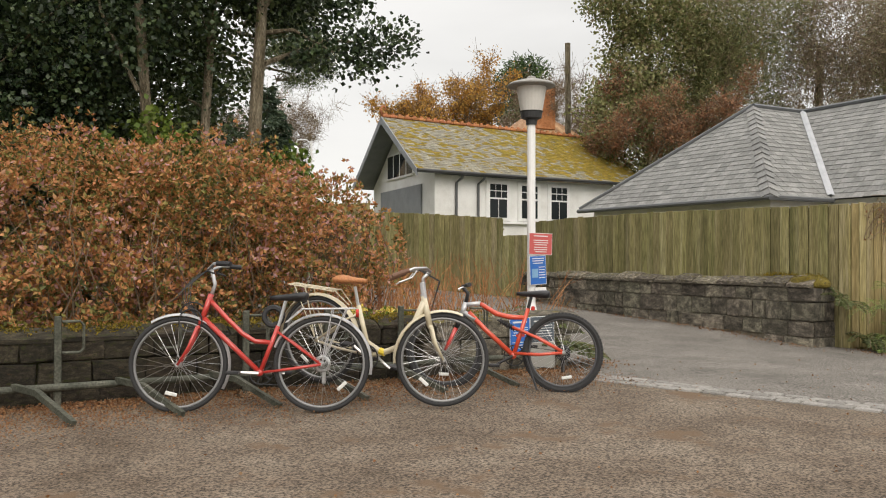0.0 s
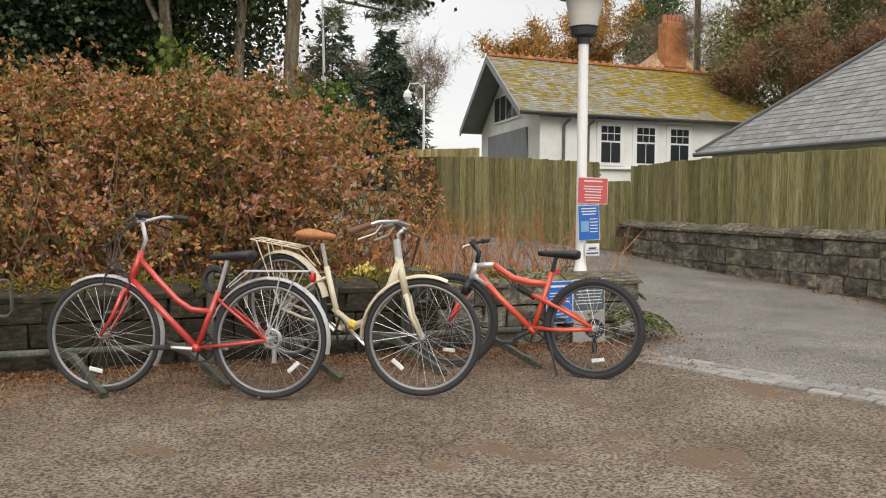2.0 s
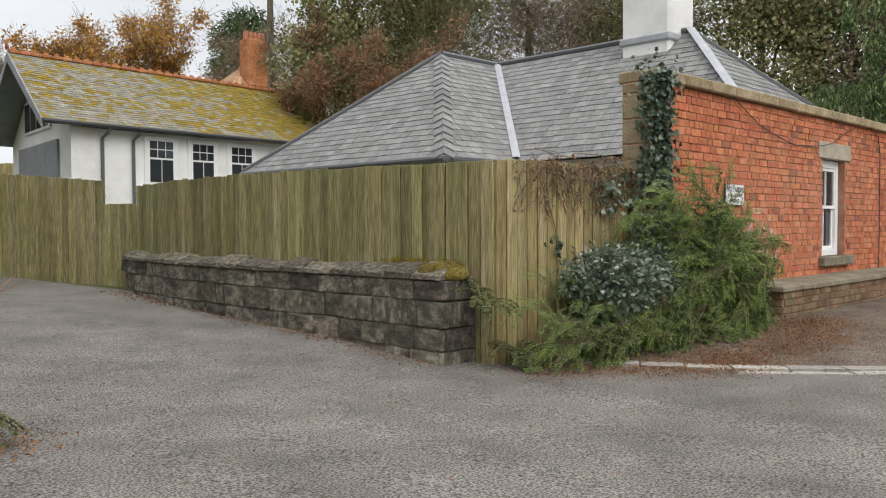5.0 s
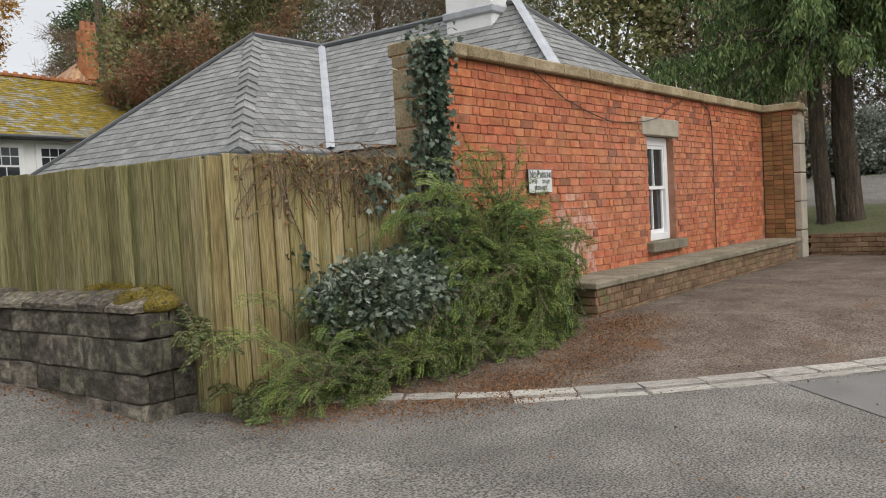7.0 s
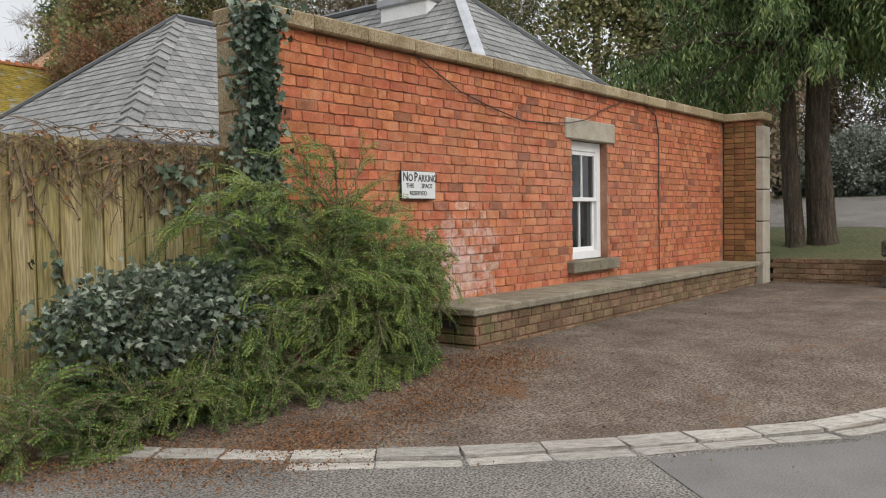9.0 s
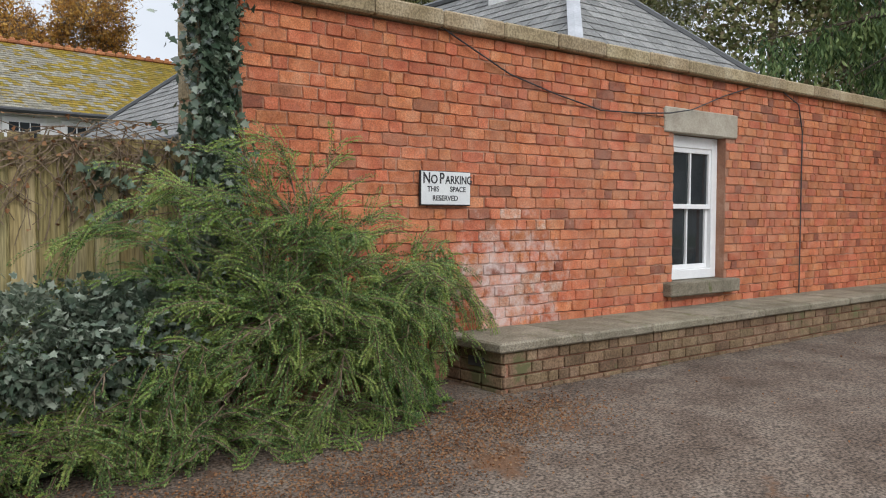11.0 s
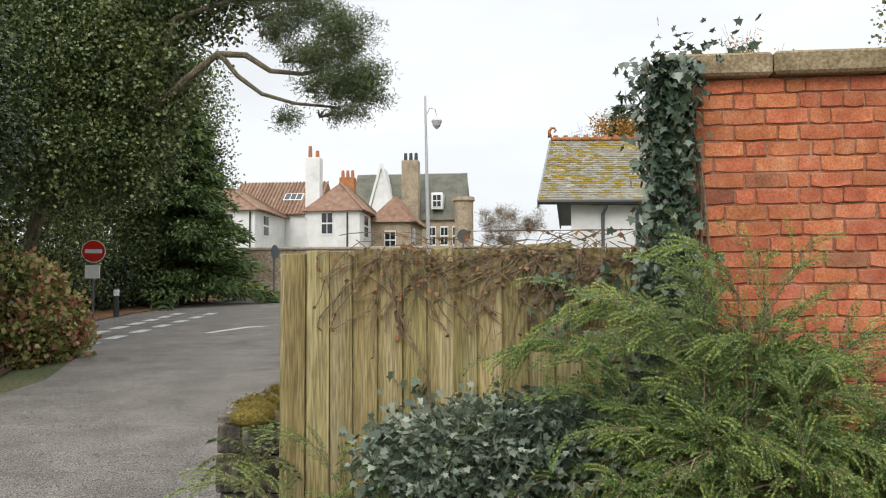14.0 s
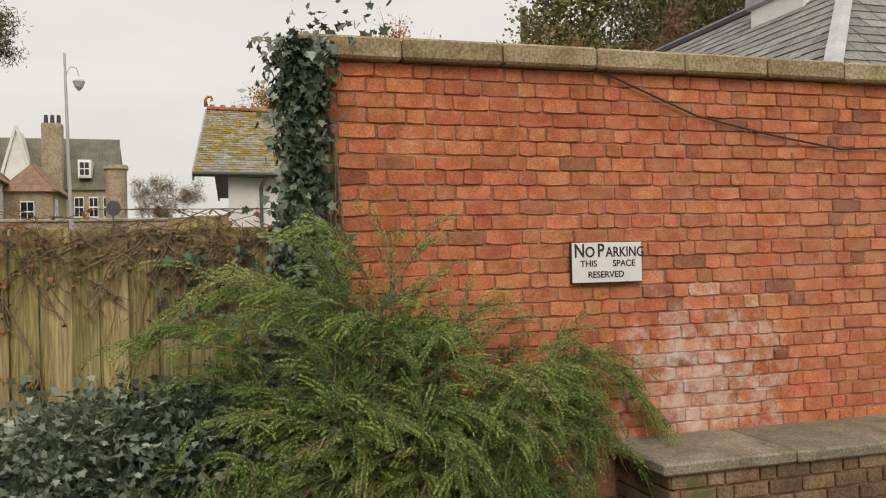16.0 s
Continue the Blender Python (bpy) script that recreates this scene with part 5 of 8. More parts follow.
for i, (x, y, hh) in enumerate(((0.2, 13.2, 4.0), (-2.4, 12.5, 4.5), (-5.2, 12.5, 4.8), (-1.0, 15.5, 5.0), (1.6, 14.4, 4.2), (-8.5, 13, 5.0), (-4, 16, 6.0))):
    leafy_tree("laurel_tree", gz(x, y), hh * 0.7, 0.12, [(x, y, hh * 0.45, 1.9, 1.6, hh * 0.45), (x + 0.5, y - 0.3, hh, 2.0, 1.6, 1.8), (x - 0.8, y + 0.3, hh * 1.35, 2.0, 1.6, 1.8)], L_dark, "dense dark laurel tree behind the hedge", 2000, 16, 0.17, 0.075, seed=10 + i)
p, o = blob_points([(2.3, 10.4, 2.2, 0.45, 0.4, 0.65), (3.0, 10.4, 2.05, 0.4, 0.4, 0.45), (3.9, 10.5, 2.0, 0.45, 0.4, 0.5), (1.7, 10.5, 2.0, 0.4, 0.4, 0.5)], 380, 16, 0.06, 0.4)
bs_ = thing("spotted_laurel_bush", gz(2.8, 10.6), "bright green leafy bush behind the hedge", "bush")
part("foliage", leaf_mesh("foliage", p, 0.075, 0.4), L_bright, bs_)
g = Geo()
for k in range(14):
    g.tube([(2.8 + rt.uniform(-0.8, 0.8), 10.6 + rt.uniform(-0.3, 0.3), 0.1), (2.8 + rt.uniform(-1.0, 1.0), 10.6, 2.0)], [0.02, 0.008], 4)
part("stemwork", g, M_twig, bs_)

# trees beyond the white house
bare_tree("beech_tree", (18.0, 33.0, 1.0), 7.4, "beech tree holding orange winter leaves", L_orange, 0.10, 9, 5, 5, 0.2)
bare_tree("beech_tree", (19.6, 34.5, 1.0), 7.0, "beech tree holding orange winter leaves", L_orange, 0.10, 9, 15, 5, 0.16)
for x, y, hh, s in ((19.5, 110, 15.5, 21), (25.5, 112, 21, 23), (38, 46, 13, 24), (33.5, 44, 11, 27), (33.0, 108, 20, 28)):
    bare_tree("bare_tree", (x, y, 1.3), hh, "leafless grey winter tree", L_brown, hh * 0.008, 1, s, 5, hh * 0.018)


def conifer(name, at, h, rad, label, leafm, seed=1, tiers=16, leaf=0.22, per=60, low=0.12, droop=0.35):
    rnd = random.Random(seed)
    root = thing(name, at, label, "tree")
    at = Vector(at)
    g = Geo().tube([at, at + Vector((0.05, 0, h * 0.6)), at + Vector((0, 0, h))], [0.16, 0.1, 0.02], 8, cap=False)
    P, A = [], []
    for i in range(tiers):
        u = low + (1 - low) * i / tiers
        R = rad * (1 - u) ** 0.8 * rnd.uniform(0.8, 1.15) + 0.1
        for k in range(7):
            a = rnd.uniform(0, 6.283)
            R2 = R * rnd.uniform(0.75, 1.2)
            base = at + Vector((0, 0, h * u))
            tip = base + Vector((math.cos(a) * R2, math.sin(a) * R2, -droop * R2 + 0.15))
            mid_ = base.lerp(tip, 0.5) + Vector((0, 0, 0.12 * R2))
            g.tube([base, mid_, tip], [0.03, 0.018, 0.006], 4, cap=False)
            n_ = max(6, int(per * R2 / rad))
            for j in range(n_):
                t = rnd.uniform(0.25, 1.0)
                q = base.lerp(mid_, t * 2) if t < 0.5 else mid_.lerp(tip, t * 2 - 1)
                wd = 0.22 * R2 * (1.1 - t) + 0.08
                P.append((q.x + rnd.gauss(0, wd), q.y + rnd.gauss(0, wd), q.z + rnd.gauss(0, 0.07)))
                A.append((math.cos(a), math.sin(a), -0.45))
    part("trunk", g, M_bark_dark, root)
    part("foliage", leaf_mesh("foliage", np.array(P), leaf, 0.15, np.array(A), 0.45), leafm, root)
    return root


conifer("spruce_tree", (18.2, 60.0, 1.3), 12.5, 4.2, "dark green spruce tree", L_conifer2, 3, 26, 0.42, 190)
conifer("spruce_tree", (24.5, 110, 1.3), 26, 8.5, "tall grey-green spruce tree", L_conifer2, 4, 20, 1.0, 80)
leafy_tree("pine_tree", (40.8, 60.0, 1.3), 15, 0.3, [(40, 59.5, 15.6, 2.4, 1.8, 1.2), (42, 61, 14.2, 2.0, 1.6, 1.0), (38.9, 59, 13.2, 1.6, 1.4, 0.8), (41, 60, 17.0, 1.8, 1.6, 1.0)], L_conifer, "distant scots pine behind the house", 420, 16, 0.3, 0.4, aspect=0.12, seed=5)

# trees behind the slate cottage
leafy_tree("holly_tree", (25.0, 27.0, 0.6), 9, 0.2, [(23.5, 26.3, 6.2, 2.3, 2, 2.8), (25.5, 26.5, 9.6, 3.0, 2, 3.0), (24.0, 26.5, 12, 2.5, 2, 2)], L_olive, "tall evergreen tree with loose crown", 1900, 20, 0.2, 0.13, seed=31)
bare_tree("budding_tree", (23.0, 24.5, 0.6), 7.0, "small tree with rust-red buds", L_red, 0.08, 9, 32, 5, 0.16)
for i, (x, y, hh) in enumerate(((27.0, 24.5, 12.5), (30.0, 22.5, 12), (33.0, 19.5, 11.5), (29, 28, 14), (35, 23, 13))):
    leafy_tree("budding_tree", (x, y, 0.6), hh * 0.75, 0.2, [(x, y, hh * 0.5, 2.4, 2.2, hh * 0.36), (x + 0.8, y - 0.6, hh * 0.85, 2.4, 2.2, 2.4)], L_brown if i % 2 else L_olive, "dense brown twiggy tree with swelling buds", 1900, 13, 0.30, 0.22, aspect=0.07, seed=33 + i)
for i, (x, y, hh) in enumerate(((35, 15.5, 11), (37, 11.5, 11), (40, 14, 13))):
    leafy_tree("oak_tree", (x, y, 0.4), hh * 0.7, 0.2, [(x, y, hh * 0.55, 2.6, 2.4, hh * 0.42), (x + 1, y - 1, hh * 0.9, 2.4, 2.2, 2.4)], L_olive if i != 1 else L_brown, "twiggy olive-green tree behind the cottage", 1700, 12, 0.28, 0.16, seed=40 + i)
for i, (x, y, hh) in enumerate(((50, 13, 12), (62, -2, 13), (48, 11, 14), (56, -9, 13), (50, -14, 12))):
    leafy_tree("woodland_tree", (x, y, 0.8), hh * 0.7, 0.25, [(x, y, hh * 0.5, 3.0, 3.0, hh * 0.45), (x + 1, y - 1, hh * 0.85, 3, 3, 3)], L_olive if i % 2 else L_brown, "tall grey-green woodland tree", 1500, 12, 0.35, 0.4, aspect=0.05, seed=60 + i)
def bank_z(x):
    """The rising ground beyond the low wall."""
    return 0.42 + 0.46 * sm(23.4, 28.0, x) + 0.85 * max(0.0, min(1.0, (x - 28.0) / 11.0)) + 0.02 * max(0.0, x - 39)


def slope(name, x0, x1, y0, y1, material, label, category, dz=0.0):
    q = Geo()
    nu, nv = 14, 14
    for i in range(nu + 1):
        for j in range(nv + 1):
            x, y = x0 + (x1 - x0) * i / nu, y0 + (y1 - y0) * j / nv
            q.v.append((x, y, bank_z(x) + dz))
    q.f = [(i * (nv + 1) + j, (i + 1) * (nv + 1) + j, (i + 1) * (nv + 1) + j + 1, i * (nv + 1) + j + 1) for i in range(nu) for j in range(nv)]
    return solid(name, q, material, label, category, kind="structure")


slope("bank_grass", 23.5, 28.0, -14, 13, M_grass_far, "strip of mossy green bank", "grass")
slope("upper_road", 28.0, 38.0, -16, 16, M_lane, "pale grey asphalt road beyond the bank", "road", 0.004)
slope("upper_verge", 38.0, 64.0, -26, 20, M_grass_far, "rough ground behind the shrubs", "ground", 0.008)
for nm, blobs, lm_, lab in (("grey_rounded_shrub", [(39.6, 8.2, 2.7, 1.3, 1.3, 1.15), (39.8, 9.8, 2.5, 1.2, 1.2, 1.0)], L_grey, "rounded grey-green shrub beside the upper road"), ("dark_hedge_shrub", [(39.6, 5.6, 2.8, 1.4, 1.5, 1.35), (39.8, 3.2, 2.8, 1.5, 1.7, 1.4), (39.6, 0.4, 2.7, 1.5, 1.8, 1.3)], L_mid, "dense dark green shrub beside the upper road")):
    root = thing(nm, (blobs[0][0], blobs[0][1], 1.75), lab, "bush")
    p, o = blob_points(blobs, 1100, 16, 0.11, 0.75)
    p[:, 2] = np.maximum(p[:, 2], 1.75)
    part("foliage", leaf_mesh("foliage", p, 0.12, 0.4, o, 0.5), lm_, root)
tw = thing("stone_tower_house", (46.0, 1.3, 1.9), "tall plain grey stone house behind the shrubs", "house")
part("wall", Geo().box((47.5, 1.3, 7.4), (7.0, 11.4, 11.0), ch=0.05), M_greystone, tw)
g = Geo()
rt2 = random.Random(8)
for row in range(34):
    y = 7.0
    while y > -4.2:
        L = rt2.uniform(0.4, 1.0)
        g.box((43.98, y - L / 2, 2.05 + row * 0.32), (0.10, L - 0.03, 0.30), ch=0.02)
        y -= L
tagged(part("stonework", g, M_greystone, tw), kind="stuff")
part("parapet", Geo().box((47.5, 1.3, 13.05), (7.4, 11.8, 0.3), ch=0.05), M_sand, tw)
for yy_, zz_ in ((2.6, 7.8), (2.6, 4.4), (-1.6, 7.8)):
    fr_ = part("window", Geo().box((43.93, yy_, zz_), (0.1, 1.3, 1.9), ch=0.02), M_gloss_white, tw)
    for k in (-1, 1):
        part("pane", Geo().box((43.87, yy_ + k * 0.3, zz_), (0.03, 0.5, 1.6)), M_glass, fr_)
part("downpipe", Geo().tube([(43.85, 4.6, 12.8), (43.85, 4.6, 2.0)], 0.07, 8), M_paper, tw)
bb_ = thing("bank_block_wall", (23.0, 3.0, 0.0), "mossy rough stone block wall below the bank", "wall", kind="structure")
for row in range(3):
    y = 4.35 - 0.14 * (row % 2)
    while y > -3.5:
        L = rt2.uniform(0.45, 0.75)
        part("stone", Geo().box((22.98, y - L / 2, 0.13 + row * 0.27), (0.42, L - 0.015, 0.262), ch=0.03), M_stone, bb_)
        y -= L
bw = thing("bank_wall", (23.3, 4.0, 0), "low brown brick wall below the bank", "wall", kind="structure")
part("wall_core", Geo().box((23.42, 1.6, 0.15), (0.26, 9.0, 0.60)), M_mortar, bw)
g = Geo()
for row in range(6):
    y = 6.05 + (0.11 if row % 2 else 0)
    while y > -2.8:
        g.box((23.29, y - 0.115, 0.43 - 0.09 * row), (0.05, 0.222, 0.078), ch=0.006)
        y -= 0.236
tagged(part("brickwork", g, M_brick_brown, bw), kind="stuff")
# drooping conifer with twin trunks by the pier
root = thing("drooping_cypress", (25.4, 6.1, 0.4), "large cypress with drooping green sprays and two trunks", "tree")
g = Geo()
g.tube([(25.28, 6.3, 0.2), (25.29, 6.28, 0.7), (25.2, 6.38, 2.5), (25.25, 6.5, 6.5)], [0.26, 0.18, 0.155, 0.11], 14, cap=False)
g.tube([(25.65, 5.85, 0.2), (25.62, 5.88, 0.8), (25.5, 5.95, 2.6), (25.6, 5.9, 7.0)], [0.36, 0.27, 0.22, 0.15], 16, cap=False)
rnd = random.Random(9)
P, A = [], []
for k in range(120):
    a = rnd.uniform(0, 6.283)
    z0 = rnd.uniform(3.85, 8.0)
    R = rnd.uniform(1.6, 4.4) * (1.15 - (z0 - 3) / 9)
    b0 = Vector((25.4, 6.15, z0))
    tip = b0 + Vector((math.cos(a) * R, math.sin(a) * R, -rnd.uniform(0.0, 0.9)))
    mid_ = b0.lerp(tip, 0.5) + Vector((0, 0, 0.35))
    g.tube([b0, mid_, tip], [0.05, 0.03, 0.01], 5, cap=False)
    for j in range(int(16 * R)):
        t = rnd.uniform(0.3, 1.02)
        q = b0.lerp(mid_, t * 2) if t < 0.5 else mid_.lerp(tip, t * 2 - 1)
        q = q + Vector((rnd.gauss(0, 0.16), rnd.gauss(0, 0.16), rnd.gauss(0, 0.05)))
        ln_ = rnd.uniform(0.25, 0.75)
        for s in range(9):
            u = s / 9
            P.append((q.x + rnd.gauss(0, 0.035), q.y + rnd.gauss(0, 0.035), q.z - u * ln_))
            A.append((rnd.gauss(0, 0.35), rnd.gauss(0, 0.35), -1))
part("trunk", g, M_bark_dark, root)
part("foliage", leaf_mesh("foliage", np.array(P), 0.14, 0.15, np.array(A), 0.34), L_cypress, root)

# ---- trees and shrubs up the lane ----
leafy_tree("yew_tree", (-3.0, 22.6, 0.5), 6, 0.3, [(0.6, 21.6, 7.4, 2.0, 1.6, 2.0), (2.0, 21.6, 7.5, 1.7, 1.5, 1.7), (2.7, 21.6, 6.4, 0.9, 0.9, 1.0), (0.4, 21.8, 5.3, 2.3, 1.6, 1.6), (1.7, 21.8, 5.0, 1.4, 1.4, 1.3), (-2.5, 21, 6.0, 2.4, 1.8, 2.6), (3.0, 22, 9.4, 2.4, 1.6, 1.6), (0, 22, 10, 3, 1.8, 2)], L_yew, "large dark evergreen tree overhanging the lane", 4600, 24, 0.2, 0.10, seed=51, shell=0.3)
for i, (x, y) in enumerate(((-4.6, 28.6), (-4.8, 33), (-3.7, 36.5), (-7.5, 27))):
    leafy_tree("laurel_tree", (x, y, 0.8), 5, 0.25, [(x, y, 3.2, 2.4, 2.0, 2.8), (x + 0.5, y, 6.8, 2.4, 2.0, 2.8), (x, y, 10, 2.6, 2, 2.4)], L_yew, "dense dark evergreen tree beyond the lane", 2300, 18, 0.22, 0.11, seed=90 + i, shell=0.3)
conifer("leylandii_tree", (-2.3, 35.3, 0.9), 8.6, 3.1, "dark layered conifer by the lane", L_cypress, 52, 30, 0.30, 240, 0.05, 0.12)
root = thing("scots_pine", (-2.0, 22.6, 0.5), "scots pine with a long arching branch", "tree")
g = Geo()
g.tube([(-2.0, 22.6, 0.4), (-0.6, 22.4, 4), (2.6, 21.4, 6.0)], [0.2, 0.16, 0.12], 10, cap=False)
main = [(2.6, 21.4, 5.9), (3.7, 21.2, 6.7), (4.5, 21.1, 7.25), (5.2, 21.1, 7.2), (5.8, 21.1, 6.8), (6.6, 21.1, 6.7), (7.6, 21.1, 6.9)]
lowb = [(4.6, 21.1, 7.2), (5.0, 21.1, 6.7), (5.6, 21.1, 6.25), (6.4, 21.1, 6.0), (7.4, 21.2, 5.9)]
topb = [(2.6, 21.4, 6.0), (3.4, 21.2, 8.2), (5, 21.1, 8.6), (6.4, 21.1, 8.5), (7.4, 21.2, 8.6)]
for q, r in ((main, 0.11), (lowb, 0.07), (topb, 0.09)):
    g.tube(q, [r * (1 - 0.75 * i / len(q)) for i in range(len(q))], 8, cap=False)
part("trunk", g, M_bark, root)
tufts = [(7.0, 21.1, 7.1, 1.0, 0.8, 0.4), (7.5, 21.1, 6.4, 0.9, 0.8, 0.35), (6.6, 21.1, 8.2, 1.3, 0.8, 0.5), (7.7, 21.1, 7.7, 0.8, 0.7, 0.5), (5.4, 21.1, 8.9, 1.5, 0.8, 0.4), (8.1, 21.1, 6.6, 0.5, 0.5, 0.4), (6.3, 21.1, 5.65, 0.35, 0.3, 0.16), (7.6, 21.1, 5.75, 0.65, 0.4, 0.2), (8.2, 21.1, 6.1, 0.45, 0.4, 0.25), (6.0, 21.1, 7.75, 0.5, 0.5, 0.25)]
g = Geo()
rp = random.Random(6)
for q in tufts:
    for k in range(9):
        e = Vector(q[:3]) + Vector((rp.uniform(-1, 1) * q[3], rp.uniform(-1, 1) * q[4], rp.uniform(-1, 1) * q[5]))
        st_ = Vector((q[0] - q[3] * 0.9, q[1], q[2] - 0.1))
        g.tube([st_, st_.lerp(e, 0.5) + Vector((0, 0, 0.08)), e], [0.025, 0.014, 0.006], 4, cap=False)
part("branchwork", g, M_bark, root)
p, o = blob_points(tufts, 620, 56, 0.115, 0.1)
part("needles", leaf_mesh("needles", p, 0.11, 0.07), L_pine, root)
root = thing("flowering_currant_bush", gz(3.0, 15.8), "loose green and rust-red shrub beside the lane", "bush")
p, o = blob_points([(3.0, 15.6, 1.15, 0.75, 1.2, 1.0), (3.3, 16.6, 0.8, 0.45, 0.7, 0.6), (2.3, 15.2, 1.7, 0.8, 1.1, 1.1)], 900, 24, 0.08, 0.5)
part("foliage", leaf_mesh("foliage", p, 0.085, 0.6), L_currant, root)
g = Geo()
for k in range(24):
    g.tube([(3.0 + rt.uniform(-0.6, 0.6), 15.8 + rt.uniform(-1, 1), 0.2), (2.9 + rt.uniform(-0.8, 0.8), 15.8 + rt.uniform(-1.2, 1.2), 1.4)], [0.015, 0.005], 4)
part("stemwork", g, M_twig, root)
p, o = blob_points([(-4.2, 31.5, 1.9, 1.8, 1.2, 1.1), (-5.5, 29, 1.9, 1.6, 1.2, 1.2), (-3.6, 33.8, 1.7, 1.2, 1.0, 0.8), (-4.0, 27.5, 1.5, 1.2, 1.0, 0.9)], 700, 14, 0.12, 0.5)
root = thing("rhododendron_bush", gz(-4.2, 31.5), "dark rhododendron bush on the verge", "bush")
part("foliage", leaf_mesh("foliage", p, 0.12, 0.35), L_dark, root)

# ---- arching shrub and ivy before the wall ----
SH = thing("arching_cotoneaster", (13.0, 6.5, 0), "wide arching shrub with fine green leaves", "bush")
rs_ = random.Random(77)
gb_, P, A, P2, A2 = Geo(), [], [], [], []


def front_line(x):
    return 6.28 - 0.16 * sm(11.0, 12.6, x) - 0.30 * sm(12.3, 13.2, x) + 0.55 * sm(13.7, 14.5, x)


def shoot(p, d, L, r, depth, sag):
    n = 9
    soft = rs_.uniform(-0.12, 0.42)
    young = rs_.random() < 0.5
    pts = [Vector(p)]
    d = Vector(d).normalized()
    for i in range(n):
        d = (d + Vector((rs_.uniform(-0.09, 0.09), rs_.uniform(-0.09, 0.09), -sag * (i + 1) / n))).normalized()
        q = pts[-1] + d * L / n
        if q.z < ground_z(q.x, q.y) + 0.04:
            q.z = ground_z(q.x, q.y) + 0.04
        yl = front_line(q.x) + soft
        if q.y < yl and i > 1:
            q.y = yl + 0.6 * (q.y - yl) * 0.3
            d.y *= 0.35
        if q.y > 6.68:
            q.y = 6.68
        pts.append(q)
    face = Vector((rs_.gauss(0, 0.45), -0.8 + rs_.gauss(0, 0.35), rs_.gauss(0.45, 0.4)))
    gb_.tube(pts, [r * (1 - 0.85 * i / n) for i in range(n + 1)], 4, cap=False)
    for i in range(1, n + 1):
        sd = (pts[i] - pts[i - 1]).normalized()
        if depth:
            for k in range(1 if depth == 2 or rs_.random() < 0.7 else 2):
                side = Vector((rs_.uniform(-1, 1), rs_.uniform(-1, 0.6), rs_.uniform(-0.7, 0.15)))
                shoot(pts[i], sd * 1.5 + side * 0.85, L * rs_.uniform(0.30, 0.56), r * 0.4, depth - 1, 0.16)
        else:
            m = 6
            tip = i > n * 0.35 and young
            for k in range(m):
                q = pts[i - 1].lerp(pts[i], (k + 0.5) / m)
                for sgn in (-1, 1):
                    v = sd.cross(face + Vector((rs_.gauss(0, 0.18), rs_.gauss(0, 0.18), rs_.gauss(0, 0.18)))).normalized() * sgn
                    e = v * 0.8 + sd * 0.55
                    (P2 if tip else P).append(tuple(q + v * 0.006))
                    (A2 if tip else A).append(tuple(e))


for k in range(30):
    bx = rs_.gauss(13.2, 0.3)
    a = rs_.gauss(-0.14, 0.48)
    shoot((bx, rs_.uniform(6.38, 6.62), 0.25), (math.sin(a) * 0.8 + 0.1, -rs_.uniform(0.05, 0.5), rs_.uniform(0.7, 1.15)), rs_.uniform(0.8, 1.45), 0.013, 2, rs_.uniform(0.28, 0.5))
for k in range(7):
    shoot((rs_.uniform(12.9, 13.5), 6.6, 0.7), (rs_.uniform(-0.1, 0.35), -0.15, 1.0), rs_.uniform(0.5, 0.85), 0.009, 1, 0.22)
for k in range(10):
    shoot((rs_.uniform(13.2, 13.65), 6.5, 0.3), (1.0, -rs_.uniform(0.1, 0.6), rs_.uniform(0.3, 1.0)), rs_.uniform(0.45, 0.85), 0.01, 2, 0.45)
for k in range(8):
    shoot((rs_.uniform(12.3, 12.8), 6.5, 0.35), (-rs_.uniform(0.1, 0.7), -rs_.uniform(0.2, 0.6), rs_.uniform(0.45, 0.8)), rs_.uniform(0.6, 1.05), 0.01, 2, 0.45)
for k in range(80):
    bx = rs_.uniform(10.6, 12.5)
    shoot((bx, rs_.uniform(6.3, 6.6), 0.08), (rs_.uniform(-0.7, 0.5), -0.8, rs_.uniform(0.3, 0.95)), rs_.uniform(0.45, 0.85), 0.007, 1, 0.35)
for k in range(34):
    bx = rs_.uniform(12.0, 13.7)
    shoot((bx, rs_.uniform(6.1, 6.5), 0.08), (rs_.uniform(-0.6, 0.6), -0.8, rs_.uniform(0.2, 0.7)), rs_.uniform(0.35, 0.8), 0.007, 1, 0.35)
part("branchwork", gb_, M_twig, SH)
part("foliage", leaf_mesh("foliage", np.array(P), 0.0145, 0.22, np.array(A), 0.14), L_cot, SH)
part("young_foliage", leaf_mesh("young_foliage", np.array(P2), 0.016, 0.22, np.array(A2), 0.12), L_cot_tip, SH, "fresh yellow-green shoots")

ivy = thing("ivy_column", (12.78, 6.85, 0.6), "dark ivy climbing the end of the brick wall", "ivy")
P, A = [], []
for k in range(3600):
    z = rs_.uniform(1.05, 2.88)
    wd = 0.15 + 0.03 * math.sin(z * 5) + (0.16 if z < 1.35 else 0)
    x = 12.69 + rs_.gauss(0, wd * 0.5)
    y = 6.70 - abs(rs_.gauss(0, 0.06)) if x > 12.62 else 6.78 + rs_.uniform(-0.16, 0.12)
    P.append((x, y, z))
    A.append((rs_.gauss(0, 0.5), -0.7, -0.9))
for k in range(70):
    P.append((12.8 + rs_.uniform(-0.2, 0.45), 6.85 + rs_.uniform(-0.15, 0.2), 2.9 + abs(rs_.gauss(0, 0.09))))
    A.append((rs_.gauss(0, 0.7), -0.6, 0.2))
part("foliage", leaf_mesh("leaves", np.array(P), 0.052, 0.5, np.array(A), 0.35, "ivy"), L_ivy, ivy)
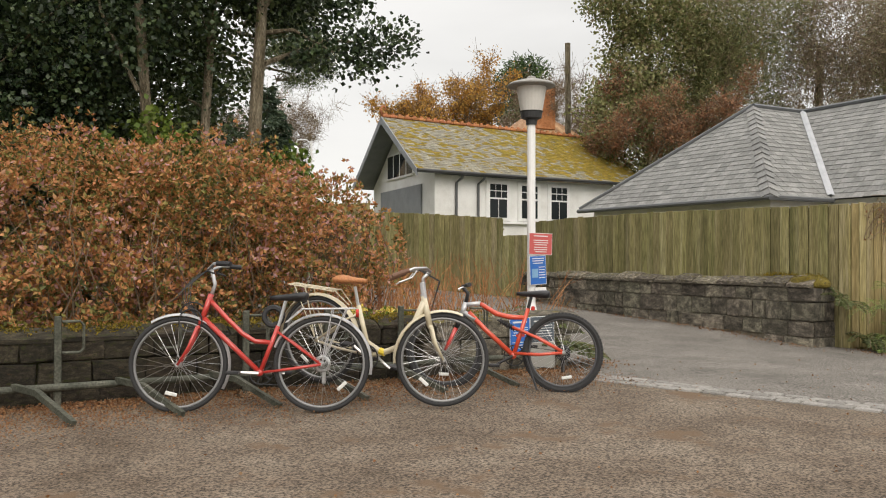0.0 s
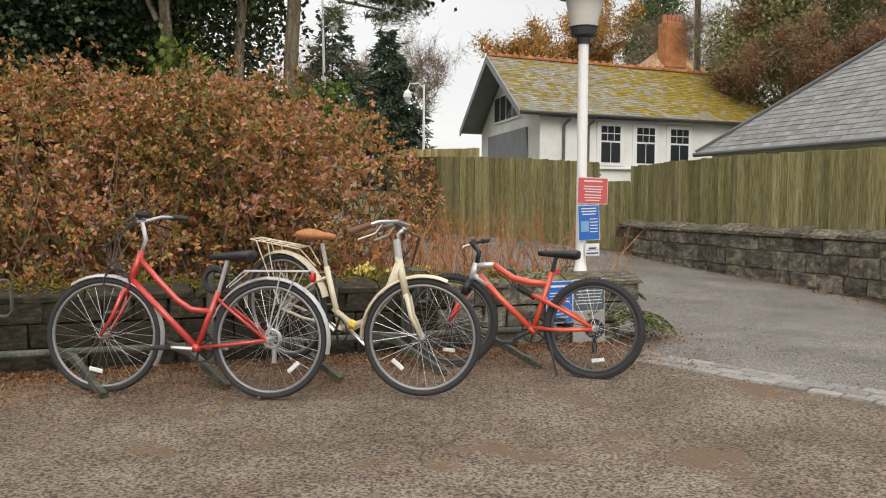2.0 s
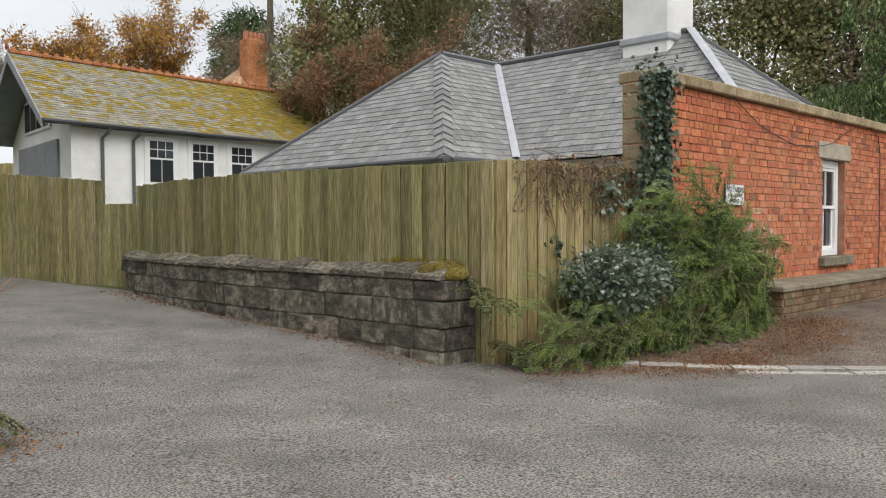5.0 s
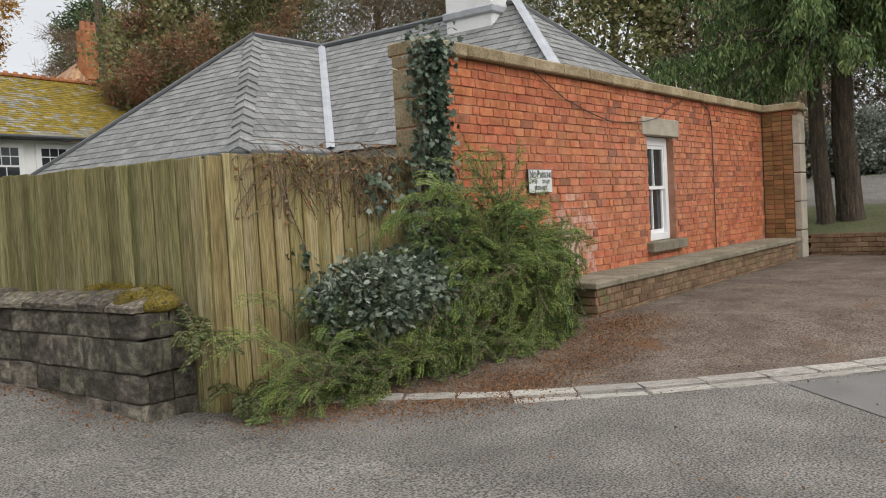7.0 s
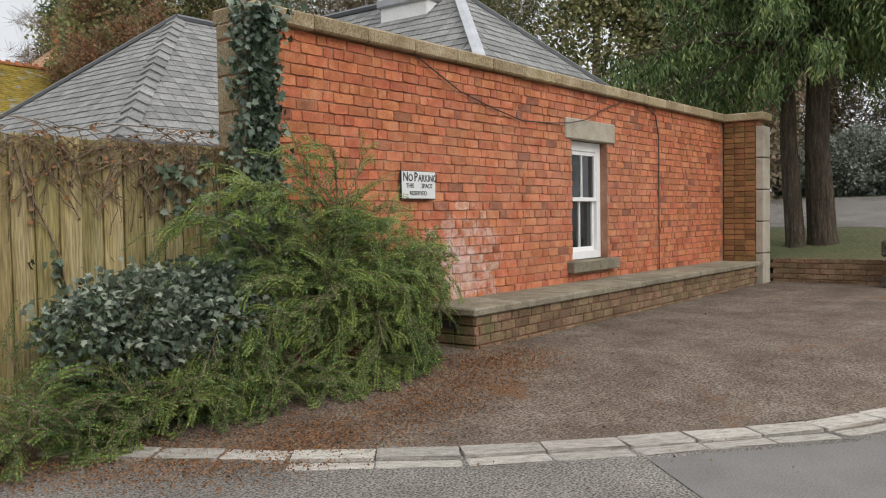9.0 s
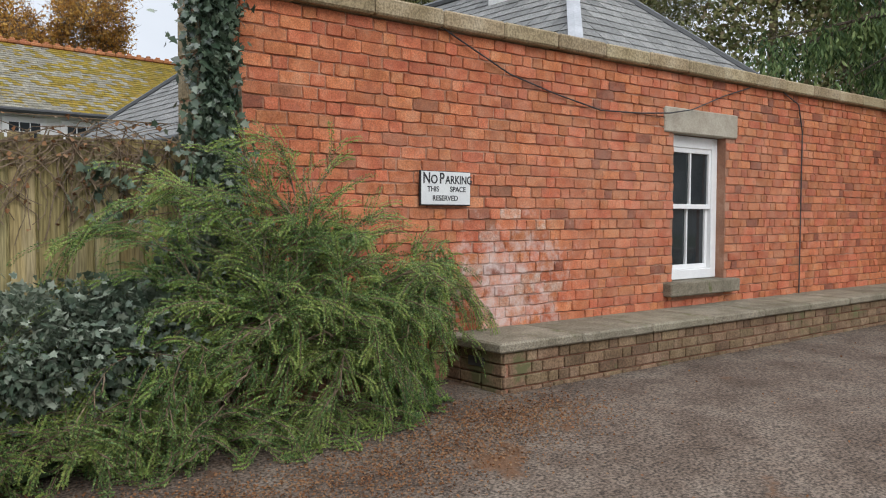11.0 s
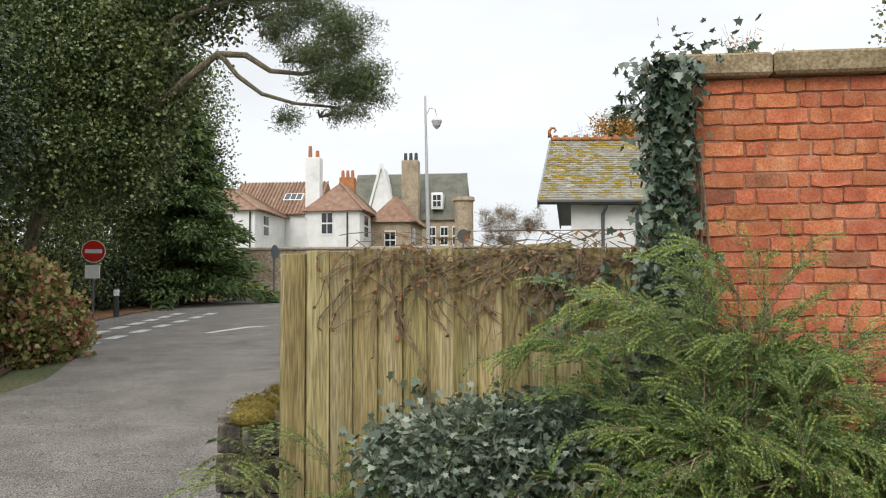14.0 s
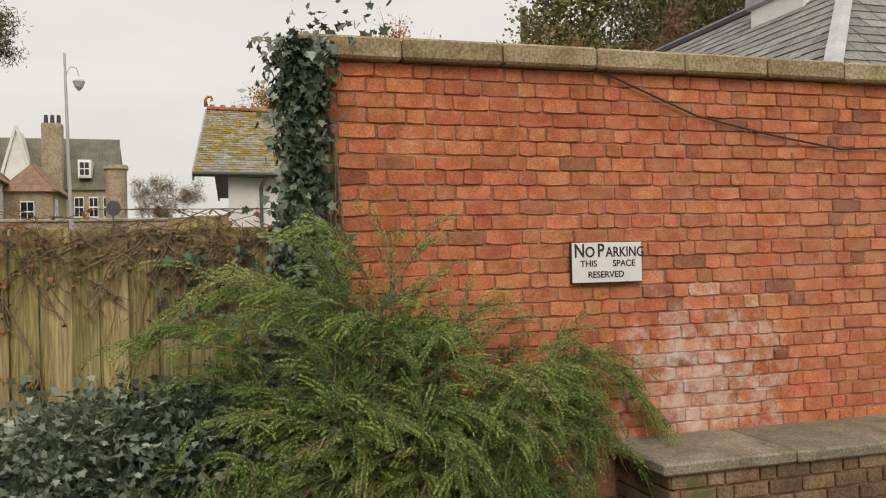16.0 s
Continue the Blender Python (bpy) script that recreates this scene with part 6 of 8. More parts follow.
g = Geo()
for k in range(12):
    x = 12.7 + rs_.uniform(-0.15, 0.2)
    g.tube([(x + rs_.uniform(-0.1, 0.1), 6.74, z) for z in (0.1, 0.8, 1.5, 2.2, 2.85)], [0.016, 0.014, 0.011, 0.009, 0.005], 5, cap=False)
part("stemwork", g, M_twig, ivy)
mound = thing("ivy_mound", (11.4, 6.6, 0), "mound of grey-green ivy at the foot of the fence", "ivy")
p, o = blob_points([(11.6, 6.55, 0.64, 0.58, 0.36, 0.28), (12.1, 6.56, 0.66, 0.42, 0.3, 0.3), (12.7, 6.55, 0.95, 0.3, 0.15, 0.35), (11.75, 6.6, 0.42, 0.5, 0.25, 0.25)], 2600, 6, 0.045, 0.8)
o[:, 2] -= 0.5
o[:, 1] -= 0.6
part("foliage", leaf_mesh("leaves", p, 0.044, 0.5, o, 0.4, "ivy"), L_ivy_sheen, mound)
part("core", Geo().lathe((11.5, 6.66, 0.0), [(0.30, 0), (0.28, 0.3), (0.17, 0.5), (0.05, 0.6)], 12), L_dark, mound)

# ---- bicycles ----
M_tyre = plain("tyre_rubber", (0.03, 0.03, 0.031), rough=0.85)
M_chrome = plain("brushed_alloy", (0.62, 0.62, 0.62), rough=0.32, metal=0.9)
M_rim = plain("dull_rim", (0.28, 0.28, 0.28), rough=0.5, metal=0.6)
M_rim_dark = plain("dark_rim", (0.09, 0.09, 0.095), rough=0.5, metal=0.4)
M_silver = plain("silver_paint", (0.55, 0.55, 0.56), rough=0.35, metal=0.4)
M_red = plain("red_paint", (0.50, 0.045, 0.035), rough=0.28, coat=0.6)
M_orange_red = plain("orange_red_paint", (0.62, 0.075, 0.035), rough=0.28, coat=0.6)
M_cream = plain("cream_paint", (0.62, 0.55, 0.40), rough=0.32, coat=0.5)
M_blackp = plain("black_plastic", (0.022, 0.022, 0.024), rough=0.5)
M_tan = mat("tan_leather", [(0.34, 0.135, 0.05), (0.46, 0.20, 0.085)], scale=9, fine=120, rough=0.5, bump=0.1)
M_browngrip = plain("brown_grip", (0.15, 0.075, 0.045), rough=0.7)
M_reflector = plain("white_reflector", (0.75, 0.75, 0.72), rough=0.2)
M_redlens = plain("red_reflector", (0.55, 0.03, 0.02), rough=0.2)
M_yellow = plain("yellow_tape", (0.70, 0.52, 0.05), rough=0.6)


def wheel(root, c, R, tr, steer, rim_mat, knobs=False, refl=True, seed=0):
    """Tyre, rim, hub and crossed spokes of one wheel in the plane y = 0."""
    r = random.Random(seed)
    g = Geo().torus(c, R - tr, tr, 56, 8)
    if knobs:
        for i in range(72):
            a = 2 * math.pi * i / 72
            for s in (-0.6, 0, 0.6):
                m = Matrix.Translation(c) @ Matrix.Rotation(-a, 4, "Y")
                g.box((R - 0.004 - abs(s) * 0.009, s * 0.026, 0), (0.010, 0.012, 0.014), m=m)
    w = part("wheel", g.xf(steer), M_tyre, root, "black rubber tyre", smooth=not knobs)
    part("rim", Geo().torus(c, R - 2 * tr - 0.004, 0.011, 56, 6, squash=1.1).xf(steer), rim_mat, w, smooth=True)
    q = Geo()
    for i in range(32):
        a = 2 * math.pi * i / 32
        s = 0.03 if i % 2 else -0.03
        b = a + (0.9 if (i // 2) % 2 else -0.9)
        q.tube([(c[0] + 0.024 * math.cos(b), c[1] + s, c[2] + 0.024 * math.sin(b)), (c[0] + (R - 2 * tr - 0.006) * math.cos(a), c[1], c[2] + (R - 2 * tr - 0.006) * math.sin(a))], 0.0012, 3, cap=False)
    tagged(part("spokes", q.xf(steer), M_chrome, w), kind="stuff")
    part("hub", Geo().tube([(c[0], c[1] - 0.055, c[2]), (c[0], c[1] - 0.03, c[2]), (c[0], c[1] + 0.03, c[2]), (c[0], c[1] + 0.055, c[2])], [0.012, 0.022, 0.022, 0.012], 10).xf(steer), M_chrome, w)
    if refl:
        a = r.uniform(3.8, 5.0)
        m = Matrix.Translation((c[0] + 0.62 * R * math.cos(a), c[1] - 0.006, c[2] + 0.62 * R * math.sin(a))) @ Matrix.Rotation(-a - math.pi / 2, 4, "Y")
        part("reflector", Geo().box((0, 0, 0), (0.085, 0.012, 0.026), ch=0.004, m=m).xf(steer), M_reflector, w)
    return w


def arc(c, R, a0, a1, n=18):
    return [(c[0] + R * math.cos(a0 + (a1 - a0) * i / n), c[1], c[2] + R * math.sin(a0 + (a1 - a0) * i / n)) for i in range(n + 1)]


def mudguard(pts, w=0.05):
    """A rounded strip that follows pts."""
    g = Geo()
    n = len(pts)
    cs = [(-w / 2, -0.014), (-w / 4, -0.003), (0, 0.002), (w / 4, -0.003), (w / 2, -0.014)]
    cen = Vector((sum(p[0] for p in pts) / n, 0, sum(p[2] for p in pts) / n))
    for i, p in enumerate(pts):
        d = (Vector(pts[min(i + 1, n - 1)]) - Vector(pts[max(i - 1, 0)])).normalized()
        o = d.cross(Vector((0, 1, 0)))
        for y, h in cs:
            for off in (0, 0.003):
                g.v.append(tuple(Vector(p) + Vector((0, y, 0)) - o * (h + off)))
    k = 10
    for i in range(n - 1):
        for j in range(4):
            a, b = i * k + j * 2, (i + 1) * k + j * 2
            g.f.append((a, a + 2, b + 2, b))
            g.f.append((a + 1, b + 1, b + 3, a + 3))
    return g


def saddle(at, L=0.26, W=0.15, tilt=0.0):
    g = Geo()
    prof = [(-0.5, 0.80, 0.045), (-0.42, 1.0, 0.06), (-0.2, 0.85, 0.055), (0.05, 0.42, 0.042), (0.3, 0.26, 0.036), (0.5, 0.16, 0.026)]
    n = 10
    for u, w, h in prof:
        for k in range(n):
            a = 2 * math.pi * k / n
            g.v.append((at[0] + u * L, at[1] + math.cos(a) * w * W / 2, at[2] + math.sin(a) * h * (0.7 if math.sin(a) < 0 else 0.5) + tilt * u * L))
    for i in range(len(prof) - 1):
        for k in range(n):
            a, b = i * n + k, i * n + (k + 1) % n
            g.f.append((a, b, b + n, a + n))
    g.f.append(tuple(range(n))[::-1])
    g.f.append(tuple((len(prof) - 1) * n + k for k in range(n)))
    return g


def crank(root, bb, alloy, ring_r=0.085, angle=0.3, ped=True):
    g = Geo().torus((bb[0], -0.045, bb[2]), ring_r, 0.006, 30, 5)
    for k in range(5):
        a = k * 1.2566
        g.tube([(bb[0], -0.045, bb[2]), (bb[0] + ring_r * math.cos(a), -0.045, bb[2] + ring_r * math.sin(a))], 0.008, 4)
    part("chainring", g, M_blackp, root)
    for s in (-1, 1):
        e = (bb[0] + s * 0.165 * math.cos(angle), s * 0.075, bb[2] + s * 0.165 * math.sin(angle))
        cr = part("crank_arm", Geo().tube([(bb[0], s * 0.06, bb[2]), e], [0.014, 0.010], 6), alloy, root)
        part("pedal", Geo().box((e[0], e[1] + s * 0.055, e[2]), (0.09, 0.09, 0.024), ch=0.006), M_blackp, cr)
    g = Geo()
    g.tube([(bb[0], -0.045, bb[2] + ring_r), (0.02, -0.04, 0.035 + bb[2] + 0.01)], 0.004, 4)
    g.tube([(bb[0], -0.045, bb[2] - ring_r), (0.04, -0.04, bb[2] - 0.10), (0.0, -0.04, bb[2] - 0.03)], 0.004, 4)
    part("chain", g, M_dark, root)


def rear_rack(root, material, z, x0, x1, hub):
    g = Geo()
    for s in (-0.055, 0.055):
        g.tube([(x0, s, z), (x1, s, z - 0.005)], 0.005, 6)
    for s in (-0.02, 0.02):
        g.tube([(x0, s, z + 0.004), (x1, s, z)], 0.004, 5)
    for k in range(5):
        q = x0 + (x1 - x0) * k / 4
        g.tube([(q, -0.055, z), (q, 0.055, z)], 0.005, 5)
    for s in (-0.06, 0.06):
        for q in (x0 + 0.06, x0 + 0.16):
            g.tube([(q, s, z), (hub[0] - 0.01, s, hub[2] + 0.03)], 0.0045, 5)
        g.tube([(x1, s * 0.8, z), (0.26, s * 0.4, z - 0.10)], 0.004, 5)
    part("luggage_rack", g, material, root)


def steering(head, angle, tilt=19):
    ax = Vector((-math.sin(radians(tilt)), 0, math.cos(radians(tilt))))
    h = Vector(head)
    return Matrix.Translation(h) @ Matrix.Rotation(radians(angle), 4, ax) @ Matrix.Translation(-h)


I4 = Matrix.Identity(4)


def red_bicycle(m):
    b = thing("bicycle", (0, 0, 0), "red step-through hybrid bicycle with silver mudguards and rack", "bicycle", "parked bicycles")
    R, WB = 0.345, 1.02
    st = steering((0.90, 0, 0.62), 6)
    wheel(b, (0, 0, R), R, 0.018, I4, M_rim, seed=1)
    wheel(b, (WB, 0, R), R, 0.018, st, M_rim, seed=2)
    bb = (0.44, 0, 0.285)
    g = Geo()
    g.tube([(0.875, 0, 0.63), (0.80, 0, 0.85)], 0.021, 10)
    g.tube([(0.855, 0, 0.68), (0.65, 0, 0.485), bb], 0.019, 10)
    g.tube([(0.812, 0, 0.81), (0.69, 0, 0.68), (0.57, 0, 0.565), (0.48, 0, 0.51), (0.355, 0, 0.50)], 0.017, 10)
    g.tube([bb, (0.315, 0, 0.62)], 0.017, 10)
    g.tube([(bb[0], -0.035, bb[2]), (bb[0], 0.035, bb[2])], 0.024, 10)
    for s in (-0.055, 0.055):
        g.tube([bb, (0.2, s * 0.9, 0.315), (0, s, R)], 0.010, 8)
        g.tube([(0.325, 0, 0.58), (0.25, s * 0.6, 0.53), (0, s, R)], 0.009, 8)
    part("frame", g, M_red, b, smooth=True)
    g = Geo()
    g.tube([(0.885, -0.06, 0.61), (0.885, 0.06, 0.61)], 0.016, 8)
    for s in (-0.055, 0.055):
        g.tube([(0.888, s, 0.61), (0.945, s, 0.47), (WB, s, R)], [0.014, 0.012, 0.009], 8)
    part("fork", g.xf(st), M_red, b, smooth=True)
    h = part("handlebar", Geo().tube([(0.80, 0, 0.84), (0.775, 0, 0.92), (0.80, 0, 1.02)], 0.014, 8).tube([(0.67, -0.29, 1.06), (0.76, -0.2, 1.06), (0.815, -0.06, 1.025), (0.815, 0.06, 1.025), (0.76, 0.2, 1.06), (0.67, 0.29, 1.06)], 0.011, 8).xf(st), M_silver, b, smooth=True)
    for s in (-1, 1):
        part("grip", Geo().tube([(0.63, s * 0.315, 1.055), (0.73, s * 0.245, 1.062)], 0.018, 8).xf(st), M_blackp, h)
        part("brake_lever", Geo().tube([(0.76, s * 0.215, 1.05), (0.80, s * 0.25, 1.01), (0.74, s * 0.30, 0.99)], 0.007, 6).xf(st), M_blackp, h)
    for k in range(5):
        part("brake_cable", Geo().tube([(0.80, 0.03 * k - 0.06, 1.04), (0.94 + 0.02 * k, 0.03 * k - 0.05, 0.97 - 0.03 * k), (0.95 + 0.015 * k, 0.02, 0.80), (0.89, 0, 0.68)], 0.004, 4).xf(st), M_blackp, b)
    for q, r in (((0.93, -0.02, 0.70), 0.09), ((0.94, 0.02, 0.66), 0.08)):
        part("cable_loop", Geo().torus(q, r, 0.006, 20, 5).xf(st), M_blackp, b, "coiled loop of black cable")
    part("seat_post", Geo().tube([(0.318, 0, 0.60), (0.265, 0, 0.80)], 0.013, 8), M_chrome, b)
    part("saddle", saddle((0.24, 0, 0.83), 0.27, 0.17, -0.05), M_blackp, b, "black padded saddle", smooth=True)
    part("rear_mudguard", mudguard(arc((0, 0, R), R + 0.018, 0.35, 3.35)), M_silver, b, smooth=True)
    part("front_mudguard", mudguard(arc((WB, 0, R), R + 0.018, 1.0, 3.65)).xf(st), M_silver, b, smooth=True)
    rear_rack(b, M_silver, 0.745, -0.24, 0.14, (0, 0, R))
    part("tail_reflector", Geo().tube([(-0.245, 0, 0.71), (-0.265, 0, 0.71)], 0.03, 12), M_redlens, b)
    part("frame_lock", Geo().torus((0.36, -0.05, 0.69), 0.065, 0.02, 20, 6), M_blackp, b, "coiled black cable lock")
    crank(b, bb, M_chrome, 0.085, 0.05)
    part("derailleur", Geo().box((-0.01, -0.06, 0.25), (0.03, 0.02, 0.10), ch=0.006).torus((0.0, -0.05, R), 0.05, 0.012, 20, 5), M_chrome, b)
    b.matrix_basis = m
    return b


def cream_bicycle(m):
    b = thing("bicycle", (0, 0, 0), "cream step-through town bicycle with tan saddle", "bicycle", "parked bicycles")
    R, WB = 0.345, 1.06
    st = steering((0.90, 0, 0.62), 30)
    wheel(b, (0, 0, R), R, 0.018, I4, M_rim, seed=3)
    wheel(b, (WB, 0, R), R, 0.018, st, M_rim, seed=4)
    bb = (0.46, 0, 0.285)
    g = Geo()
    g.tube([(0.945, 0, 0.58), (0.875, 0, 0.80)], 0.023, 10)
    g.tube([(0.888, 0, 0.76), (0.80, 0, 0.54), (0.68, 0, 0.38), (0.56, 0, 0.325), (0.40, 0, 0.40)], [0.03, 0.028, 0.025, 0.022, 0.018], 10)
    g.tube([bb, (0.33, 0, 0.66)], 0.018, 10)
    g.tube([(bb[0], -0.035, bb[2]), (bb[0], 0.035, bb[2])], 0.026, 10)
    g.tube([(0.62, 0, 0.345), bb], 0.02, 8)
    for s in (-0.06, 0.06):
        g.tube([bb, (0.2, s * 0.9, 0.315), (0, s, R)], 0.010, 8)
        g.tube([(0.345, 0, 0.60), (0.26, s * 0.6, 0.55), (0, s, R)], 0.009, 8)
    part("frame", g, M_cream, b, smooth=True)
    g = Geo()
    g.tube([(0.945, -0.065, 0.575), (0.945, 0.065, 0.575)], 0.018, 8)
    for s in (-0.06, 0.06):
        g.tube([(0.95, s, 0.575), (0.985, s, 0.47), (WB, s, R)], [0.015, 0.013, 0.009], 8)
    part("fork", g.xf(st), M_cream, b, smooth=True)
    h = part("handlebar", Geo().tube([(0.878, 0, 0.79), (0.855, 0, 0.93), (0.90, 0, 0.98)], 0.014, 8).tube([(0.66, -0.30, 0.93), (0.77, -0.27, 0.985), (0.86, -0.16, 1.0), (0.90, -0.05, 0.985), (0.90, 0.05, 0.985), (0.86, 0.16, 1.0), (0.77, 0.27, 0.985), (0.66, 0.30, 0.93)], 0.011, 8).xf(st), M_chrome, b, smooth=True)
    for s in (-1, 1):
        part("grip", Geo().tube([(0.62, s * 0.305, 0.912), (0.735, s * 0.283, 0.967)], 0.018, 8).xf(st), M_browngrip, h, "brown rubber grip")
        part("brake_lever", Geo().tube([(0.79, s * 0.26, 0.97), (0.76, s * 0.27, 0.92), (0.67, s * 0.29, 0.875)], 0.006, 6).xf(st), M_chrome, h)
    part("head_wrap", Geo().tube([(0.882, 0, 0.78), (0.858, 0, 0.90)], 0.022, 10), plain("silver_tape", (0.60, 0.61, 0.64), rough=0.4, metal=0.3), b, "silver tape round the head tube")
    part("yellow_tag", Geo().tube([(0.54, 0, 0.335), (0.585, 0, 0.325)], 0.028, 8), M_yellow, b)
    for k in range(3):
        part("brake_cable", Geo().tube([(0.80, 0.1 * k - 0.1, 1.0), (0.98, 0.05 * k - 0.05, 0.92), (0.95, 0.02, 0.75), (0.93, 0, 0.65)], 0.0035, 4).xf(st), M_blackp, b)
    part("seat_post", Geo().tube([(0.335, 0, 0.64), (0.29, 0, 0.80)], 0.013, 8), M_chrome, b)
    part("saddle", saddle((0.26, 0, 0.85), 0.26, 0.20, 0.04), M_tan, b, "tan leather sprung saddle", smooth=True)
    part("rear_mudguard", mudguard(arc((0, 0, R), R + 0.02, 0.35, 3.35), 0.06), M_cream, b, smooth=True)
    part("front_mudguard", mudguard(arc((WB, 0, R), R + 0.02, 1.25, 3.3), 0.06).xf(st), M_cream, b, smooth=True)
    rear_rack(b, M_cream, 0.755, -0.28, 0.14, (0, 0, R))
    crank(b, bb, M_chrome, 0.09, -0.6)
    b.matrix_basis = m
    return b


def mountain_bicycle(m):
    b = thing("bicycle", (0, 0, 0), "orange-red and silver full-suspension mountain bicycle", "bicycle", "parked bicycles")
    R, WB = 0.335, 1.0
    st = steering((0.84, 0, 0.68), 10)
    wheel(b, (0, 0, R), R, 0.026, I4, M_rim_dark, True, seed=5)
    wheel(b, (WB, 0, R), R, 0.026, st, M_rim_dark, True, seed=6)
    bb = (0.41, 0, 0.30)
    g = Geo()
    g.tube([(0.80, 0, 0.66), (0.66, 0, 0.52), bb], 0.021, 10)
    g.tube([(0.70, 0, 0.735), (0.56, 0, 0.65), (0.45, 0, 0.625), (0.31, 0, 0.62)], [0.019, 0.022, 0.022, 0.018], 10)
    g.tube([bb, (0.365, 0, 0.45), (0.29, 0, 0.70)], 0.018, 10)
    g.tube([(bb[0], -0.035, bb[2]), (bb[0], 0.035, bb[2])], 0.026, 10)
    fr = part("frame", g, M_orange_red, b, smooth=True)
    part("head_section", Geo().tube([(0.865, 0, 0.62), (0.825, 0, 0.745)], 0.024, 10).tube([(0.835, 0, 0.725), (0.70, 0, 0.735)], 0.02, 10).tube([(0.845, 0, 0.66), (0.74, 0, 0.60)], 0.022, 10), M_silver, fr, "silver painted head section", smooth=True)
    g = Geo()
    for s in (-0.06, 0.06):
        g.tube([(0.40, s * 0.5, 0.32), (0.2, s, 0.315), (0, s, R)], 0.013, 8)
        g.tube([(0.42, s * 0.3, 0.54), (0.22, s, 0.46), (0, s, R + 0.01)], 0.013, 8)
    part("swingarm", g, M_orange_red, b, smooth=True)
    g = Geo()
    for k in range(7):
        g.torus((0.52 - k * 0.018, 0, 0.585 - k * 0.009), 0.022, 0.006, 14, 5, Matrix.Rotation(radians(90), 4, "Z"))
    g.tube([(0.55, 0, 0.60), (0.37, 0, 0.51)], 0.010, 8)
    part("rear_shock", g, M_blackp, b, "black coil shock absorber")
    g = Geo()
    for s in (-0.062, 0.062):
        g.tube([(0.868, s, 0.62), (0.90, s, 0.53)], 0.024, 8)
    g.tube([(0.868, -0.07, 0.62), (0.868, 0.07, 0.62)], 0.02, 8)
    fk = part("fork_boot", g.xf(st), M_blackp, b, "black rubber fork boots", smooth=True)
    g = Geo()
    for s in (-0.062, 0.062):
        g.tube([(0.90, s, 0.54), (0.965, s, 0.40), (WB, s, R)], [0.019, 0.018, 0.012], 8)
    part("fork_leg", g.xf(st), M_red, fk, smooth=True)
    h = part("handlebar", Geo().tube([(0.825, 0, 0.74), (0.808, 0, 0.82), (0.855, 0, 0.875)], 0.017, 8).tube([(0.81, -0.30, 0.895), (0.85, -0.15, 0.885), (0.86, 0, 0.878), (0.85, 0.15, 0.885), (0.81, 0.30, 0.895)], 0.012, 8).xf(st), M_blackp, b, smooth=True)
    for s in (-1, 1):
        part("grip", Geo().tube([(0.795, s * 0.34, 0.897), (0.82, s * 0.22, 0.892)], 0.018, 8).xf(st), M_blackp, h)
        part("brake_lever", Geo().tube([(0.84, s * 0.19, 0.88), (0.89, s * 0.2, 0.86), (0.88, s * 0.28, 0.85)], 0.006, 6).xf(st), M_chrome, h)
    part("seat_post", Geo().tube([(0.295, 0, 0.68), (0.265, 0, 0.80)], 0.014, 8), M_blackp, b)
    part("saddle", saddle((0.25, 0, 0.825), 0.28, 0.15), M_blackp, b, "black padded saddle", smooth=True)
    part("tail_reflector", Geo().box((0.25, 0, 0.70), (0.03, 0.05, 0.035), ch=0.006), M_redlens, b)
    crank(b, bb, M_blackp, 0.085, -0.5)
    g = Geo()
    for k in range(5):
        g.torus((0, -0.025 - k * 0.006, R), 0.062 - k * 0.008, 0.004, 22, 4)
    part("cassette", g, M_dark, b)
    part("derailleur", Geo().box((0.0, -0.06, 0.23), (0.03, 0.02, 0.12), ch=0.006), M_blackp, b)
    part("kickstand", Geo().tube([(0.30, 0.05, 0.30), (0.20, 0.16, 0.03)], 0.009, 6), M_blackp, b)
    b.matrix_basis = m
    return b


def stand(x, y, z, yaw, lean=0.0, pitch=0.0):
    return Matrix.Translation((x, y, z)) @ Matrix.Rotation(radians(yaw), 4, "Z") @ Matrix.Rotation(radians(pitch), 4, "Y") @ Matrix.Rotation(radians(lean), 4, "X")


red_bicycle(stand(2.61, 5.66, -0.015, 153.5, 5))
cream_bicycle(stand(2.80, 6.27, 0.11, -52, 4, 6.0))
mountain_bicycle(stand(4.71, 5.62, -0.03, 140.5, 5))

# ---- bicycle rack ----
M_rack = mat("galvanised_rack", [(0.045, 0.048, 0.036), (0.075, 0.078, 0.06), (0.11, 0.108, 0.085)], scale=6, fine=60, rough=0.65, bump=0.2, metal=0.2)
rack = thing("bicycle_rack", (1.5, 6.7, 0), "old grey-green steel bicycle rack", "bicycle rack")
part("rail", Geo().tube([(-2.5, 6.72, 0.14), (5.0, 6.72, 0.14)], 0.028, 10), M_rack, rack)
for k in range(9):
    x = -1.45 + k * 0.70
    part("ramp", Geo().tube([(x + 0.02, 6.72, 0.165), (x + 0.16, 6.45, 0.15), (x + 0.36, 5.98, 0.0)], [0.03, 0.03, 0.026], 4), M_rack, rack)
    if k in (2, 3, 5, 6, 7):
        part("upright", Geo().box((x + 0.31, 6.75, 0.32), (0.05, 0.04, 0.68), ch=0.006), M_rack, rack)
    g = Geo()
    for s in (0.0, 0.05):
        g.tube([(x + 0.34, 6.72 + s, 0.62), (x + 0.46, 6.70 + s, 0.62), (x + 0.485, 6.70 + s, 0.59), (x + 0.485, 6.70 + s, 0.42), (x + 0.46, 6.70 + s, 0.39), (x + 0.34, 6.72 + s, 0.39)], 0.009, 6)
    part("wheel_loop", g, M_rack, rack)

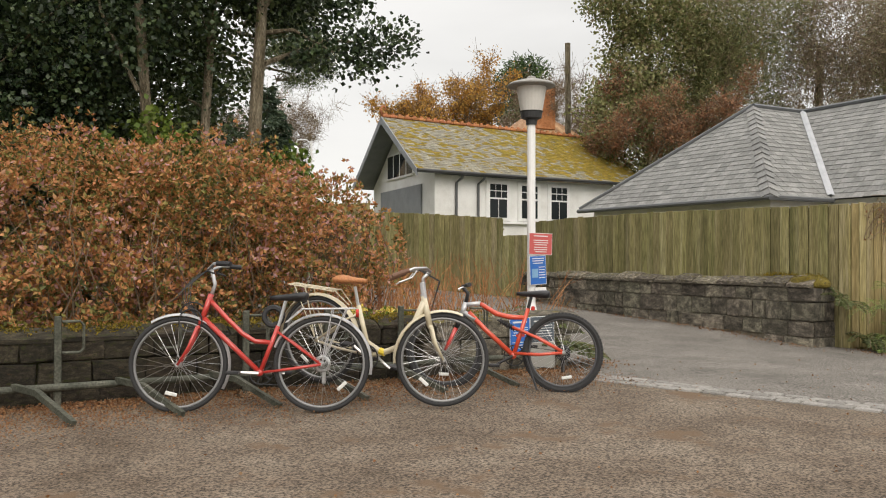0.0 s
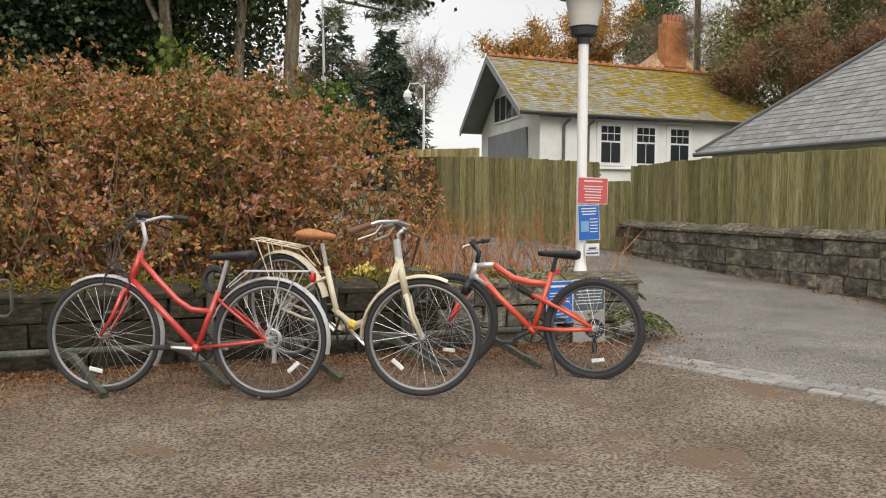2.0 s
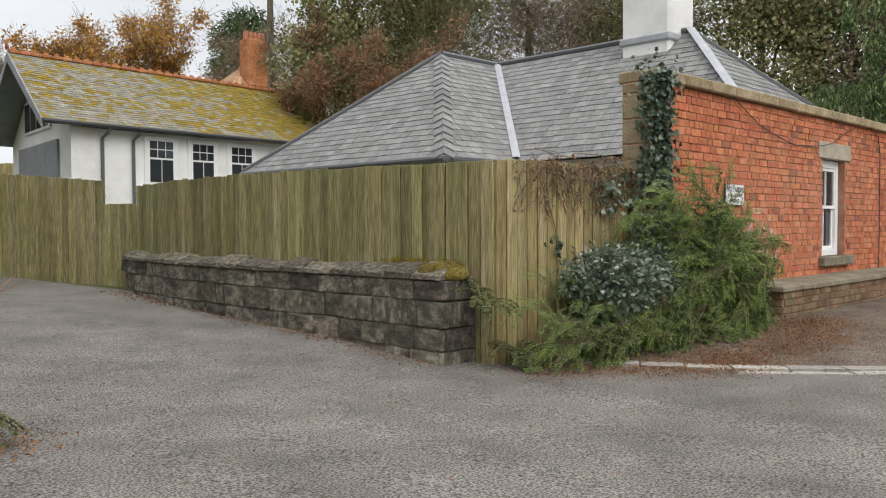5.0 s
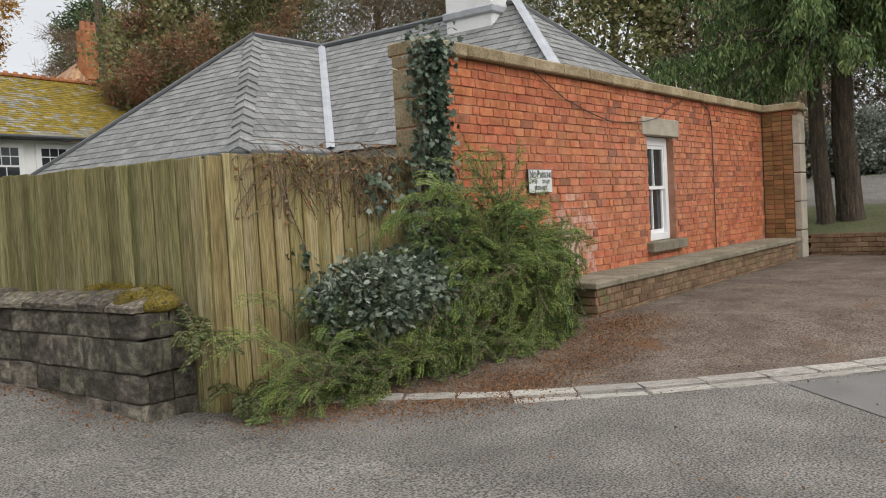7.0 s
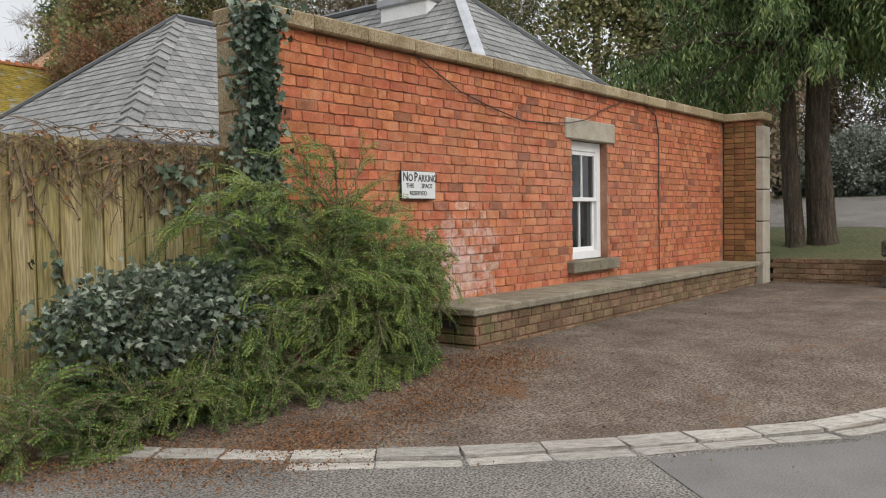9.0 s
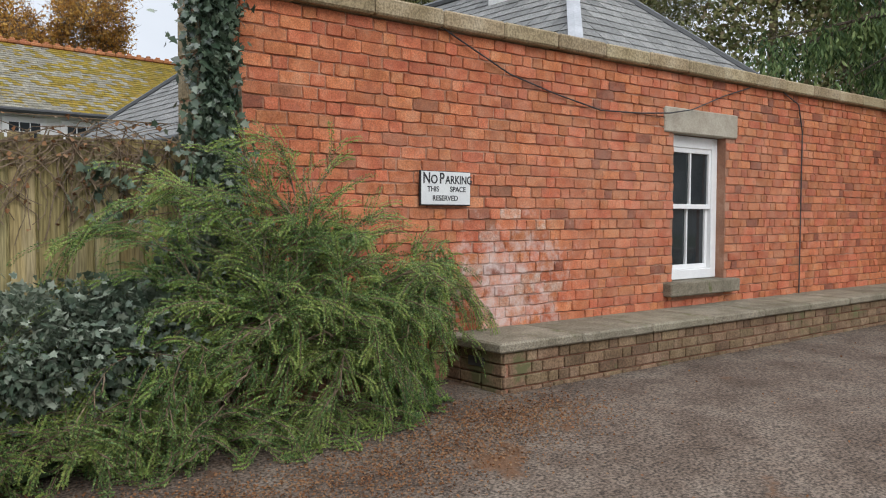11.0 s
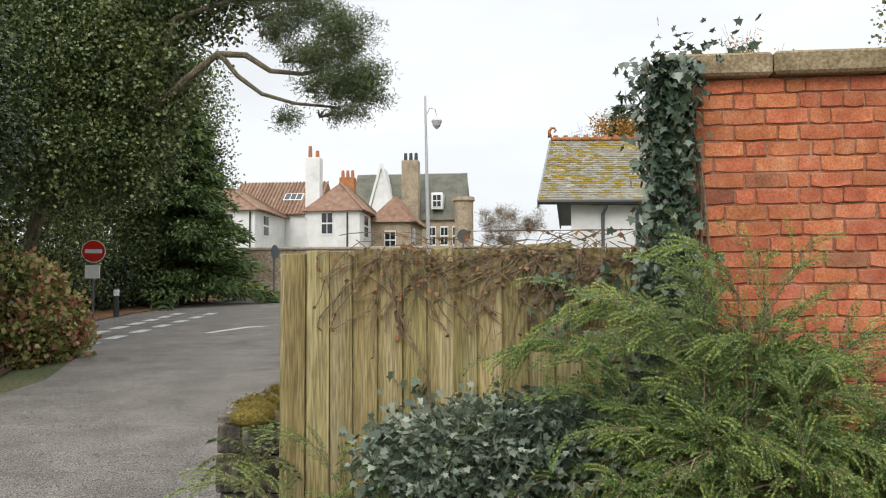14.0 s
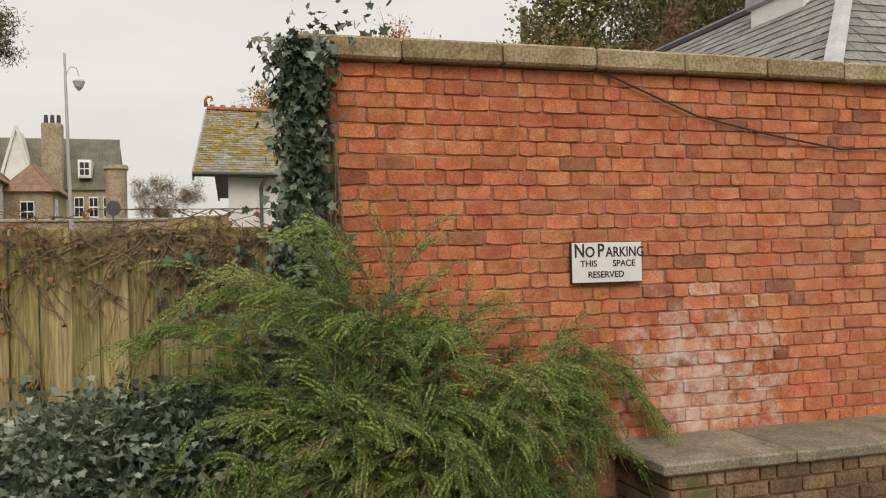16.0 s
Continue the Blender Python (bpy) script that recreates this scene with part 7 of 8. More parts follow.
# ---- signs on the lamp post and boards at the wall ----
M_signred = plain("faded_red_print", (0.55, 0.10, 0.095), rough=0.4)
M_signblue = plain("blue_print", (0.02, 0.13, 0.46), rough=0.4)
M_slateboard = plain("dark_print", (0.075, 0.095, 0.115), rough=0.45)
M_navy = plain("navy_print", (0.04, 0.05, 0.14), rough=0.5)


def notice(name, c, w, h, back, bars, label, tilt=0.0, lean=0.0, border=0.006, extra=()):
    """A flat laminated sheet with bars where the print is; it faces -y."""
    root = thing(name, c, label, "notice")
    m = Matrix.Translation(c) @ Matrix.Rotation(radians(tilt), 4, "Y") @ Matrix.Rotation(radians(lean), 4, "X")
    part("sheet", Geo().box((0, 0, 0), (w, 0.004, h), m=m), M_paper, root)
    part("print", Geo().box((0, -0.004, 0), (w - 2 * border, 0.003, h - 2 * border), m=m), back, root)
    for x, z, bw, bh in bars:
        part("text_bar", Geo().box((x * w, -0.0072, z * h), (bw * w, 0.002, bh * h), m=m), M_paper, root)
    for mat_, x, z, bw, bh in extra:
        part("picture", Geo().box((x * w, -0.0074, z * h), (bw * w, 0.002, bh * h), m=m), mat_, root)
    return root


lines = lambda z0, n, st, w, h: [(0, z0 - i * st, w * (0.86 if i % 3 == 2 else 1), h) for i in range(n)]
notice("red_notice", (5.52, 7.095, 1.235), 0.29, 0.225, M_signred, [(0, 0.36, 0.6, 0.05)] + lines(0.16, 3, 0.10, 0.62, 0.035) + lines(-0.16, 3, 0.10, 0.56, 0.035), "faded red laminated notice on the lamp post", 1.5)
notice("blue_notice", (5.485, 7.09, 0.965), 0.205, 0.30, M_signblue, lines(0.4, 3, 0.08, 0.7, 0.03) + [(0.22, 0.1 - 0.09 * i, 0.36, 0.025) for i in range(5)], "blue laminated notice with a small picture", -2.5, extra=[(plain("pale_blue_print", (0.20, 0.38, 0.58)), -0.2, -0.1, 0.36, 0.3)])
notice("white_notice", (5.52, 7.09, 0.735), 0.14, 0.105, M_paper, [], "small white notice with dark stripes", -1, extra=[(M_navy, 0, -0.28, 0.8, 0.12), (M_navy, 0, 0.12, 0.5, 0.14), (M_slateboard, 0, -0.02, 0.8, 0.04)])
notice("blue_board", (5.07, 6.80, 0.335), 0.235, 0.34, M_signblue, [(0, 0.38, 0.7, 0.05)] + lines(0.22, 4, 0.07, 0.75, 0.02) + lines(-0.2, 3, 0.08, 0.75, 0.02), "blue printed board fixed to the low wall", -1, extra=[(M_red, -0.15, 0.0, 0.12, 0.08), (M_red, 0.15, 0.0, 0.12, 0.08)])
notice("slate_board", (5.33, 6.795, 0.385), 0.29, 0.26, M_slateboard, [(0, 0.32, 0.7, 0.045)] + lines(0.14, 5, 0.1, 0.8, 0.022), "dark printed board above a grey sheet", -1)
ps = thing("grey_sheet", (5.33, 6.79, 0.0), "plain grey metal sheet leaning on the wall", "board")
part("sheet", Geo().box((5.335, 6.795, 0.12), (0.29, 0.02, 0.27), ch=0.003), plain("grey_sheet_paint", (0.30, 0.295, 0.27), rough=0.7), ps)

# ---- dead stems, flowers and fern on the island ----
stems = thing("dogwood_stems", (4.8, 8.0, 0), "thicket of bare reddish stems behind the low wall", "shrub", kind="stuff")
g = Geo()
rd = random.Random(21)
for k in range(460):
    x, y = rd.uniform(3.3, 6.1), rd.uniform(7.25, 9.4)
    if x > 5.6 - (y - 7.3) * 0.15 and rd.random() < 0.6:
        continue
    d = Vector((rd.gauss(0, 0.25), rd.gauss(0, 0.2), 1)).normalized()
    p = Vector((x, y, 0.25 + ground_z(x, y)))
    L = rd.uniform(0.35, 0.95)
    pts = [p]
    for i in range(4):
        d = (d + Vector((rd.gauss(0, 0.14), rd.gauss(0, 0.14), -0.03))).normalized()
        pts.append(pts[-1] + d * L / 4)
    g.tube(pts, [0.005, 0.0045, 0.004, 0.003, 0.0015], 3, cap=False)
    for i in (2, 3):
        e = (d + Vector((rd.gauss(0, 0.6), rd.gauss(0, 0.6), 0.2))).normalized()
        g.tube([pts[i], pts[i] + e * L * 0.25], [0.0025, 0.001], 3, cap=False)
part("stem_thicket", g, M_redtwig, stems)
fl = thing("primrose_clump", (3.85, 7.35, 0.5), "pale yellow primroses on the low wall", "flowers")
p, o = blob_points([(3.55, 7.32, 0.58, 0.12, 0.08, 0.05), (3.9, 7.34, 0.58, 0.12, 0.08, 0.05), (4.1, 7.34, 0.57, 0.08, 0.06, 0.04)], 34, 6, 0.014, 0.3)
part("petals", leaf_mesh("petals", p, 0.028, 0.5), L_yellow, fl)
p, o = blob_points([(3.75, 7.34, 0.53, 0.35, 0.1, 0.04)], 40, 5, 0.03, 0.3)
part("foliage", leaf_mesh("leaves", p, 0.05, 0.4), L_bright, fl)


def fern(at, n, L, label, seed, bias=(0, 0)):
    root = thing("fern", at, label, "fern")
    r = random.Random(seed)
    st, P, A = Geo(), [], []
    for k in range(n):
        a = r.uniform(0, 6.283)
        d = Vector((math.cos(a) * 0.8 + bias[0], math.sin(a) * 0.8 + bias[1], 1.0)).normalized()
        q = [Vector(at) + Vector((0, 0, 0.03))]
        ll = L * r.uniform(0.7, 1.15)
        for i in range(8):
            d = (d + Vector((0, 0, -0.22))).normalized()
            q.append(q[-1] + d * ll / 8)
            if q[-1].z < ground_z(q[-1].x, q[-1].y) + 0.02:
                q[-1].z = ground_z(q[-1].x, q[-1].y) + 0.02
        st.tube(q, 0.003, 3, cap=False)
        for i in range(1, 9):
            dd = (q[i] - q[i - 1]).normalized()
            sd = dd.cross(Vector((0, 0, 1))).normalized()
            for j in range(3):
                c = q[i - 1].lerp(q[i], j / 3)
                for s in (-1, 1):
                    for u in range(3):
                        P.append(tuple(c + sd * s * 0.028 * u * (1.15 - i / 9)))
                        A.append(tuple(sd * s + dd * 0.35 + Vector((0, 0, -0.25))))
    part("stalks", st, M_twig, root)
    part("fronds", leaf_mesh("fronds", np.array(P), 0.036, 0.22, np.array(A), 0.18), L_fern, root)


fern((5.72, 7.02, 0.1), 30, 0.55, "arching dark green fern at the wall end", 5, (0.25, -0.1))
fern((5.68, 7.15, 0.35), 20, 0.42, "arching dark green fern at the wall end", 8, (0.35, -0.15))
fern((10.22, 7.02, 0.45), 9, 0.4, "small fern growing from the wall end", 6, (0.1, -0.5))
fern((10.5, 6.85, -0.03), 12, 0.45, "small fern at the foot of the fence", 7, (0.0, -0.4))

# ---- setts and kerb ----
setts = thing("sett_strip", (5.9, 5.0, 0), "strip of worn pale granite setts across the yard", "paving", kind="structure")
sm_ = []
for i in range(5):
    q = Geo().box((0, 0, 0), (1, 1, 1), ch=0.09)
    r = random.Random(i + 300)
    q.v = [(x + r.uniform(-0.05, 0.05), y + r.uniform(-0.04, 0.04), z) for x, y, z in q.v]
    k = q.mesh("sett")
    k.materials.append(M_granite)
    sm_.append(k)
SP = [Vector((5.43, 6.22)), Vector((5.80, 5.28)), Vector((6.04, 4.72)), Vector((6.42, 3.85)), Vector((6.95, 2.8)), Vector((7.55, 1.7))]
rq = random.Random(31)
for row in range(3):
    s = -0.1 * row
    for a, b in zip(SP, SP[1:]):
        L = (b - a).length
        d = (b - a) / L
        nn_ = Vector((d.y, -d.x))
        n_ = round(L / 0.19)
        for i in range(n_):
            u = (i + 0.5 * (row % 2) + 0.25) / n_
            p = a + d * L * u + nn_ * (row - 1) * 0.125
            piece("sett", rq.choice(sm_), Matrix.Translation((p.x, p.y, ground_z(p.x, p.y) - 0.026)) @ Matrix.Rotation(math.atan2(d.y, d.x) + rq.uniform(-0.06, 0.06), 4, "Z") @ Matrix.Diagonal((L / n_ - 0.012, 0.113, 0.085 + rq.uniform(-0.008, 0.006), 1)), setts)
kerb = thing("flush_kerb", (13, 4.2, 0), "worn flush concrete kerb between lane and apron", "kerb", kind="structure")
km_ = []
for i in range(4):
    q = Geo().box((0, 0, 0), (1, 1, 1), ch=0.04)
    r = random.Random(i + 400)
    q.v = [(x + r.uniform(-0.012, 0.012), y + r.uniform(-0.05, 0.05), z + r.uniform(-0.05, 0.05)) for x, y, z in q.v]
    k = q.mesh("kerb_stone")
    k.materials.append(M_concrete)
    km_.append(k)
KP = [Vector(p) for p in ((11.0, 6.7), (11.36, 6.10), (11.80, 5.42), (12.44, 4.66), (13.16, 3.98), (14.2, 3.14), (15.6, 2.45), (17.5, 1.75))]
for a, b in zip(KP, KP[1:]):
    L = (b - a).length
    d = (b - a) / L
    nn_ = Vector((d.y, -d.x))
    n_ = max(1, round(L / 0.46))
    for i in range(n_):
        p = a + d * L * (i + 0.5) / n_
        for off, wd, hz in ((0.0, 0.20, 0.03), (-0.0, 0.0, 0.0)):
            if wd:
                piece("kerb_stone", rq.choice(km_), Matrix.Translation((p.x, p.y, ground_z(p.x, p.y) - 0.035)) @ Matrix.Rotation(math.atan2(d.y, d.x), 4, "Z") @ Matrix.Diagonal((L / n_ - 0.016, wd, 0.12, 1)), kerb)
        p2 = p + nn_ * 0.19
        if p.x < 11.9:
            continue
        piece("channel_stone", rq.choice(km_), Matrix.Translation((p2.x, p2.y, ground_z(p2.x, p2.y) - 0.050)) @ Matrix.Rotation(math.atan2(d.y, d.x), 4, "Z") @ Matrix.Diagonal((L / n_ - 0.01, 0.13, 0.12, 1)), kerb)

# ---- fallen leaves ----
def litter(name, pts, sd, n, size, label):
    pts = np.array(pts)
    c = pts[rng.integers(0, len(pts), n)] + rng.normal(size=(n, 2)) * np.array(sd)
    P = np.array([(x, y, ground_z(x, y) + 0.014 + rng.uniform(0, 0.012)) for x, y in c])
    me = leaf_mesh(name, P, size, 0.4, np.column_stack([rng.normal(size=n), rng.normal(size=n), np.zeros(n)]), 0.12)
    return solid(name, me, L_litter, label, "leaves", kind="stuff")


litter("fallen_leaves", [(x, 6.35) for x in np.arange(-3, 5.6, 0.1)], (0.2, 0.40), 26000, 0.014, "rust-brown fallen leaves round the bicycle rack")
litter("fallen_leaves", [(x, 6.75) for x in np.arange(-4, 5.6, 0.1)] + [(5.9, 6.75), (6.1, 6.9), (6.2, 7.1)], (0.15, 0.16), 12000, 0.022, "rust-brown fallen leaves along the low wall")
litter("fallen_leaves", [(10.7, 6.5), (11.2, 6.1), (11.5, 5.7), (11.9, 5.6), (12.3, 5.5), (13, 5.5), (13.6, 5.5), (14.1, 5.6), (14.5, 5.7)], (0.32, 0.26), 16000, 0.016, "brown needles and leaves under the shrub")
litter("fallen_leaves", [(9.8, y) for y in np.arange(7.3, 14, 0.2)], (0.12, 0.2), 1200, 0.024, "leaf crumbs along the stone wall")
litter("fallen_leaves", [(x, y) for x in np.arange(-4, 20, 1.0) for y in (0, 1.5, 3, 4.5, 5.5)], (0.8, 0.8), 1600, 0.02, "scattered pale leaf crumbs on the asphalt")

# ---- things on the brick wall ----
M_signwhite = plain("enamel_white", (0.70, 0.71, 0.70), rough=0.3)
M_ink = plain("black_enamel", (0.02, 0.02, 0.022), rough=0.4)
npk = thing("no_parking_sign", (14.595, 6.745, 1.565), "white enamel sign lettered no parking this space reserved", "sign")
part("plate", Geo().box((14.592, 6.742, 1.565), (0.50, 0.022, 0.265), ch=0.004), M_ink, npk, "dark backing plate")
part("face", Geo().box((14.592, 6.7295, 1.567), (0.485, 0.004, 0.25), ch=0.001), M_signwhite, npk)


def letters(text, size, x, z, y, parent, sx=1.0):
    cu = bpy.data.curves.new("lettering", "FONT")
    cu.body, cu.size, cu.extrude, cu.offset = text, size, 0.001, size * 0.018
    ob = new("lettering", cu)
    dg = bpy.context.evaluated_depsgraph_get()
    me = bpy.data.meshes.new_from_object(ob.evaluated_get(dg))
    bpy.data.objects.remove(ob)
    me.transform(Matrix.Translation((x, y, z)) @ Matrix.Rotation(radians(90), 4, "X") @ Matrix.Diagonal((sx, 1, 1, 1)))
    me.materials.clear()
    me.materials.append(M_ink)
    part("lettering", me, None, parent)


for t_, s_, x_, z_, sx_ in (("N", 0.118, 14.362, 1.602, 0.82), ("O", 0.092, 14.438, 1.602, 0.9), ("P", 0.118, 14.522, 1.602, 0.82), ("ARKING", 0.088, 14.582, 1.602, 0.83), ("THIS", 0.056, 14.405, 1.541, 1.0), ("SPACE", 0.056, 14.628, 1.541, 1.0), ("RESERVED", 0.056, 14.455, 1.472, 1.0)):
    letters(t_, s_, x_, z_, 6.7265, npk, sx_)
cab = thing("wall_cable", (17, 6.75, 2.4), "loose black cable sagging along the wall", "cable")
part("cable", Geo().tube([(14.55, 6.745, 2.79), (14.78, 6.745, 2.70), (15.28, 6.745, 2.51), (15.83, 6.745, 2.40), (16.42, 6.745, 2.31), (17.0, 6.745, 2.33), (17.4, 6.705, 2.36), (17.75, 6.69, 2.42), (18.4, 6.745, 2.62), (18.9, 6.745, 2.755)], 0.007, 6), M_dark, cab)
part("drop_cable", Geo().tube([(19.6, 6.745, 2.77), (19.95, 6.745, 2.66), (20.05, 6.745, 2.35), (20.05, 6.745, 0.38)], 0.008, 6), M_dark, cab)
vine = thing("dead_vine", (11.8, 7.0, 1.7), "tangle of dead creeper stems on the fence", "vine")
g, P, A = Geo(), [], []
rv = random.Random(41)
for k in range(125):
    p = Vector((rv.uniform(10.95, 12.65) if k > 20 else rv.uniform(11.6, 12.65), 6.995, rv.uniform(1.74, 1.88)))
    d = Vector((rv.choice((-1, 1)) * rv.uniform(0.3, 1), 0, rv.uniform(-0.9, 0.25))).normalized()
    q = [p]
    for i in range(7):
        d = (d + Vector((rv.gauss(0, 0.4), 0, rv.gauss(-0.10, 0.32)))).normalized()
        n_ = q[-1] + d * 0.085
        n_.x = min(12.66, max(10.6, n_.x))
        n_.y = 6.99 + rv.uniform(-0.03, 0.005)
        n_.z = min(1.93, n_.z)
        q.append(n_)
        if rv.random() < 0.32:
            P.append(tuple(n_))
            A.append((rv.gauss(0, 1), -0.5, -0.5))
    g.tube(q, [rv.choice((0.004, 0.003, 0.005))] * 8, 4, cap=False)
g.tube([(11.02, 6.99, 1.75), (11.08, 6.98, 1.5), (11.2, 6.985, 1.25), (11.28, 6.98, 1.05), (11.32, 6.985, 0.8)], 0.007, 4)
part("stem_tangle", g, M_twig, vine)
part("dry_foliage", leaf_mesh("dry_leaves", np.array(P), 0.034, 0.45, np.array(A), 0.4), L_litter, vine)
p, o = blob_points([(11.2, 6.96, 1.0, 0.12, 0.03, 0.12), (12.2, 6.95, 1.55, 0.28, 0.04, 0.2)], 26, 4, 0.04, 0.3)
tagged(part("ivy_sprig", leaf_mesh("ivy_sprig", p, 0.06, 0.5, np.tile((0, -0.6, -0.8), (len(p), 1)), 0.4, "ivy"), L_ivy, vine), kind="stuff")

# ---- up the lane ----
def road_sign(name, at, h, r, face, rim, label, yaw, bar=False):
    root = thing(name, at, label, "road sign")
    part("post", Geo().tube([at, (at[0], at[1], at[2] + h)], 0.035, 10), M_pipe, root)
    m = Matrix.Translation((at[0], at[1], at[2] + h - r)) @ Matrix.Rotation(radians(yaw), 4, "Z") @ Matrix.Rotation(radians(90), 4, "X")
    d = part("disc", Geo().lathe((0, 0, 0), [(r, 0.03), (r, 0.05)], 32).xf(m), rim, root)
    part("face", Geo().lathe((0, 0, 0), [(r * 0.93, 0.05), (r * 0.93, 0.054)], 32).xf(m), face, d)
    if bar:
        part("bar", Geo().box((0, 0, 0.058), (r * 1.4, r * 0.34, 0.006)).xf(m), M_paper, d, "white bar")
    return root


ns = (-1.0, 25.6, ground_z(-1.0, 25.6))
road_sign("no_entry_sign", ns, 2.45, 0.34, M_redlens, M_paper, "red no entry disc on a grey post", 20, True)
part("lower_plate", Geo().box((ns[0], ns[1] - 0.06, ns[2] + 1.5), (0.46, 0.02, 0.40)), M_paper, bpy.data.objects["no_entry_sign"])
road_sign("road_sign", (0.6, 38.2, ground_z(0, 38.2)), 2.5, 0.31, M_slateboard, M_slateboard, "dark back of a round road sign", 75)
road_sign("road_sign", (8.9, 40.4, ground_z(8, 40.4)), 3.2, 0.33, M_pipe, M_pipe, "grey back of a round road sign", 30)
bo = thing("bollard", (-1.3, 27.6, ground_z(-1.3, 27.6) + 0.02), "black bollard with a pale band", "bollard")
part("post", Geo().lathe((-1.3, 27.6, ground_z(-1.3, 27.6) + 0.02), [(0.085, 0), (0.085, 0.88), (0.07, 0.93)], 14), M_dark, bo)
part("band", Geo().lathe((-1.3, 27.6, ground_z(-1.3, 27.6) + 0.70), [(0.088, 0), (0.088, 0.2)], 14), M_paper, bo, "pale reflective band")
sheet("verge", [(-0.9, 24.6), (-1.6, 29), (-1.8, 34), (-2.6, 41)], [(-12, 24.6), (-12, 29), (-12, 34), (-12, 41)], M_litter, "verge of brown leaf mould", "ground", 40, 10, 0.03)
M_line = mat("worn_road_paint", [(0.35, 0.35, 0.34), (0.62, 0.62, 0.60)], scale=9, fine=60, rough=0.85, bump=0.3)
mk = thing("road_markings", (2, 24, 0.6), "worn white dashes painted on the lane", "road marking", kind="structure")
for (x0, y0), (x1, y1) in (((1.35, 20.6), (0.05, 29.2)), ((2.45, 19.0), (1.2, 29.2))):
    dr = Vector((x1 - x0, y1 - y0)).normalized()
    for i in range(7):
        u = i / 6
        cx, cy = x0 + (x1 - x0) * u, y0 + (y1 - y0) * u
        q = [(cx + dr.x * sa * 0.45 + dr.y * sb * 0.15, cy + dr.y * sa * 0.45 - dr.x * sb * 0.15) for sa, sb in ((-1, -1), (-1, 1), (1, 1), (1, -1))]
        part("dash", Geo().prism([(px_, py_, ground_z(px_, py_) + 0.012) for px_, py_ in q], (0, 0, 0.006)), M_line, mk)
q = [(3.9, 22.0), (4.1, 22.0), (4.5, 23.6), (4.85, 24.0), (4.3, 23.8)]
part("arrow_remnant", Geo().prism([(px_, py_, ground_z(px_, py_) + 0.012) for px_, py_ in q], (0, 0, 0.006)), M_line, mk)
tall = thing("tall_street_lamp", (8.2, 32.4, 1.0), "tall pale lamp post with a hanging lantern", "street lamp")
part("post", Geo().tube([(8.3, 32.4, 0.8), (8.2, 32.4, 5), (8.13, 32.4, 8.75)], [0.09, 0.06, 0.04], 10), M_silver, tall)
part("bracket", Geo().tube([(8.15, 32.4, 8.0), (8.3, 32.4, 8.3), (8.5, 32.4, 8.25), (8.56, 32.4, 8.0)], 0.02, 6), M_silver, tall)
part("lantern", Geo().lathe((8.56, 32.4, 7.5), [(0.04, 0), (0.14, 0.12), (0.20, 0.30), (0.17, 0.36), (0.05, 0.46)], 14), plain("lantern_glass", (0.55, 0.56, 0.56), rough=0.2), tall, "pale glass lantern")
sl2 = thing("street_lamp", (14.66, 40.2, 1.2), "white bracketed street lamp", "street lamp")
part("post", Geo().tube([(14.66, 40.2, 1.0), (14.66, 40.2, 6.9)], [0.08, 0.05], 8), M_paper, sl2)
part("bracket", Geo().tube([(14.66, 40.2, 6.7), (14.4, 40.2, 6.95), (13.95, 40.25, 6.9), (13.85, 40.3, 6.6)], 0.03, 6), M_paper, sl2)
part("lantern", Geo().lathe((13.85, 40.3, 6.0), [(0.06, 0), (0.22, 0.25), (0.2, 0.45), (0.08, 0.6)], 12), M_paper, sl2)
pole = thing("wooden_pole", (24.8, 32.3, 0.8), "plain wooden telegraph pole behind the roofs", "pole")
part("shaft", Geo().tube([(24.8, 32.3, 0.6), (24.73, 32.3, 11.3)], [0.17, 0.13], 10), M_bark, pole)

# garden wall and houses beyond the lane
gw_ = thing("garden_wall", (0, 41, 1.2), "pale sandstone garden wall", "wall", kind="structure")
part("wall_core", Geo().box((3, 41.3, 2.35), (17, 0.4, 2.3), ch=0.03), M_tower, gw_)
part("coping", Geo().box((3, 41.3, 3.55), (17.2, 0.55, 0.14), ch=0.03), M_sand, gw_)
da = thing("daffodil_bed", (-1.5, 39.5, 1.2), "bed of yellow daffodils on the verge", "flowers")
p, o = blob_points([(-1.3, 39.3, 1.75, 1.0, 0.4, 0.12)], 130, 3, 0.04, 0.2)
part("flowers", leaf_mesh("flowers", p, 0.11, 0.6), L_yellow, da)
p, o = blob_points([(-1.3, 39.3, 1.45, 1.1, 0.5, 0.15)], 150, 5, 0.05, 0.2)
part("foliage", leaf_mesh("leaves", p, 0.3, 0.06, np.tile((0, 0, 1.0), (len(p), 1)), 0.3), L_bright, da)
fence("fence_distant", [(11.3, 33.0), (14.6, 32.6)], [3.2, 3.35], M_fence_c, "distant pale board fence")

M_pot = plain("clay_pot", (0.40, 0.16, 0.08), rough=0.8)


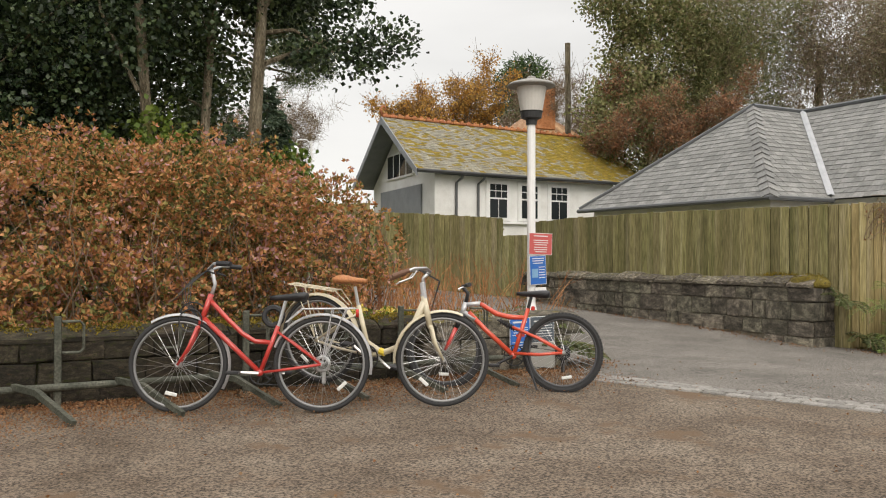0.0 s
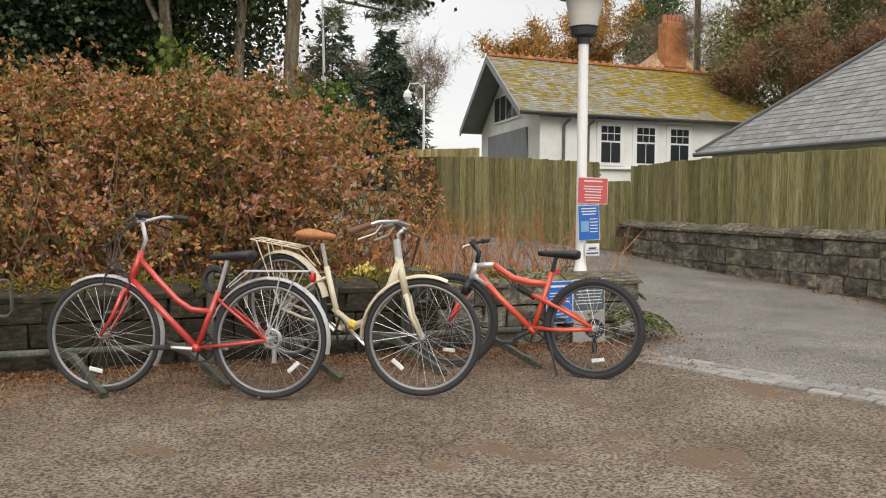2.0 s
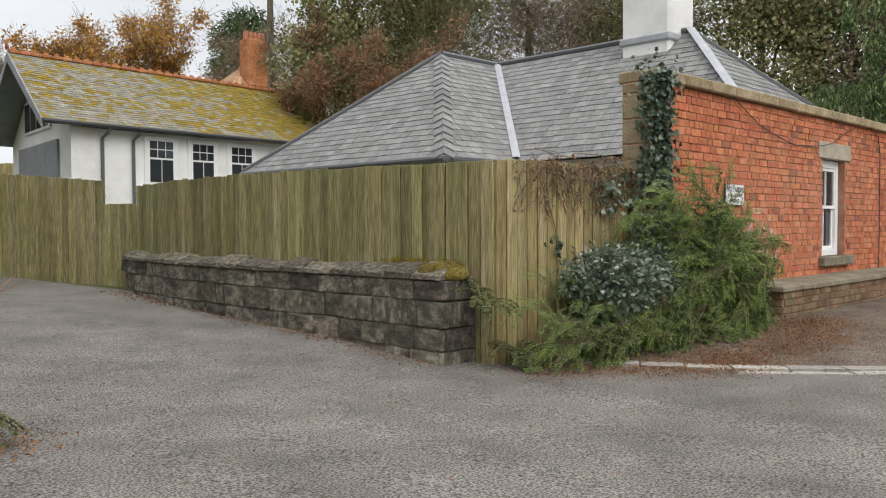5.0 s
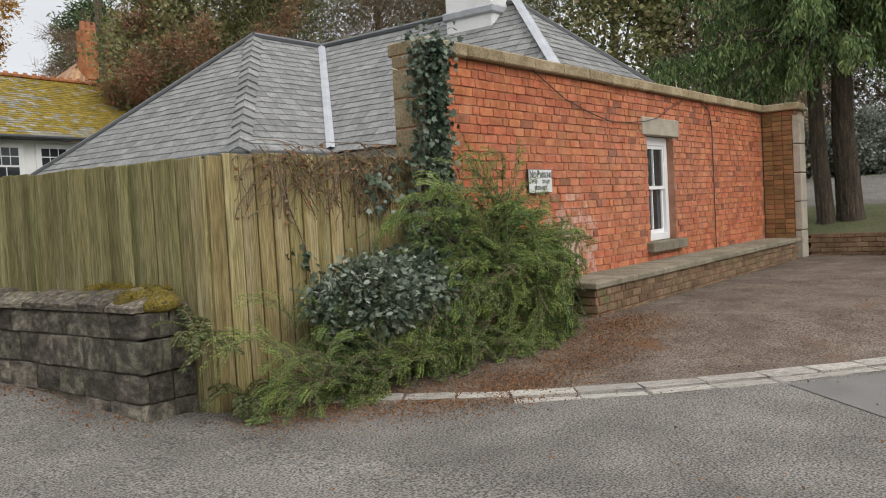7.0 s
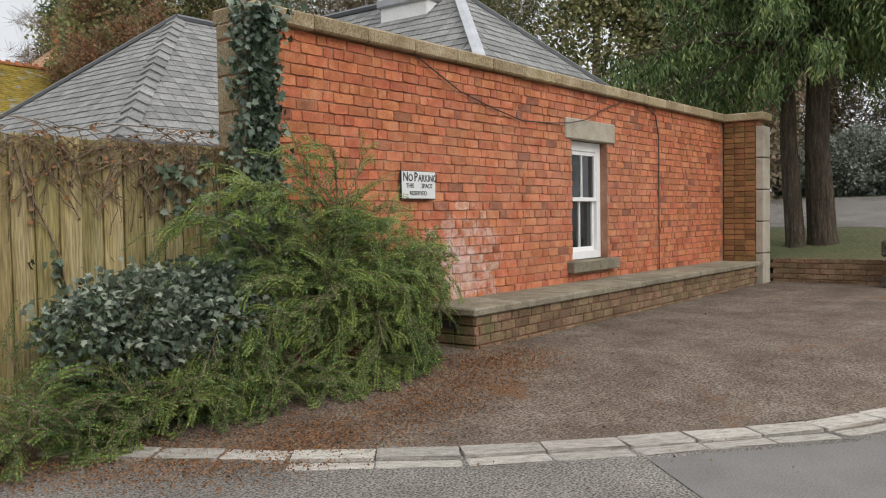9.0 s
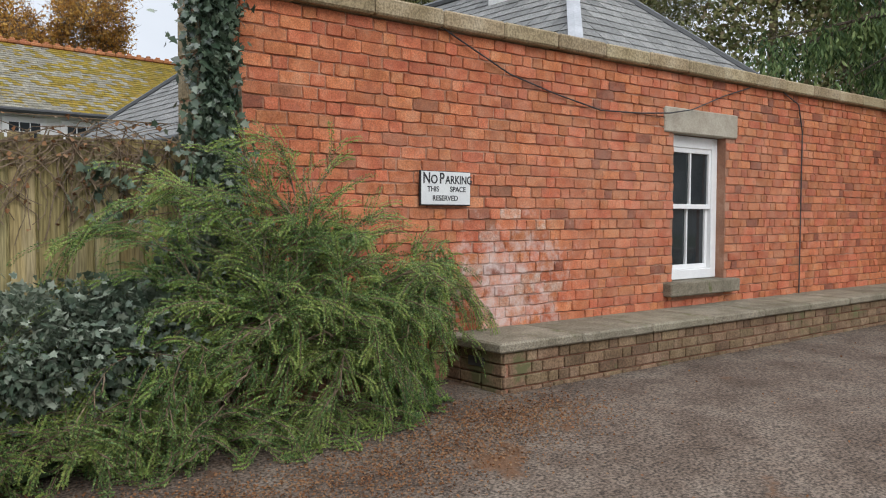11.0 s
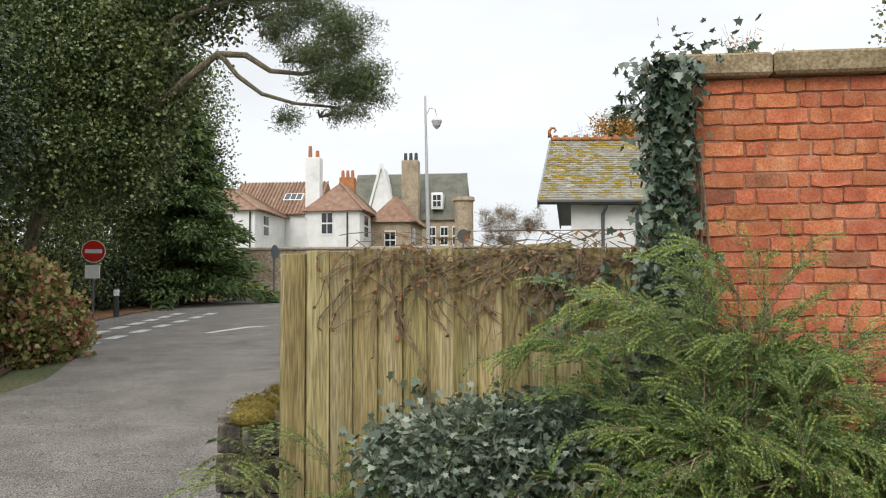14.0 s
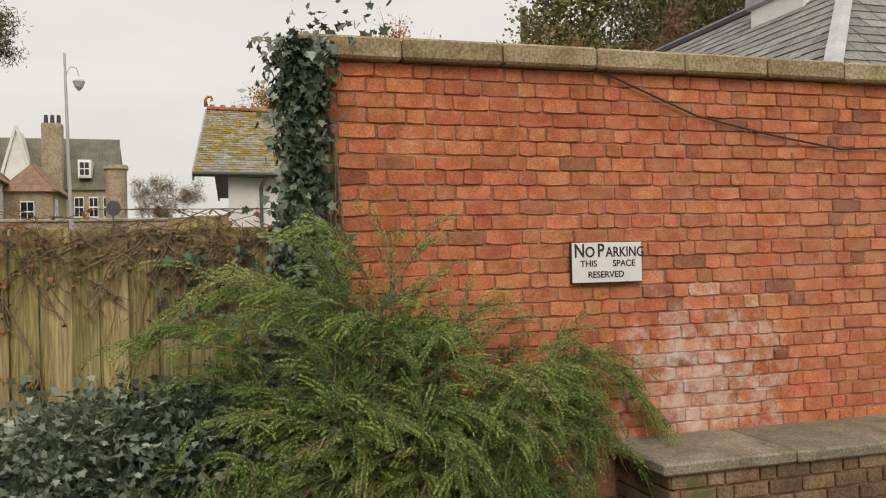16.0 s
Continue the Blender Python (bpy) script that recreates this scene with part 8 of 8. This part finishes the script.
def gable_house(name, x0, x1, y0, y1, z0, ze, zr, label, wallm, roofm, along="x", hip=0.0):
    root = thing(name, (x0, y0, z0), label, "house")
    part("wall", Geo().box(((x0 + x1) / 2, (y0 + y1) / 2, (z0 + ze) / 2), (x1 - x0, y1 - y0, ze - z0)), wallm, root)
    o = 0.35
    a, b, c, d = x0 - o, x1 + o, y0 - o, y1 + o
    if along == "x":
        m = (c + d) / 2
        vs = [(a, c, ze), (b, c, ze), (b, d, ze), (a, d, ze), (a + hip, m, zr), (b - hip, m, zr)]
    else:
        m = (a + b) / 2
        vs = [(b, c, ze), (b, d, ze), (a, d, ze), (a, c, ze), (m, c + hip, zr), (m, d - hip, zr)]
    g = Geo().add(vs, [(0, 1, 5, 4), (1, 2, 5), (2, 3, 4, 5), (3, 0, 4), (3, 2, 1, 0)])
    part("roof", g, roofm, root)
    g = Geo()
    for (p, q, r, s) in ((vs[0], vs[1], vs[5], vs[4]),):
        p, q, r, s = map(Vector, (p, q, r, s))
        n = int((q - p).length / 0.28)
        for i in range(n + 1):
            u = i / n
            g.tube([p.lerp(q, u) + Vector((0, 0, 0.03)), s.lerp(r, u) + Vector((0, 0, 0.03))], 0.075, 4, cap=False)
    tagged(part("roof_ribbing", g, roofm, root), kind="stuff")
    return root


def house_window(root, x, y, z, w, h, side="s"):
    s = (w, 0.08, h) if side == "s" else (0.08, w, h)
    win_ = part("window", Geo().box((x, y, z), s, ch=0.01), M_gloss_white, root)
    for k in (-1, 1):
        for j in (-1, 1):
            c = (x + k * w * 0.235, y - 0.05, z + j * h * 0.235) if side == "s" else (x + 0.05, y + k * w * 0.235, z + j * h * 0.235)
            s2 = (w * 0.40, 0.02, h * 0.40) if side == "s" else (0.02, w * 0.40, h * 0.40)
            part("pane", Geo().box(c, s2), M_glass, win_)


h1 = gable_house("pantiled_house", -10.5, -4.2, 63, 70, 2, 7.2, 10.1, "white rendered house with red pantiled roof", M_white, M_tile, "x")
rl_m = Matrix.Translation((-6.1, 64.6, 8.72)) @ Matrix.Rotation(math.atan2(2.9, 3.85), 4, "X")
rl_ = part("rooflight", Geo().box((0, 0, 0), (1.5, 1.0, 0.10), m=rl_m, ch=0.02), M_paper, h1, "pale framed rooflight")
for k in (-1, 0, 1):
    part("pane", Geo().box((k * 0.46, 0, 0.055), (0.38, 0.8, 0.02), m=rl_m), M_glass, rl_)
ck = part("chimney", Geo().box((-4.0, 62.7, 9.1), (1.1, 0.9, 4.6), ch=0.03), M_white, h1, "white chimney with clay pots")
for k in (-0.3, 0.25):
    part("chimney_pot", Geo().lathe((-4.0 + k, 62.7, 11.4), [(0.16, 0), (0.13, 0.9 if k < 0 else 0.55)], 10), M_pot, ck)
ck = part("chimney", Geo().box((-2.6, 68.0, 9.3), (1.2, 0.9, 2.6), ch=0.03), M_orangebrick, h1, "brick chimney with a row of clay pots")
for k in (-0.4, 0.0, 0.4):
    part("chimney_pot", Geo().lathe((-2.6 + k, 68.0, 10.6), [(0.15, 0), (0.12, 0.6)], 10), M_pot, ck)
house_window(h1, -4.9, 62.98, 3.4, 1.4, 0.8)
h2 = gable_house("pantiled_house", -4.2, -0.3, 61.5, 69, 2, 7.3, 9.6, "white rendered house wing with hipped pantiled roof", M_white, M_tile, "y", 2.4)
house_window(h2, -2.7, 61.48, 6.4, 0.9, 1.7)
house_window(h2, -0.26, 63.6, 6.3, 1.6, 1.8, "e")
house_window(h2, -2.6, 61.48, 3.4, 1.3, 0.8)
part("downpipe", Geo().tube([(-1.2, 61.42, 7.2), (-1.2, 61.42, 2.1)], 0.06, 6), M_dark, h2)
h2b = gable_house("pantiled_house", -11.4, -6.3, 56, 62.9, 2, 6.9, 8.7, "white rendered house end with red pantiled hip", M_white, M_tile, "y", 2.4)
house_window(h2b, -8.2, 55.98, 6.0, 0.9, 1.5)
house_window(h2b, -6.26, 58.2, 6.0, 1.2, 1.5, "e")
part("downpipe", Geo().tube([(-6.6, 55.92, 6.8), (-6.6, 55.92, 2.1)], 0.06, 6), M_dark, h2b)
h3 = gable_house("pantiled_house", -0.3, 2.8, 66, 73, 2, 6.8, 9.0, "low stone house with red pantiled roof", M_tower, M_tile, "y", 2.0)
house_window(h3, 2.84, 67.5, 5.6, 1.2, 1.5, "e")
house_window(h3, 1.2, 65.98, 5.4, 0.9, 1.5)
h4 = gable_house("stone_villa", -8.5, 4.6, 96, 106, 2, 9.4, 15.4, "tall grey sandstone villa with steep slate roof", M_tower, M_roofgreen, "x", 0.3)
g = Geo().prism([(-6.2, 95.3, 9.4), (-3.2, 95.3, 9.4), (-4.7, 95.3, 15.6)], (0, 4, 0))
part("front_gable", g, M_white, h4, "white bargeboarded gable")
g = Geo()
for a, b in (((-6.6, 95.2, 9.0), (-4.7, 95.2, 15.9)), ((-2.8, 95.2, 9.0), (-4.7, 95.2, 15.9))):
    g.tube([a, b], 0.18, 4)
part("barge_board", g, M_paper, h4)
ck = part("chimney", Geo().box((-1.3, 95.2, 12.4), (1.9, 1.6, 7.4), ch=0.05), M_tower, h4, "tall sandstone chimney stack")
for k in (-0.6, 0, 0.6):
    part("chimney_pot", Geo().lathe((-1.3 + k, 95.2, 16.1), [(0.22, 0), (0.18, 0.9)], 10), M_dark, ck)
part("dormer", Geo().box((1.6, 97.0, 11.6), (1.3, 2.5, 1.9), ch=0.03), M_gloss_white, h4)
house_window(h4, 1.6, 95.7, 11.6, 1.0, 1.5)
for k in range(3):
    house_window(h4, 1.0 + k * 1.4, 95.95, 7.6, 0.9, 2.2)
part("turret", Geo().lathe((4.6, 96.2, 2.0), [(1.1, 0), (1.1, 9.4), (1.3, 9.6), (1.2, 10.0)], 12), M_tower, h4)
ch_h = gable_house("tiled_house", 27.4, 34.2, 40.5, 47.0, 1, 7.0, 10.1, "distant brick house with tan tiled hipped roof", M_brick_brown, M_tantile, "x", 3.2)
ck = part("chimney", Geo().box((30.5, 42.6, 10.2), (1.4, 0.9, 2.6), ch=0.05), M_orangebrick, ch_h, "orange brick chimney stack")
for k in range(5):
    part("chimney_pot", Geo().lathe((29.95 + 0.27 * k, 42.6, 11.5), [(0.15, 0), (0.12, 0.45)], 8), M_pot, ck)
bare_tree("small_bare_tree", (10.9, 45.0, 1.3), 4.4, "small leafless brown tree beyond the fence", L_brown, 0.06, 2, 71, 5, 0.08)
